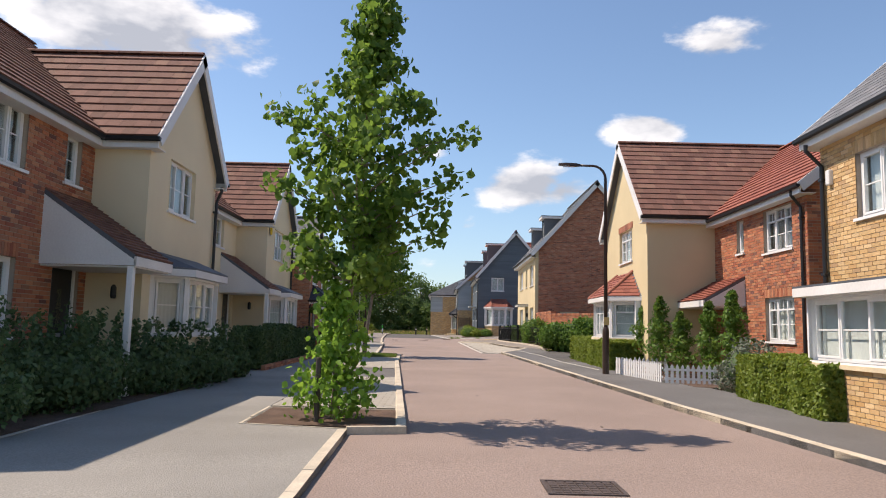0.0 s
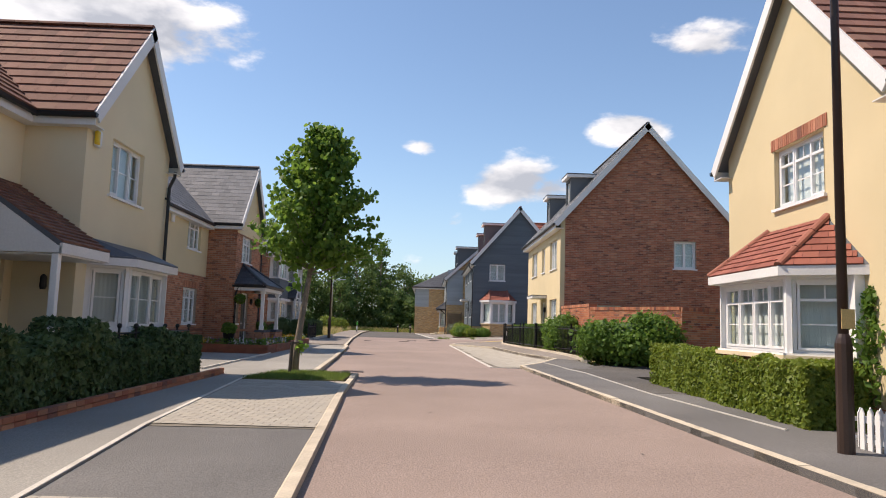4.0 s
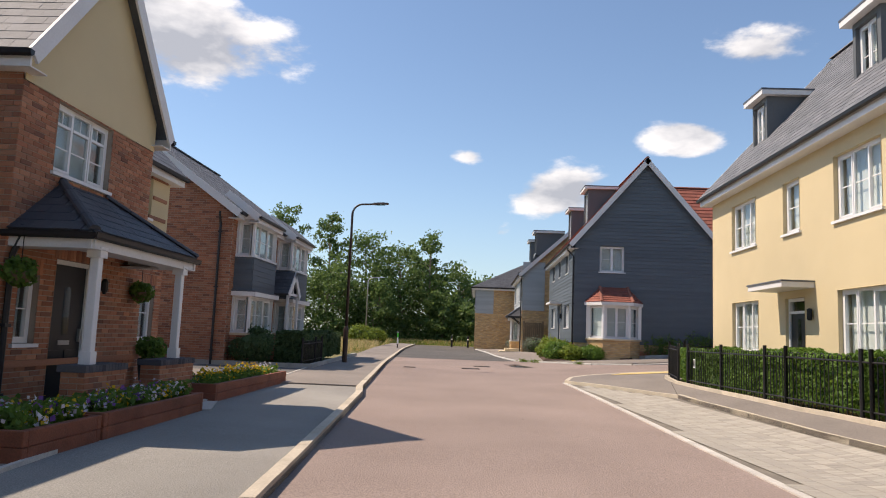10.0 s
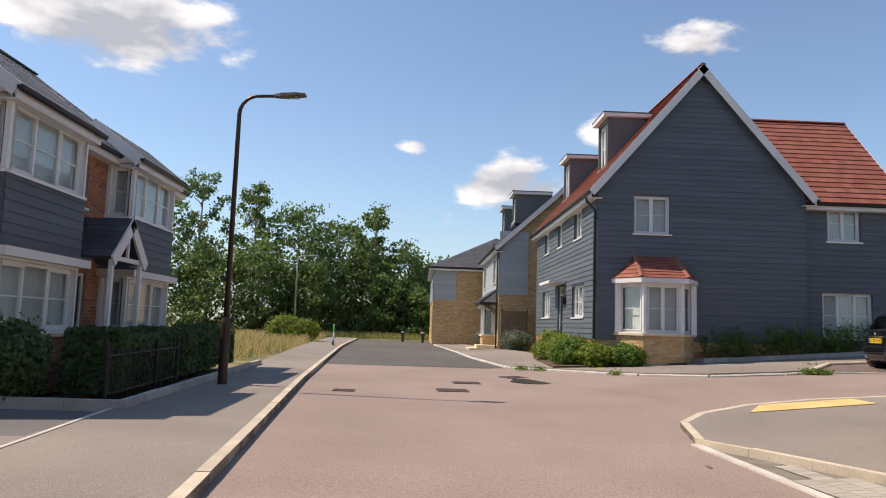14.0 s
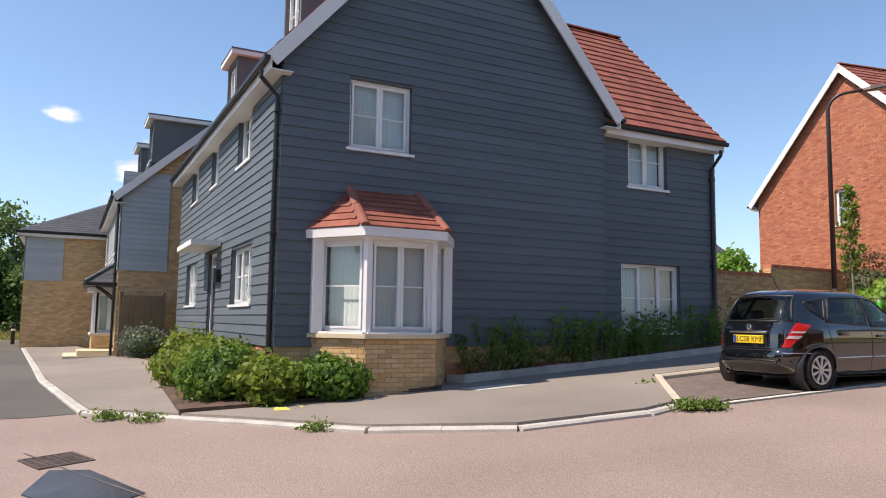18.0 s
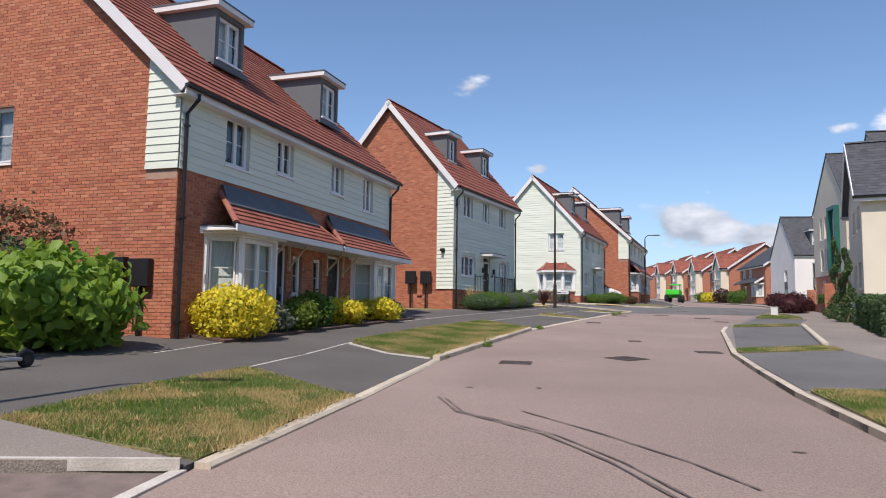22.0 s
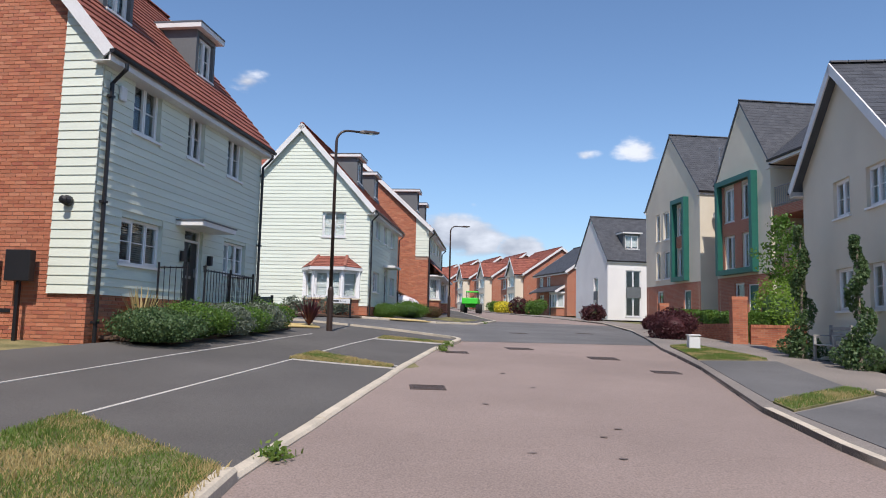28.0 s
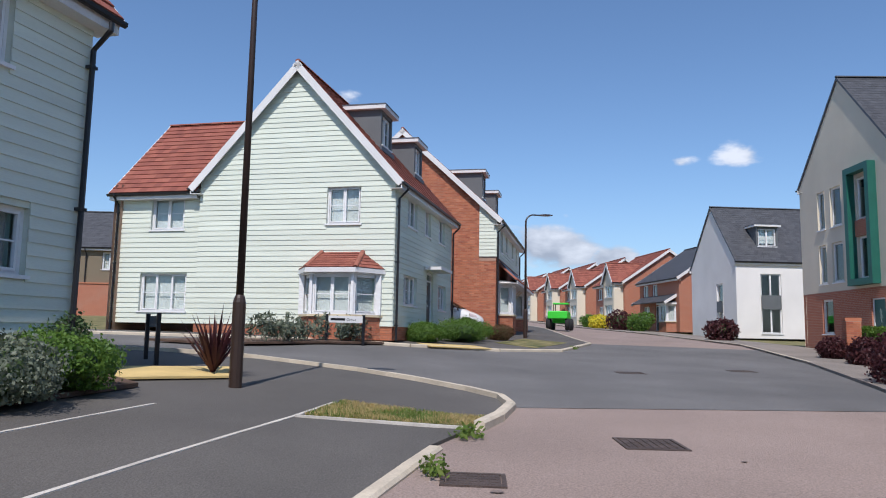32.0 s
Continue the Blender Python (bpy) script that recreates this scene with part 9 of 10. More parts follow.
tree_b = street_tree("street_tree", "young broad-leaved street tree on a small grass plot", -2.86, 27.35, 5.4, ((2.72, 0.9), (2.95, 1.12), (3.3, 1.1), (3.8, 0.9), (4.6, 0.72), (5.1, 0.5), (5.4, 0.25), (9, 0.1)), 0.098, 8600, "leaf_tree", 11, (0.42, 0.05), 0, 0.07, 0.078, 70, 2.2, [(-0.85, 0.1, 2.75), (1.65, 0.0, 2.6), (1.55, 0.3, 2.95), (1.45, -0.3, 3.3), (1.35, 0.2, 3.9), (1.1, -0.6, 2.75), (-0.3, -0.8, 2.8), (0.8, 0.9, 2.8)], 0.12)
for i, (ex, ey, ez) in enumerate(((0.12, -0.05, 0.55), (-0.05, -0.08, 1.85))):
    nr = np.random.default_rng(880 + i)
    leaves("shoot", nr.normal(size=(26, 3)) * 0.07 + np.array([ex, ey, ez]), 0.09, "leaf_lime", tree_b, long=1.15, broad=True)
st = thing("tree_stake", "dark weathered timber stake with a crossbar and rubber tie", "stake", pose(-2.86, 26.72, ground_z(-2.86, 26.72) + 0.07))
part("stake", Geo().tube([(0, 0, -0.1), (0.03, 0.02, 0.68)], 0.036, 8), "timber_dark", st)
part("crossbar", Geo().tube([(0.0, -0.01, 0.63), (0.1, 0.5, 0.66)], 0.024, 6), "timber_dark", st)
part("tie", Geo().lathe([(0.083, 0.0), (0.088, 0.01), (0.088, 0.06), (0.083, 0.07)], Vector((0.085, 0.6, 0.62)), Z, 12), "black_plastic", st)
st = thing("tree_stake", "short weathered timber stake before the leafy tree", "stake", pose(-1.5, 8.95, ground_z(-1.5, 8.95) + 0.055))
part("stake", Geo().tube([(0, 0, -0.1), (0.0, 0.01, 0.76), (0.0, 0.01, 0.775)], [0.034, 0.034, 0.028], 9), "timber_dark", st)

# ---- woodland at the street's end ----
def wood_tree(x, y, height, radius, seed, clear=0.15, count=7000, leaf=0.2, sparse=False):
    """Field tree: limbs of many lengths, each ending in several small loose clumps."""
    nr = np.random.default_rng(seed)
    r = random.Random(seed)
    root = thing("woodland_tree", "tall open-crowned field tree" if sparse else "dense dark-green tree at the wood's edge", "tree", pose(x, y, ground_z(x, y) - 0.05), "woodland")
    t = Geo()
    t.tube([(0, 0, -0.2), (0.1, 0.1, height * 0.4), (0.3 * math.sin(seed), 0.2, height * 0.95)], [0.2, 0.13, 0.03], 8)
    C = []
    n = 30 if sparse else 44
    for i in range(n):
        f = (i + r.random()) / n
        h = height * (clear + (1 - clear) * f)
        prof = math.sin(math.pi * (0.10 + 0.85 * f)) ** 0.7
        a = i * 2.399 + r.random()
        rad = radius * prof * (0.3 + 0.75 * r.random())
        c = Vector((math.cos(a) * rad, math.sin(a) * rad, h))
        limb(t, (0.1, 0.1, max(0.3, h - rad * 0.8)), c, 0.05, 0.012, 0.1, seed + i, 5)
        for k in range(4):
            o = np.array(c) + nr.normal(size=3) * radius * (0.11 if sparse else 0.17)
            s = radius * (0.075 + 0.06 * r.random()) * (0.8 if sparse else 1.25)
            m = int(count / n / 4 * (0.5 + r.random()))
            C.append(o + nr.normal(size=(m, 3)) * np.array([s, s, s * 0.7]))
    part("trunk", t, "bark", root)
    P = np.concatenate(C)
    P[:, 2] = np.maximum(P[:, 2], 0.05)
    leaves("crown", P, leaf, "leaf_wood", root, droop=0.3, long=1.4)
    return root


wr = random.Random(3)
for i, (wx, wy, wh, wd, sp) in enumerate([(-19.0, 90, 11.8, 2.6, True), (-15.0, 92, 11.6, 2.4, True), (-11.0, 90, 9.4, 3.0, False), (-8.0, 92, 8.6, 2.8, False), (-5.2, 91, 9.8, 2.2, True), (-2.6, 93, 6.8, 2.6, False), (-0.3, 95, 5.8, 2.6, False), (-13.5, 87, 6.2, 2.8, False), (-17.5, 88, 6.0, 3.0, False), (-22.0, 90, 8.0, 3.4, False), (-6.5, 96, 7.0, 3.0, False), (-26.0, 93, 10.0, 3.6, False), (-9.6, 88, 5.2, 2.4, False), (-3.8, 89, 4.4, 2.0, False), (2.5, 98, 5.0, 2.6, False), (-30.5, 96, 9.0, 4.0, False), (-36.0, 92, 8.5, 4.0, False), (-24.5, 80, 6.5, 3.0, False), (6.5, 104, 6.0, 3.5, False), (-1.5, 88.5, 3.4, 1.8, False)]):
    wood_tree(wx * 1.06 - 0.4, wy + 9.0, wh * 1.1, wd * 1.1, 40 + i, 0.3 if sp else 0.03, 4800 if sp else 6200, 0.17 if sp else 0.19, sp)


def grass(name, label, outline, count, height, mat, lift=0.1, seed=0, wide=0.009, kind="stuff", patch=0, bias=-0.15):
    """Grass blades over a patch of plan."""
    nr = np.random.default_rng(seed)
    xs, ys = [p[0] for p in outline], [p[1] for p in outline]
    P = nr.random((count * 3, 2)) * [max(xs) - min(xs), max(ys) - min(ys)] + [min(xs), min(ys)]
    inside = np.zeros(len(P), bool)
    for (x0, y0), (x1, y1) in zip(outline, outline[1:] + outline[:1]):
        c = ((y0 > P[:, 1]) != (y1 > P[:, 1])) & (P[:, 0] < (x1 - x0) * (P[:, 1] - y0) / (y1 - y0 + 1e-12) + x0)
        inside ^= c
    P = P[inside]
    if patch:
        P0, P = P, P * 1.7
        f = np.sin(P[:, 0] * 2.1 + 1.3 * np.sin(P[:, 1] * 1.7)) + np.sin(P[:, 1] * 2.9 + 1.1 * np.sin(P[:, 0] * 3.3 + 1)) + 0.5 * np.sin(P[:, 0] * 7.7) * np.sin(P[:, 1] * 6.9)
        P = P0[f * patch + nr.normal(size=len(P)) * 0.6 > bias]
    P = P[:count]
    n = len(P)
    z = np.array([ground_z(a, b) for a, b in P]) + lift
    a = nr.random(n) * 6.283
    h = height * (0.5 + 0.8 * nr.random(n))
    d = np.stack([np.cos(a), np.sin(a)], 1)
    t = nr.normal(size=(n, 2)) * 0.45
    b0 = np.column_stack([P - d * wide / 2, z])
    b1 = np.column_stack([P + d * wide / 2, z])
    t1 = np.column_stack([P + d * wide * 0.15 + t * h[:, None], z + h])
    t0 = np.column_stack([P - d * wide * 0.15 + t * h[:, None], z + h])
    v = np.stack([b0, b1, t1, t0], 1).reshape(-1, 3)
    ob = new(name, fast_mesh(name, v, np.arange(n * 4).reshape(-1, 4), mat))
    return tagged(ob, label=label, category="grass", kind=kind)


for i, v in enumerate(VERGES + DRY):
    area = abs(sum(a[0] * b[1] - b[0] * a[1] for a, b in zip(v, v[1:] + v[:1]))) / 2
    grass("grass_blades", "short half-dry grass blades on the verge", v, int(area * (3000 if i not in (2, 3) else 1800)), 0.036, "blade_green", 0.055 if v in VERGES[2:] + VERGES[:1] else 0.1, 70 + i, patch=1, bias=-1.0 if i not in (2, 3) else -0.3)
    grass("grass_blades", "bleached straw-coloured grass on the verge", v, int(area * (2600 if i not in (2, 3) else 3600)), 0.036, "blade_straw", 0.055 if v in VERGES[2:] + VERGES[:1] else 0.1, 90 + i, patch=-1, bias=(0.3, -0.2)[i == 1] if i not in (2, 3) else -0.8)
for i, (lo, hi) in enumerate((((14.9, 55.34), (17.8, 55.14)), ((22.55, 54.88), (31.0, 53.44)))):
    n = 9
    rim = [(lo[0] + (hi[0] - lo[0]) * k / n, lo[1] + (hi[1] - lo[1]) * k / n) for k in range(n + 1)]
    ragged = [(x, y - 0.05 - 0.07 * math.sin(k * 2.3 + i) ** 2) for k, (x, y) in enumerate(rim)]
    grass("grass_fringe", "dry grass creeping over the kerb stones", ragged + [(x, y + 0.2) for x, y in rim[::-1]], 5200 if i else 2200, 0.045, "blade_straw", 0.1 if i else 0.06, 130 + i, 0.011)
grass("grass_blades", "fresh green grass round the young tree", [(-3.5, 25.4), (-1.62, 25.55), (-1.62, 27.1), (-2.45, 27.4), (-3.15, 27.2)], 9000, 0.06, "blade_green", 0.075, 5)
MEADOW = [(-20, 62), (-7.4, 60.0), (-6.8, 66), (-7.3, 74), (-8.4, 90), (-20, 88)]
grass("meadow", "tall dry meadow grass beside the pavement", MEADOW, 22000, 0.42, "blade_straw", 0.0, 8, 0.02)
grass("meadow", "green weeds and grass among the dry meadow", MEADOW, 9000, 0.36, "blade_green", 0.0, 18, 0.03, patch=1, bias=-0.6)
grass("meadow", "tall dry meadow grass before the trees", [(-16, 93.5), (10, 93.5), (10, 99), (-16, 99)], 9000, 0.42, "blade_straw", 0.0, 9, 0.025)
grass("meadow", "green grass and weeds before the trees", [(-16, 93), (10, 93), (10, 99), (-16, 99)], 9000, 0.36, "blade_green", 0.0, 10, 0.03)

# ---- hedges and shrubs, first street ----
for i, (bx, by, r_, h_) in enumerate([(-4.95, 7.3, 0.75, 0.5), (-5.5, 8.4, 0.8, 0.58), (-5.1, 9.5, 0.8, 0.55), (-5.25, 10.6, 0.75, 0.55), (-4.95, 11.7, 0.7, 0.5), (-4.75, 12.9, 0.7, 0.5), (-4.6, 14.1, 0.62, 0.45), (-4.55, 15.2, 0.55, 0.42)]):
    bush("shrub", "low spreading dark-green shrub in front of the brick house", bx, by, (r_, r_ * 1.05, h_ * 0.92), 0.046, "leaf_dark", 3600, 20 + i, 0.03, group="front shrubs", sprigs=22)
hedge("hedge", "dark-green hedge above a red brick edging", [(-4.75, 17.6), (-4.75, 21.3)], 0.85, 0.8, 0.05, "leaf_dark", 3000, 3, 0.1, crown=0.13)
hedge("hedge", "dark-green hedge above a red brick edging", [(-4.85, 21.6), (-4.85, 26.0)], 0.74, 0.7, 0.05, "leaf_dark", 3000, 4, 0.1, crown=0.13)
hedge("hedge", "clipped bright-green hedge beside the pavement", [(5.75, 13.3), (5.55, 9.9)], 0.78, 0.7, 0.045, "leaf_hedge", 3800, 5, 0.06)
hedge("hedge", "clipped bright-green hedge before the bay window", [(5.1, 20.4), (5.2, 26.9)], 0.82, 0.75, 0.045, "leaf_hedge", 3800, 6, 0.06)
for i, (bx, by) in enumerate([(5.75, 20.6), (5.85, 19.4), (6.0, 18.2), (6.25, 16.9), (6.4, 15.9)]):
    root = thing("conifer", "small upright dark-green conifer behind the picket fence", "conifer", pose(bx, by, ground_z(bx, by) + 0.05), "conifers")
    nr = np.random.default_rng(200 + i)
    hh = 1.75 + 0.25 * math.sin(i * 2.1)
    t = nr.random(1500) ** 0.75
    a = nr.integers(0, 11, 1500) * 0.571 + np.floor(t * 9) * 0.31 + nr.normal(size=1500) * 0.12
    rr = 0.56 * (1 - t) ** 0.6 * nr.random(1500) ** 0.6 * (0.7 + 0.3 * np.sin(a * 3 + t * 9 + i) + 0.25 * np.sin(t * 23 + i)) + 0.02
    leaves("foliage", np.stack([np.cos(a) * rr, np.sin(a) * rr, 0.12 + t * hh], 1), 0.056, "leaf_mid", root, long=1.9)
    part("trunk", Geo().tube([(0, 0, -0.05), (0, 0, hh * 0.9)], [0.03, 0.006], 6), "bark", root)
bush("shrub", "tan-green feathery shrub by the brick wall", 6.15, 14.6, (0.6, 0.6, 0.55), 0.045, "leaf_sage", 2600, 61, 0.04)
bush("shrub", "large rounded leafy shrub against the garden wall", 5.95, 32.45, (1.45, 0.95, 0.82), 0.075, "leaf_mid", 8500, 62, 0.04)
bush("shrub", "leafy shrub behind the iron fence", 4.72, 36.75, (0.62, 0.85, 0.68), 0.065, "leaf_mid", 5200, 63, 0.08)
hedge("hedge", "leafy hedge behind a low black iron fence", [(4.38, 38.3), (4.05, 45.1)], 0.78, 0.55, 0.05, "leaf_mid", 2600, 7, 0.08)
hedge("hedge", "hedge behind iron railings at the corner", [(4.2, 46.2), (4.6, 48.3), (9.5, 48.6)], 0.7, 0.55, 0.05, "leaf_mid", 2400, 8, 0.08)
bush("shrub", "rounded dark clipped shrub in front of the brick house", -7.6, 49.15, (0.62, 0.6, 0.54), 0.05, "leaf_dark", 5200, 9, 0.15)
hedge("hedge", "clipped dark hedge along the pavement", [(-6.75, 49.9), (-7.1, 57.6)], 0.84, 0.85, 0.05, "leaf_dark", 3000, 10, 0.15)
bush("shrub", "yellow-green roadside bush beside the grey lamp", -8.6, 78.0, (1.3, 1.0, 0.75), 0.09, "leaf_hedge", 3600, 64, 0.02)
for i, (bx, by, rx, h_) in enumerate([(2.5, 60.9, 0.6, 0.5), (2.45, 59.85, 0.62, 0.42), (2.95, 59.1, 0.55, 0.34), (3.7, 58.95, 0.55, 0.34), (2.3, 62.2, 0.6, 0.5)]):
    bush("shrub", "low green planting at the foot of the boarded house", bx, by, (rx, rx, h_), 0.06, "leaf_mid" if i % 2 else "leaf_hedge", 2600, 80 + i, 0.06, group="corner planting")


def stems(name, label, x0, y0, x1, y1, n, height, mat, seed, leaf=0.05, lift=0.14, spread=0.13):
    """A row of upright leafy stems in a narrow bed."""
    nr = np.random.default_rng(seed)
    root = thing(name, label, "planting", pose(x0, y0, ground_z(x0, y0) + lift))
    g, C = Geo(), []
    for i in range(n):
        t = nr.random()
        bx, by = (x1 - x0) * t + nr.normal() * 0.05, (y1 - y0) * t + nr.normal() * spread
        bz = ground_z(x0 + bx, y0 + by) - ground_z(x0, y0)
        h = height * (0.6 + 0.5 * nr.random())
        dx, dy = nr.normal() * 0.12, nr.normal() * 0.12
        g.tube([(bx, by, bz - 0.05), (bx + dx, by + dy, bz + h)], [0.007, 0.003], 4)
        m = 34
        s = 0.15 + 0.85 * nr.random(m)
        C.append(np.stack([bx + dx * s, by + dy * s, bz + h * s], 1) + nr.normal(size=(m, 3)) * 0.055)
    part("stem_mass", g, "bark", root, kind="stuff")
    leaves("foliage", np.concatenate(C), leaf, mat, root, long=3.2)
    return root


stems("bed_planting", "straggly leafy stems in the bed below the boarded wall", 6.05, 59.2, 12.4, 59.32, 118, 0.82, "leaf_mid", 301, 0.038, spread=0.06)
# second street
for i, (bx, by, rx, h_, mt, lb) in enumerate([(19.9, 60.4, 1.15, 0.74, "leaf_bright", "big bright-green shrub by the brick gable"), (20.7, 61.7, 1.0, 1.15, "leaf_rust", "reddish-brown shrub by the garden wall"), (23.2, 58.9, 0.72, 0.52, "leaf_yellow", "golden-yellow rounded shrub under the bay window"), (24.6, 58.8, 0.5, 0.32, "leaf_sage", "grey-green low shrub in the bed"), (25.6, 58.55, 0.52, 0.34, "leaf_hedge", "mid-green low shrub in the bed"), (26.7, 58.5, 0.5, 0.42, "leaf_mid", "yellow-green low shrub in the bed"), (27.9, 58.15, 0.58, 0.34, "leaf_yellow", "golden shrub under the window"), (30.1, 57.7, 0.68, 0.36, "leaf_yellow", "golden shrub under the second bay"), (31.2, 57.5, 0.35, 0.28, "leaf_sage", "small grey-green shrub in the bed"), (60.0, 51.3, 0.6, 0.4, "leaf_yellow", "yellow-green low shrub by the bay")]):
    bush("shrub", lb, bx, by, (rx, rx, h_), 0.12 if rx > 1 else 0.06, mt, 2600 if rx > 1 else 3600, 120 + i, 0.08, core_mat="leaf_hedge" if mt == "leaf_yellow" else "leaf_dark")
for i, (bx, by, rx, h_, mt) in enumerate([(38.9, 55.5, 0.75, 0.42, "leaf_dark"), (40.0, 55.15, 0.75, 0.45, "leaf_mid"), (41.1, 54.8, 0.7, 0.42, "leaf_sage"), (42.1, 54.5, 0.7, 0.42, "leaf_mid"), (43.1, 54.2, 0.65, 0.42, "leaf_sage"), (44.1, 54.0, 0.6, 0.45, "leaf_mid"), (45.2, 54.7, 0.5, 0.55, "leaf_dark"), (59.5, 48.6, 0.8, 0.5, "leaf_mid"), (61.0, 48.2, 0.8, 0.5, "leaf_mid"), (62.6, 46.9, 0.5, 0.4, "leaf_rust"), (58.0, 49.8, 0.6, 0.4, "leaf_mid")]):
    bush("shrub", "low mixed evergreen shrub in the front bed", bx, by, (rx, rx, h_ * 0.8), 0.03, mt, 7000, 150 + i, 0.08, group="front bed")
def spiky(x, y, h, mat, seed, label):
    nr = np.random.default_rng(seed)
    root = thing("spiky_plant", label, "plant", pose(x, y, ground_z(x, y) + 0.08))
    g = Geo()
    for i in range(84):
        a = nr.random() * 6.283
        t = 0.15 + 0.75 * nr.random()
        d = Vector((math.cos(a) * t, math.sin(a) * t, 1.0)).normalized()
        s = d.cross(Z).normalized() * 0.026
        l = h * (0.6 + 0.5 * nr.random())
        b, m, e = Vector((0, 0, 0)) + d * 0.02, d * l * 0.55, d * l - Z * l * 0.12 * t
        g.add([b - s, b + s, m + s * 0.8, m - s * 0.8, e], [(0, 1, 2, 3), (3, 2, 4)])
    part("foliage", g, mat, root, kind="stuff")
    return root
spiky(46.6, 53.0, 0.98, "leaf_red", 401, "dark red-bronze spiky plant")
spiky(39.6, 55.95, 0.95, "blade_straw", 402, "pale yellow spiky plant in the front bed")
spiky(44.9, 54.3, 0.6, "leaf_red", 403, "bronze spiky plant at the end of the bed")
stems("bed_planting", "tall weedy grasses under the boarded gable", 53.5, 53.9, 56.6, 51.2, 60, 0.55, "leaf_sage", 302)
for i, (bx, by, rx, h_) in enumerate([(49.6, 40.4, 1.0, 0.55), (51.0, 39.6, 0.95, 0.6), (55.5, 37.6, 0.6, 0.4), (58.5, 36.8, 0.5, 0.35)]):
    bush("shrub", "dark purple-leaved shrub at the kerb", bx, by, (rx, rx * 0.8, h_), 0.05, "leaf_red", 3600, 180 + i, 0.06, core_mat="leaf_red")
hedge("hedge", "clipped dark hedge on the sunny side", [(37.2, 41.6), (30.5, 43.6)], 1.0, 0.9, 0.055, "leaf_dark", 2400, 12, 0.06)
hedge("hedge", "hedge in front of the flats", [(48.2, 37.9), (60.0, 34.9)], 0.95, 0.7, 0.06, "leaf_mid", 1500, 13, 0.06)

# slim young tree behind the garden wall
street_tree("garden_tree", "slim young tree with light leaves before the garden wall", 17.3, 60.1, 3.7, ((1.5, 0.2), (2.2, 0.3), (3.0, 0.26), (3.7, 0.08), (9, 0.1)), 0.07, 1000, "leaf_hedge", 77, (0.05, 0.0), 0, 0.08, 0.03, 36, 1.2, (), 0.06)
bush("shrub", "leafy shrub topping the garden wall", 17.7, 64.0, (0.9, 0.6, 1.05), 0.1, "leaf_lime", 2400, 78, 0.42)
for bx, by, rx in ((2.3, 70.5, 0.7), (1.9, 78.3, 0.9), (2.7, 72.0, 0.6)):
    bush("lavender", "grey-purple lavender bush at the roadside", bx, by, (rx, rx * 0.7, 0.45), 0.05, "leaf_sage", 1600, int(bx * 100), 0.08, category="lavender")
for bx, by, rx, h_, mt, lb in ((97.2, 34.0, 0.9, 0.6, "leaf_yellow", "bright yellow shrub at the far pavement"), (93.5, 33.4, 1.0, 0.8, "leaf_red", "dark red shrub before the far houses"), (100.5, 33.9, 1.0, 0.6, "leaf_mid", "green shrub before the far houses"), (90.6, 32.6, 1.1, 0.8, "leaf_mid", "rounded green shrub before the slate-roofed house"), (74.0, 33.6, 0.8, 0.6, "leaf_red", "dark red shrub by the white house")):
    bush("shrub", lb, bx, by, (rx, rx, h_), 0.1, mt, 1300, int(bx * 10), 0.08)
bush("shrub", "tall yellow-green feathery shrub behind the low wall", 48.6, 36.9, (0.85, 0.8, 1.2), 0.06, "leaf_bright", 3600, 210, 0.06)
street_tree("young_tree", "slender young tree behind the low brick wall", 49.0, 36.3, 4.6, ((2.2, 0.3), (2.6, 0.75), (3.2, 0.85), (3.8, 0.65), (4.3, 0.4), (4.6, 0.2), (9, 0.1)), 0.075, 2600, "leaf_mid", 19, (0.1, 0.05), 0, 0.06, 0.035, 40, 1.6)

# ---- garden walls, fences, planters ----
def brick_wall(name, label, a, b, z0, height, finish, thick=0.22, coping="brick_red", steps=1, category="garden wall"):
    """A free-standing wall from a to b in plan with a brick-on-edge coping."""
    a, b = Vector((*a, 0)), Vector((*b, 0))
    L = (b - a).length
    ang = math.degrees(math.atan2(b.y - a.y, b.x - a.x))
    root = thing(name, label, category, pose(a.x, a.y, z0, 0, 0, ang), kind="")
    for pn in (front(0, L, 0, 0, height), back_side(0, L, thick, 0, height), left_side(0, 0, thick, 0, height), right_side(L, 0, thick, 0, height)):
        wall(root, pn, finish, name="wall_face")
    g = Geo()
    n = int(L / 0.075)
    for i in range(n):
        g.box((i * L / n, (i + 1) * L / n - 0.007), (-0.025, thick + 0.025), (height, height + 0.1 + random.random() * 0.004))
    part("coping", g, coping, root, kind="stuff")
    return root


brick_wall("garden_wall", "orange-red brick garden wall from the corner of the rendered house", (5.06, 38.66), (5.32, 35.1), 0.3, 1.68, "brick_rust", coping="brick_rust")
brick_wall("garden_wall", "sunlit orange-red brick garden wall stepping down to the driveway", (5.34, 35.06), (7.27, 32.12), 0.2, 1.66, "brick_rust", coping="brick_rust")
brick_wall("garden_wall", "shaded red brick garden wall across the driveway", (7.3, 32.06), (12.6, 33.5), 0.1, 1.74, "brick_rust", coping="brick_rust")
brick_wall("garden_wall", "buff brick garden wall with red coping", (11.9, 62.6), (17.6, 62.6), 0.9, 2.1, "brick_buff")
brick_wall("garden_wall", "curved end of the buff brick garden wall", (17.6, 62.6), (22.9, 62.9), 1.15, 2.1, "brick_buff")
brick_wall("garden_wall", "red brick garden wall beyond the boarded house", (48.5, 64.0), (53.5, 61.5), 2.7, 1.5, "brick_red")
brick_wall("brick_pier", "red brick gate pier by the flats", (47.1, 39.05), (47.55, 38.9), 2.28, 1.5, "brick_red", 0.45, category="pier")
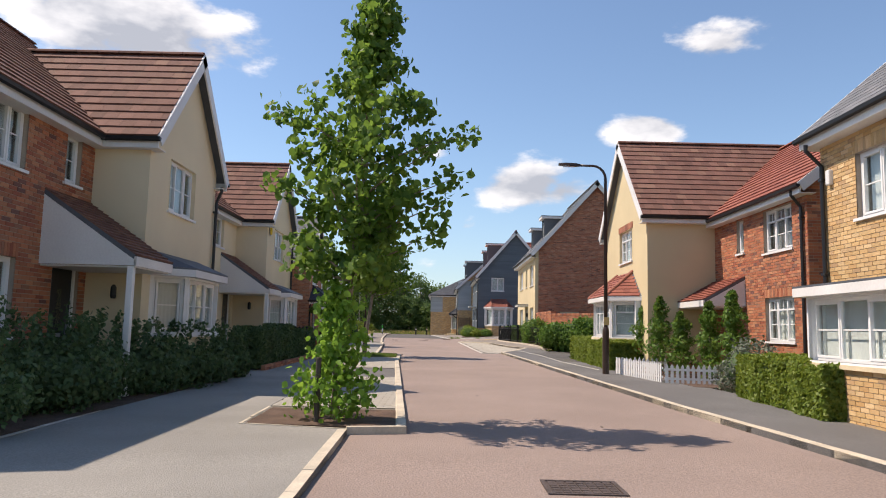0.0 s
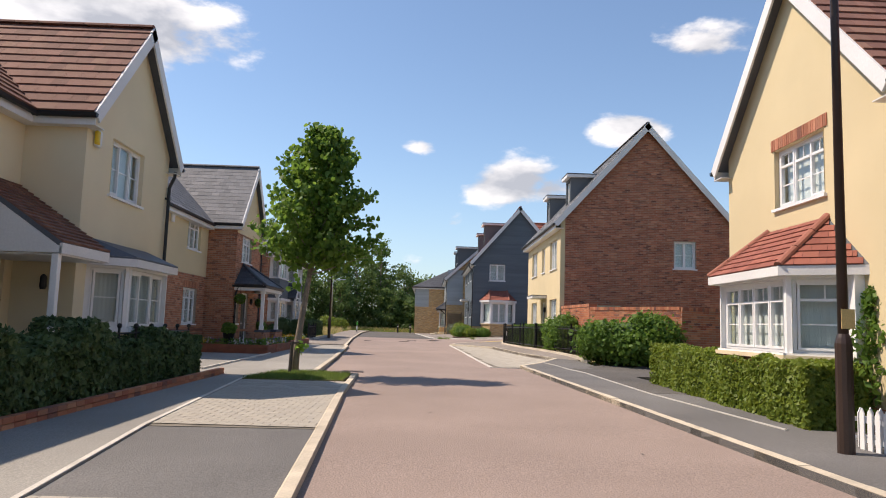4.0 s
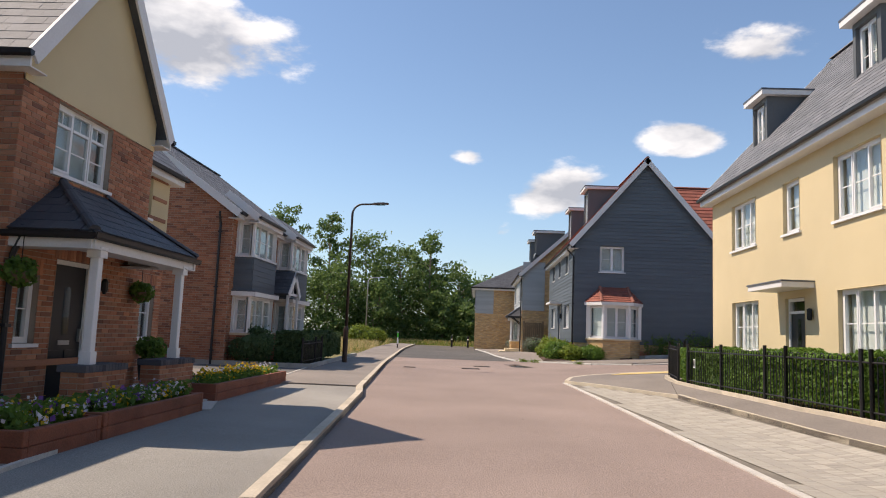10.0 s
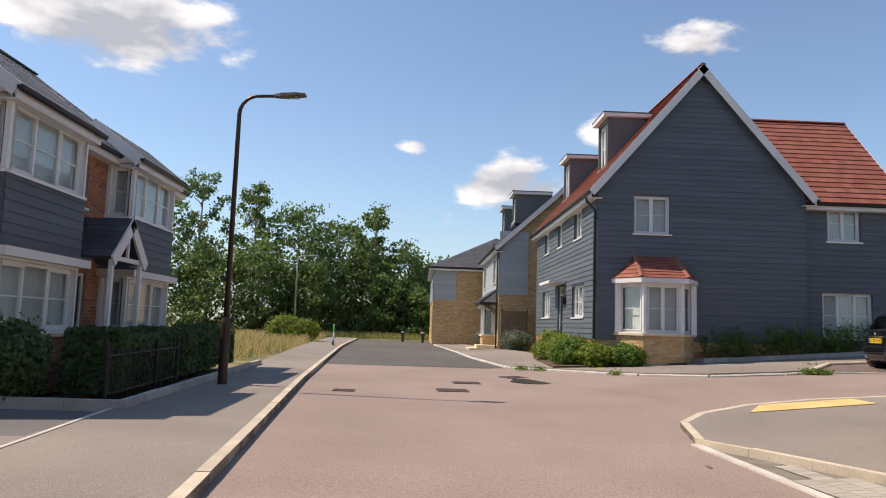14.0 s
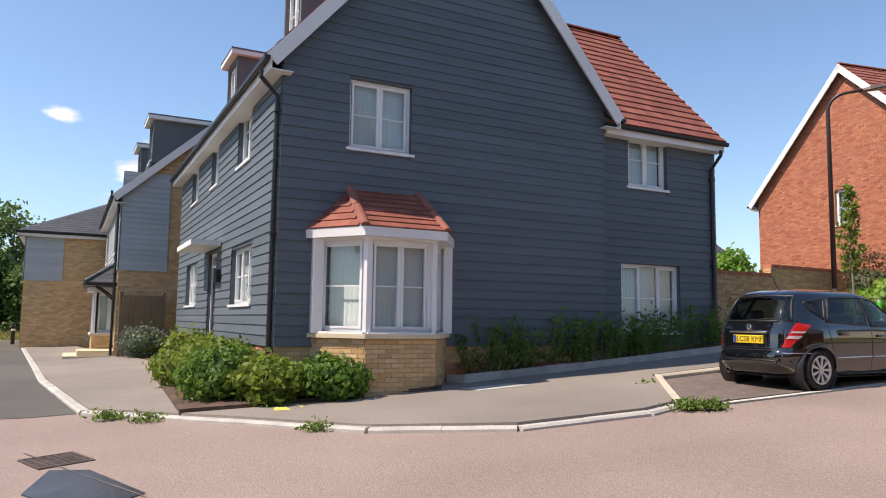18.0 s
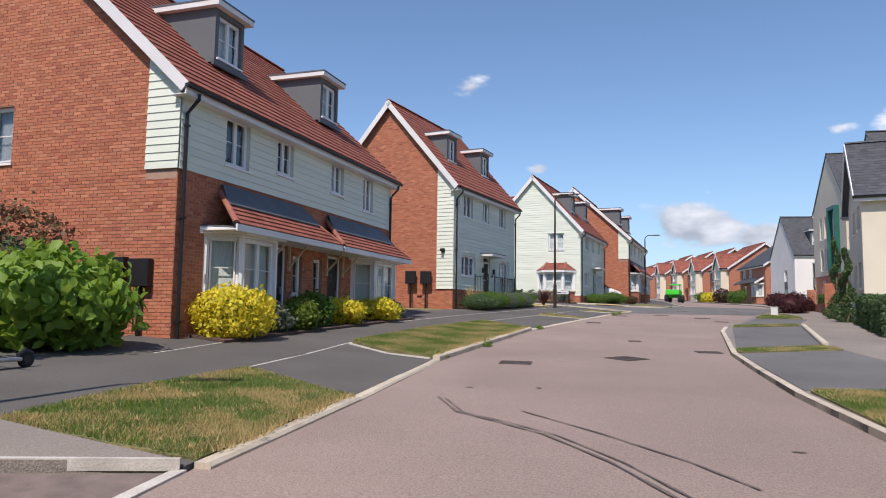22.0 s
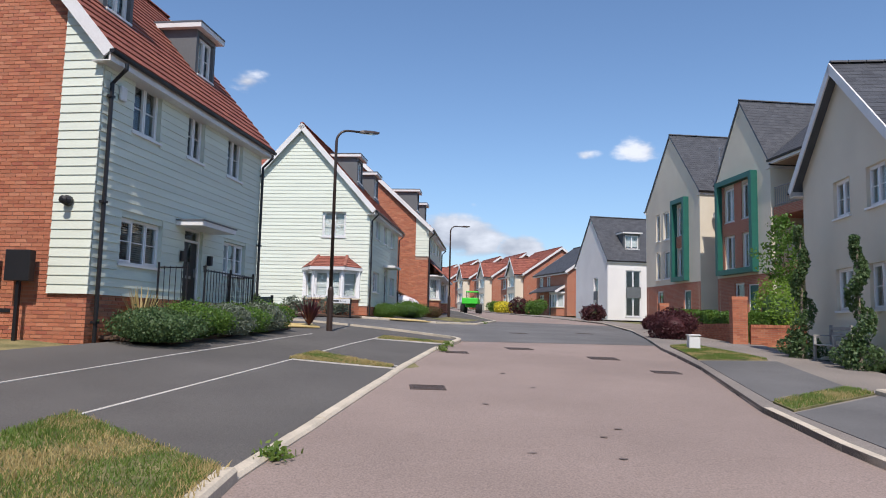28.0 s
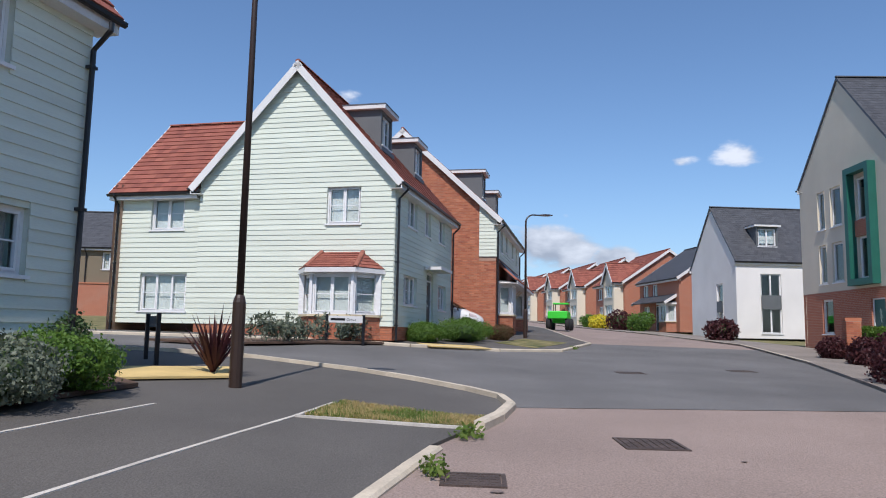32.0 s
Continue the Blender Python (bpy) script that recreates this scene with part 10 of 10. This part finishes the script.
brick_wall("low_wall", "low red brick wall in front of the flats", (47.6, 38.85), (58.0, 36.2), 2.35, 0.55, "brick_red")
brick_wall("low_wall", "sunlit low red brick wall beside the gate pier", (47.15, 38.9), (46.1, 36.3), 2.28, 0.6, "brick_red")
brick_wall("brick_pier", "brick gate pier with slab cap by the flats", (58.1, 36.1), (58.5, 36.0), 2.75, 1.15, "brick_red", 0.42, category="pier")


def edging_bricks(name, label, pts, lift, finish="brick_rust"):
    root = thing(name, label, "edging", pose(*pts[0], 0))
    g = Geo()
    for (ax, ay), (bx, by) in zip(pts, pts[1:]):
        L = math.hypot(bx - ax, by - ay)
        n = int(L / 0.21)
        d = Vector(((bx - ax) / L, (by - ay) / L, 0))
        s = Vector((-d.y, d.x, 0))
        for i in range(n):
            c = Vector((ax - pts[0][0], ay - pts[0][1], 0)) + d * (i * L / n)
            z = ground_z(ax + d.x * i * L / n, ay + d.y * i * L / n) + lift
            for k in (0, 1):
                part("brick", Geo().obox(c + Z * (z + k * 0.07), d, s, Z, (0, L / n - 0.01), (-0.05, 0.05), (0, 0.06)), finish, root)
    return root


edging_bricks("brick_edging", "red brick edging below the hedge", [(-4.25, 17.5), (-4.2, 26.5)], 0.05)


def planter(x0, y0, x1, y1, label, seed, flowers=True):
    """Raised bed of red-stained sleepers, filled with soil and flowers."""
    z = ground_z(x0, y0) + 0.07
    root = thing("planter", label, "planter", pose(x0, y0, z))
    W, L, H = x1 - x0, y1 - y0, 0.28
    for nm, a, b in (("sleeper", (0, W), (0, 0.08)), ("sleeper", (0, W), (L - 0.08, L)), ("sleeper", (0, 0.08), (0.081, L - 0.081)), ("sleeper", (W - 0.08, W), (0.081, L - 0.081))):
        for k in (0, 1):
            part(nm, Geo().cbox(a, b, (k * 0.142 - 0.02, k * 0.142 + 0.12), 0.01), "timber_red", root)
    part("soil" if seed != 502 else "slate_chips", Geo().box((0.07, W - 0.07), (0.07, L - 0.07), (0, H - 0.05)), "soil" if seed != 502 else "slate_chips", root)
    nr = np.random.default_rng(seed)
    n = int(abs(W * L) * (900 if seed != 502 else 430))
    P = np.column_stack([0.1 + nr.random(n) * (W - 0.2), 0.1 + nr.random(n) * (L - 0.2), H - 0.05 + nr.random(n) ** 1.5 * (0.2 if seed != 502 else 0.14)])
    edge = nr.random(n) < 0.75
    P[edge, 0] = W - 0.12 - nr.random(edge.sum()) * 0.3
    leaves("flower_leaves", P, 0.045, "leaf_mid", root)
    kinds = ("petal_white", "petal_purple", "petal_yellow") if seed != 502 else ("petal_yellow", "petal_yellow", "petal_white")
    for k in range(26):
        c = np.array([W - 0.2 - nr.random() * 0.25 if k % 4 else 0.2 + nr.random() * (W - 0.4), 0.2 + (L - 0.4) * (k + nr.random()) / 26, H + 0.06])
        m = 34
        Q = c + nr.normal(size=(m, 3)) * np.array([0.09, 0.09, 0.045])
        leaves("blossom", Q, 0.045, kinds[int(nr.random() * 3)], root, np.tile([0.3, 0, 0.8], (m, 1)), long=1.1)
    return root


planter(-7.5, 34.4, -5.0, 35.7, "raised bed of red-stained sleepers before the brick wall", 503)
planter(-5.56, 35.75, -5.0, 38.5, "narrow raised bed of red-stained sleepers with white and purple flowers", 501)
planter(-6.35, 39.6, -5.22, 43.85, "raised bed of red-stained sleepers with yellow flowers", 502)
for i, (px, py) in enumerate(((-6.45, 35.2), (-6.55, 40.1))):
    root = thing("flower_pot", "black pot with a leafy plant by the porch", "plant pot", pose(px, py, ground_z(px, py) + 0.3))
    part("pot", Geo().lathe([(0.14, 0), (0.19, 0.35), (0.205, 0.36), (0.18, 0.36)], Vector(), Z, 14), "black_plastic", root, soft=True)
    p_, d_ = lumpy(700, (0.24, 0.24, 0.2), 510 + i)
    leaves("foliage", p_ + np.array([0, 0, 0.5]), 0.05, "leaf_mid", root, d_)
for i, (px, py, pz) in enumerate(((-6.45, 36.35, 1.9), (-6.55, 39.6, 1.85))):
    root = thing("hanging_basket", "hanging basket of trailing plants on the porch", "hanging basket", pose(px, py, pz))
    part("basket", Geo().lathe([(0.03, -0.16), (0.12, -0.1), (0.17, 0.0), (0.15, 0.0)], Vector(), Z, 12), "timber", root, soft=True)
    part("chain", Geo().tube([(0, 0, 0.05), (0, 0, 0.5)], 0.006, 4), "black_iron", root)
    p_, d_ = lumpy(600, (0.19, 0.19, 0.15), 520 + i)
    leaves("foliage", p_, 0.045, "leaf_mid", root, d_)


def picket_fence(pts, label):
    """White pickets with pointed tops on two rails."""
    root = thing("picket_fence", label, "fence", pose(*pts[0], ground_z(*pts[0]) + 0.05))
    for (ax, ay), (bx, by) in zip(pts, pts[1:]):
        L = math.hypot(bx - ax, by - ay)
        d = Vector(((bx - ax) / L, (by - ay) / L, 0))
        s = Vector((-d.y, d.x, 0))
        o = Vector((ax - pts[0][0], ay - pts[0][1], ground_z(ax, ay) - ground_z(*pts[0])))
        for zz in (0.1, 0.3):
            part("rail", Geo().obox(o, d, Z, s, (0, L), (zz, zz + 0.05), (0.012, 0.03)), "upvc_white", root)
        n = int(L / 0.11)
        for i in range(n):
            c = o + d * (i * L / n + 0.02)
            j = random.random() * 0.02
            part("picket", Geo().prism([c, c + d * 0.065, c + d * 0.065 + Z * (0.38 + j), c + d * 0.032 + Z * (0.44 + j), c + Z * (0.38 + j)], s * -0.014), "upvc_white", root)


picket_fence([(4.6, 19.1), (4.95, 16.3)], "low white picket fence round the front garden")
picket_fence([(4.97, 16.2), (6.6, 15.8)], "low white picket fence across the front garden")
picket_fence([(4.62, 19.2), (6.0, 19.3)], "low white picket fence beside the path")


def iron_fence(pts, label, h=0.85, lift=0.08, gap=0.11):
    root = thing("iron_fence", label, "fence", pose(*pts[0], ground_z(*pts[0]) + lift))
    z0 = ground_z(*pts[0])
    for (ax, ay), (bx, by) in zip(pts, pts[1:]):
        L = math.hypot(bx - ax, by - ay)
        n = int(L / gap)
        pp = [Vector((ax + (bx - ax) * i / n - pts[0][0], ay + (by - ay) * i / n - pts[0][1], ground_z(ax + (bx - ax) * i / n, ay + (by - ay) * i / n) - z0)) for i in range(n + 1)]
        for zz in (0.12, h - 0.08):
            part("rail", Geo().tube([pp[0] + Z * zz, pp[-1] + Z * zz], 0.014, 6), "black_iron", root)
        for i, p in enumerate(pp):
            if i in (0, n) or i % 18 == 0:
                part("post", Geo().tube([p, p + Z * (h + 0.1)], 0.032, 7), "black_iron", root)
            elif i % 2 and i + 1 < n and (i + 1) % 18:
                q = pp[i + 1]
                m = (p + q) / 2
                part("hoop", Geo().tube([p, p + Z * (h - 0.05), p.lerp(m, 0.3) + Z * (h - 0.012), m + Z * h, q.lerp(m, 0.3) + Z * (h - 0.012), q + Z * (h - 0.05), q], 0.0085, 4), "black_iron", root)


iron_fence([(3.68, 45.2), (3.86, 40.4), (4.05, 38.2), (4.65, 34.75), (4.76, 32.7)], "black hooped iron railing in front of the hedge")
iron_fence([(3.66, 45.9), (3.9, 47.6), (4.4, 48.0), (9.0, 48.15)], "black iron railing at the corner")
iron_fence([(-6.1, 48.9), (-6.2, 52.0)], "black iron railing in front of the hedge", 0.7, 0.12)
root = thing("iron_fence", "black iron railing with ball finials standing in the hedge", "fence", pose(-4.9, 21.7, ground_z(-4.9, 21.7) + 0.08))
for zz in (0.4, 0.84):
    part("rail", Geo().tube([(0, 0, zz), (0.04, 4.6, zz + 0.04)], 0.014, 6), "black_iron", root)
for i in range(8):
    post = part("post", Geo().tube([(0.005 * i, i * 0.655, -0.05), (0.005 * i, i * 0.655, 0.93)], 0.02, 7), "black_iron", root)
    part("finial", Geo().lathe([(0.012, 0), (0.034, 0.02), (0.042, 0.045), (0.034, 0.072), (0.008, 0.088)], Vector((0.005 * i, i * 0.655, 0.925)), Z, 10), "black_iron", post, soft=True)
kerb("garden_kerb", [(4.66, 32.4), (4.52, 33.0), (4.27, 34.3), (4.12, 36.3), (3.72, 39.8), (3.55, 45.8), (3.75, 47.5), (4.3, 47.85), (9.0, 47.95)], mat="kerb_stone", top=0.15, width=0.1, label="pale kerb at the foot of the railings")
kerb("garden_kerb", [(-6.0, 58.0), (-5.75, 48.7), (-9.6, 48.6)], mat="kerb_grey", top=0.2, width=0.12, label="grey kerb round the front garden")
kerb("garden_kerb", [(12.9, 59.12), (5.9, 58.98), (5.75, 59.3)], mat="kerb_grey", top=0.2, width=0.1, label="grey kerb at the edge of the planting bed")
plate = thing("notice", "small white-framed notice on the railing", "sign", pose(3.66, 44.6, ground_z(3.66, 44.6) + 0.6))
part("frame", Geo().box((-0.02, -0.005), (-0.055, 0.055), (-0.1, 0.1)), "sign_white", plate)
part("face", Geo().box((-0.024, -0.021), (-0.033, 0.033), (-0.07, 0.07)), "black_plastic", plate)

# beds
sheet("planting_bed", [(5.9, 59.05), (12.9, 59.15), (12.9, 59.58), (9.1, 59.58), (9.05, 59.37), (5.9, 59.37)], 0.15, "soil", "narrow soil bed below the boarded wall", "bed", 0.1)
sheet("planting_bed", [(1.7, 58.9), (5.3, 58.6), (5.4, 59.5), (2.9, 59.6), (2.9, 63.5), (1.9, 63.5)], 0.13, "soil", "soil bed at the corner", "bed", 0.1)
sheet("planting_bed", [(-6.4, 6.5), (-4.4, 6.6), (-4.3, 15.8), (-5.2, 15.8), (-6.2, 12.0)], 0.07, "soil", "soil under the front shrubs", "bed", 0.05)
sheet("planting_bed", [(38.9, 55.3), (45.0, 53.45), (45.9, 54.4), (45.6, 55.2), (39.0, 57.0)], 0.1, "soil", "dark soil of the front bed", "bed", 0.05)
sheet("planting_bed", [(22.4, 58.7), (31.8, 56.9), (32.2, 57.8), (22.9, 59.7)], 0.09, "soil", "soil bed under the bay windows", "bed", 0.05)
sheet("planting_bed", [(52.6, 54.6), (56.2, 50.9), (56.6, 51.2), (53.6, 56.5)], 0.09, "soil", "weedy bed under the boarded gable", "bed", 0.05)
sheet("planting_bed", [(5.25, 20.0), (5.3, 15.2), (7.0, 14.6), (7.4, 19.9)], 0.085, "soil", "soil of the small front garden", "bed", 0.05)
sheet("slab_path", [(45.4, 53.9), (46.4, 52.7), (47.6, 52.9), (46.6, 54.3)], 0.088, "tactile_yellow", "buff tactile slabs at the corner", "paving", 0.03)
sheet("tactile_paving", [(56.3, 49.6), (57.2, 47.8), (58.0, 48.2), (57.2, 50.0)], 0.088, "tactile_yellow", "buff tactile slabs across the side road", "paving", 0.03)


# ---- signs, boxes, scooter, bench ----
def street_sign(x, y, rz, w, label, text, face):
    root = thing("street_sign", label, "sign", pose(x, y, ground_z(x, y) + 0.08, 0, 0, rz))
    for s in (-1, 1):
        part("post", Geo().box((s * w / 2 - 0.035, s * w / 2 + 0.035), (0.0, 0.06), (-0.1, 0.72)), "black_iron", root)
    board = part("board", Geo().cbox((-w / 2 + 0.036, w / 2 - 0.036), (-0.012, 0.014), (0.5, 0.68), 0.004), face, root)
    if text:
        part("name_bar", Geo().box((-w / 2 + 0.09, -0.02), (-0.0155, -0.0121), (0.56, 0.62)), "black_iron", board)
        cu = bpy.data.curves.new("name", "FONT")
        cu.body, cu.size, cu.extrude = text, 0.1, 0.0012
        cu.materials.append(MATS["black_iron"])
        t = new("name_letters", cu)
        t.parent = board
        t.matrix_basis = pose(0.02, -0.0135, 0.555, 90, 0, 0)


street_sign(55.3, 51.9, -70, 1.0, "white street-name plate on black posts", "Grove", "sign_white")
street_sign(47.9, 54.3, 30, 0.85, "back of a street-name plate on black posts", "", "dormer_grey")
ub = thing("utility_box", "small white utility cabinet on the grass", "cabinet", pose(43.6, 42.9, ground_z(43.6, 42.9) + 0.08, 0, 0, -20))
part("cabinet", Geo().cbox((-0.22, 0.22), (-0.14, 0.14), (0, 0.36), 0.015), "box_white", ub)
part("lid", Geo().cbox((-0.24, 0.24), (-0.16, 0.16), (0.361, 0.4), 0.01), "box_white", ub)
for bx, by in ((38.74, 57.72), (38.95, 58.38)):
    mb = thing("meter_box", "black meter cabinet on a slim post by the brick gable", "cabinet", pose(bx, by, ground_z(bx, by) + 0.05, 0, 0, -16))
    part("post", Geo().box((-0.03, 0.03), (-0.03, 0.03), (-0.15, 0.95)), "black_iron", mb)
    part("cabinet", Geo().cbox((-0.08, 0.08), (-0.22, 0.22), (0.9, 1.42), 0.012), "black_plastic", mb)
for bx, by in ((22.4, 60.4), (22.5, 60.95)):
    mb = thing("meter_box", "black meter cabinet on a slim post by the red gable", "cabinet", pose(bx, by, ground_z(bx, by) + 0.05, 0, 0, -10))
    part("post", Geo().box((-0.03, 0.03), (-0.03, 0.03), (-0.15, 0.95)), "black_iron", mb)
    part("cabinet", Geo().cbox((-0.08, 0.08), (-0.22, 0.22), (0.9, 1.42), 0.012), "black_plastic", mb)
material("scooter_green", (0.05, 0.62, 0.05), 0.4, 0.05)


def scooter(x, y, rz, label):
    root = thing("electric_scooter", label, "scooter", pose(x, y, ground_z(x, y) + (0.035 if x > 15 else 0.09), 0, 0, rz))
    part("deck", Geo().cbox((-0.32, 0.25), (-0.07, 0.07), (0.09, 0.14), 0.02), "steel_grey", root)
    part("stem", Geo().tube([(0.3, 0, 0.1), (0.42, 0, 0.95)], 0.025, 8), "box_white", root)
    part("front_cover", Geo().cbox((0.3, 0.4), (-0.05, 0.05), (0.2, 0.48), 0.02), "box_white", root)
    part("battery", Geo().tube([(0.385, 0, 0.62), (0.41, 0, 0.88)], 0.045, 10), "scooter_green", root)
    part("handlebar", Geo().tube([(0.42, -0.24, 0.98), (0.42, 0, 0.95), (0.42, 0.24, 0.98)], 0.014, 6), "black_plastic", root)
    for wx in (-0.42, 0.36):
        w = part("wheel", Geo().lathe([(0.05, -0.025), (0.1, -0.025), (0.105, 0), (0.1, 0.025), (0.05, 0.025)], Vector((wx, 0, 0.105)), Y, 18), "tyre", root, soft=True)
        part("hub", Geo().lathe([(0.05, -0.027), (0.05, 0.027)], Vector((wx, 0, 0.105)), Y, 12), "black_plastic", w)
    part("mudguard", Geo().tube([(-0.5, 0, 0.18), (-0.4, 0, 0.22), (-0.3, 0, 0.16)], 0.03, 6), "black_plastic", root)


scooter(17.6, 59.3, 170, "green and white electric hire scooter parked by the shrub")
scooter(-5.85, 72.3, 95, "electric hire scooter standing on the pavement")


def bench(x, y, rz):
    root = thing("bench", "weathered grey timber garden bench", "bench", pose(x, y, ground_z(x, y) + 0.07, 0, 0, rz))
    for i in range(4):
        part("seat_slat", Geo().cbox((-0.6, 0.6), (-0.2 + i * 0.1, -0.12 + i * 0.1), (0.38, 0.41), 0.006), "timber_grey", root)
    for i in range(3):
        part("back_slat", Geo().cbox((-0.6, 0.6), (0.2, 0.23), (0.5 + i * 0.12, 0.58 + i * 0.12), 0.006), "timber_grey", root)
    for s in (-0.56, 0.56):
        part("leg", Geo().cbox((s - 0.03, s + 0.03), (-0.2, -0.14), (0, 0.6), 0.006), "timber_grey", root)
        part("leg", Geo().cbox((s - 0.03, s + 0.03), (0.17, 0.23), (0, 0.86), 0.006), "timber_grey", root)
        part("arm", Geo().cbox((s - 0.035, s + 0.035), (-0.22, 0.17), (0.6, 0.63), 0.006), "timber_grey", root)


bench(40.5, 41.2, 163)


def topiary(x, y, h, label):
    """Clipped evergreen in a rising spiral."""
    root = thing("topiary", label, "topiary", pose(x, y, ground_z(x, y) + 0.06))
    part("trunk", Geo().tube([(0, 0, 0), (0, 0, h)], [0.04, 0.02], 7), "bark", root)
    nr = np.random.default_rng(int(x * 10))
    C = []
    for i in range(26):
        t = i / 25
        r = 0.26 * (1 - 0.75 * t)
        c = np.array([math.cos(t * 14) * r * 0.7, math.sin(t * 14) * r * 0.7, 0.3 + t * (h - 0.3)])
        p, _ = lumpy(110, (0.2 * (1.1 - 0.6 * t),) * 3, i)
        C.append(p + c)
    p, _ = lumpy(1300, (0.55, 0.55, 0.34), 77)
    C.append(p + np.array([0, 0, 0.24]))
    leaves("foliage", np.concatenate(C), 0.05, "leaf_dark", root)


topiary(39.15, 41.6, 2.75, "dark spiral topiary by the rendered wall")
topiary(41.85, 40.95, 3.2, "tall dark clipped evergreen by the flats")
# green dumper far down the road
dv = thing("dumper", "bright green site dumper standing at the roadside", "vehicle", pose(84.0, 40.2, ground_z(84, 40.2) + 0.02, 0, 0, -20))
part("skip", Geo().cbox((-1.1, 0.3), (-0.65, 0.65), (0.75, 1.25), 0.06), "scooter_green", dv)
part("body", Geo().cbox((0.3, 1.4), (-0.55, 0.55), (0.5, 1.15), 0.06), "scooter_green", dv)
part("canopy", Geo().cbox((0.25, 1.2), (-0.5, 0.5), (1.75, 1.85), 0.03), "scooter_green", dv)
for s in (-0.45, 0.45):
    for a in (0.3, 1.15):
        part("canopy_post", Geo().tube([(a, s, 1.1), (a, s, 1.76)], 0.03, 6), "black_iron", dv)
for wx in (-0.75, 1.0):
    for s in (-0.62, 0.62):
        part("wheel", Geo().lathe([(0.12, -0.13), (0.38, -0.13), (0.4, 0), (0.38, 0.13), (0.12, 0.13)], Vector((wx, s, 0.4)), Y, 18), "tyre", dv, soft=True)
vn = thing("van", "white van parked far down the road", "van", pose(112.0, 45.4, ground_z(112, 45.4) + 0.1, 0, 0, 4))
part("body", Geo().cbox((-2.2, 1.2), (-0.85, 0.85), (0.35, 1.95), 0.12), "car_white", vn)
part("bonnet", Geo().cbox((1.15, 2.1), (-0.8, 0.8), (0.35, 1.05), 0.12), "car_white", vn)
part("windscreen", Geo().prism([(1.22, -0.72, 1.15), (1.22, 0.72, 1.15), (1.21, 0.7, 1.75), (1.21, -0.7, 1.75)], X * 0.01), "van_glass", vn)
part("rear_window", Geo().box((-2.212, -2.2), (-0.6, 0.6), (1.2, 1.7)), "van_glass", vn)
for wx in (-1.4, 1.3):
    for s in (-0.78, 0.78):
        part("wheel", Geo().lathe([(0.15, -0.09), (0.29, -0.09), (0.3, 0), (0.29, 0.09), (0.15, 0.09)], Vector((wx, s, 0.3)), Y, 18), "tyre", vn, soft=True)
# low blue hills beyond the roofs
hg = Geo()
for i in range(41):
    yy = -500 + i * 30
    hz = 24 + 5 * math.sin(i * 0.5) + 3 * math.sin(i * 1.3)
    hg.v += [(900.0, float(yy), 0.0), (900.0, float(yy), hz)]
hg.f = [(2 * i, 2 * i + 2, 2 * i + 3, 2 * i + 1) for i in range(40)]
tagged(part("backdrop", hg, "leaf_dark"), label="low wooded ridge on the far horizon", category="hills", kind="structure")
# weeds in the kerb joints
for i, (wx, wy, n_) in enumerate(((6.9, 55.35, 120), (7.1, 55.2, 90), (2.9, 57.0, 40), (0.9, 59.4, 60), (22.9, 54.85, 70), (43.4, 49.6, 40), (41.8, 50.0, 30), (7.9, 57.1, 30), (25.5, 54.2, 40), (31.6, 53.1, 40), (1.3, 58.9, 40), (61.0, 44.5, 40))):
    root = thing("weed", "tuft of weeds growing from the kerb joint", "weed", pose(wx, wy, ground_z(wx, wy) + 0.02), "kerb weeds")
    nr = np.random.default_rng(600 + i)
    leaves("foliage", np.abs(nr.normal(size=(n_ * 3, 3))) * np.array([0.10, 0.07, 0.05]) * np.sign(nr.normal(size=(n_ * 3, 3)) + np.array([0, 0, 9])), 0.03, "blade_green", root, long=2.2)
# puddle, cracks and sprayed marks at the junction
sheet("puddle", [(0.12, 55.7), (0.3, 56.55), (0.62, 56.35), (0.98, 55.2), (0.72, 55.0), (0.4, 55.15)], 0.009, "wet_asphalt", "shallow dark puddle in a dip of the road", "puddle", step=0.6)
mark([(0.05, 57.6), (0.4, 56.6), (1.0, 55.0), (1.75, 53.3), (2.4, 51.6)], 0.011, "dark crack along a joint in the asphalt", "asphalt_scuff", "crack")
sheet("paint_mark", [(2.75, 58.3), (3.1, 58.2), (3.2, 58.5), (2.85, 58.6)], 0.0865, "paint_yellow", "square of yellow survey paint on the pavement", "road mark", step=0.6)
mark([(4.0, 57.2), (4.25, 57.3), (4.2, 57.45), (4.0, 57.4)], 0.02, "yellow sprayed survey mark on the pavement", "paint_yellow", "paint_mark")
# timber gate beside the buff house, bollard at the street's end
gt = thing("timber_gate", "close-boarded brown timber gate beside the buff house", "gate", pose(1.75, 71.3, ground_z(1.75, 71.3) + 0.05, 0, 0, 0))
for i in range(9):
    part("board", Geo().box((i * 0.115, i * 0.115 + 0.108), (0, 0.02), (0, 1.75 + 0.01 * (i % 2))), "timber", gt)
for xx in (-0.06, 1.06):
    part("post", Geo().cbox((xx - 0.05, xx + 0.05), (0.0, 0.1), (-0.1, 1.85), 0.01), "timber", gt)
for zz in (0.3, 1.45):
    part("rail", Geo().box((0, 1.03), (0.021, 0.06), (zz, zz + 0.09)), "timber", gt)
for bx, by in ((-1.7, 86.0), (-3.0, 86.5)):
    bo = thing("bollard", "black bollard where the road ends", "bollard", pose(bx, by, ground_z(bx, by)))
    part("post", Geo().lathe([(0.08, 0), (0.08, 0.75), (0.09, 0.78), (0.07, 0.9), (0.02, 0.92)], Vector(), Z, 12), "black_iron", bo)
    part("band", Geo().lathe([(0.083, 0.6), (0.083, 0.68)], Vector(), Z, 12), "sign_white", bo)
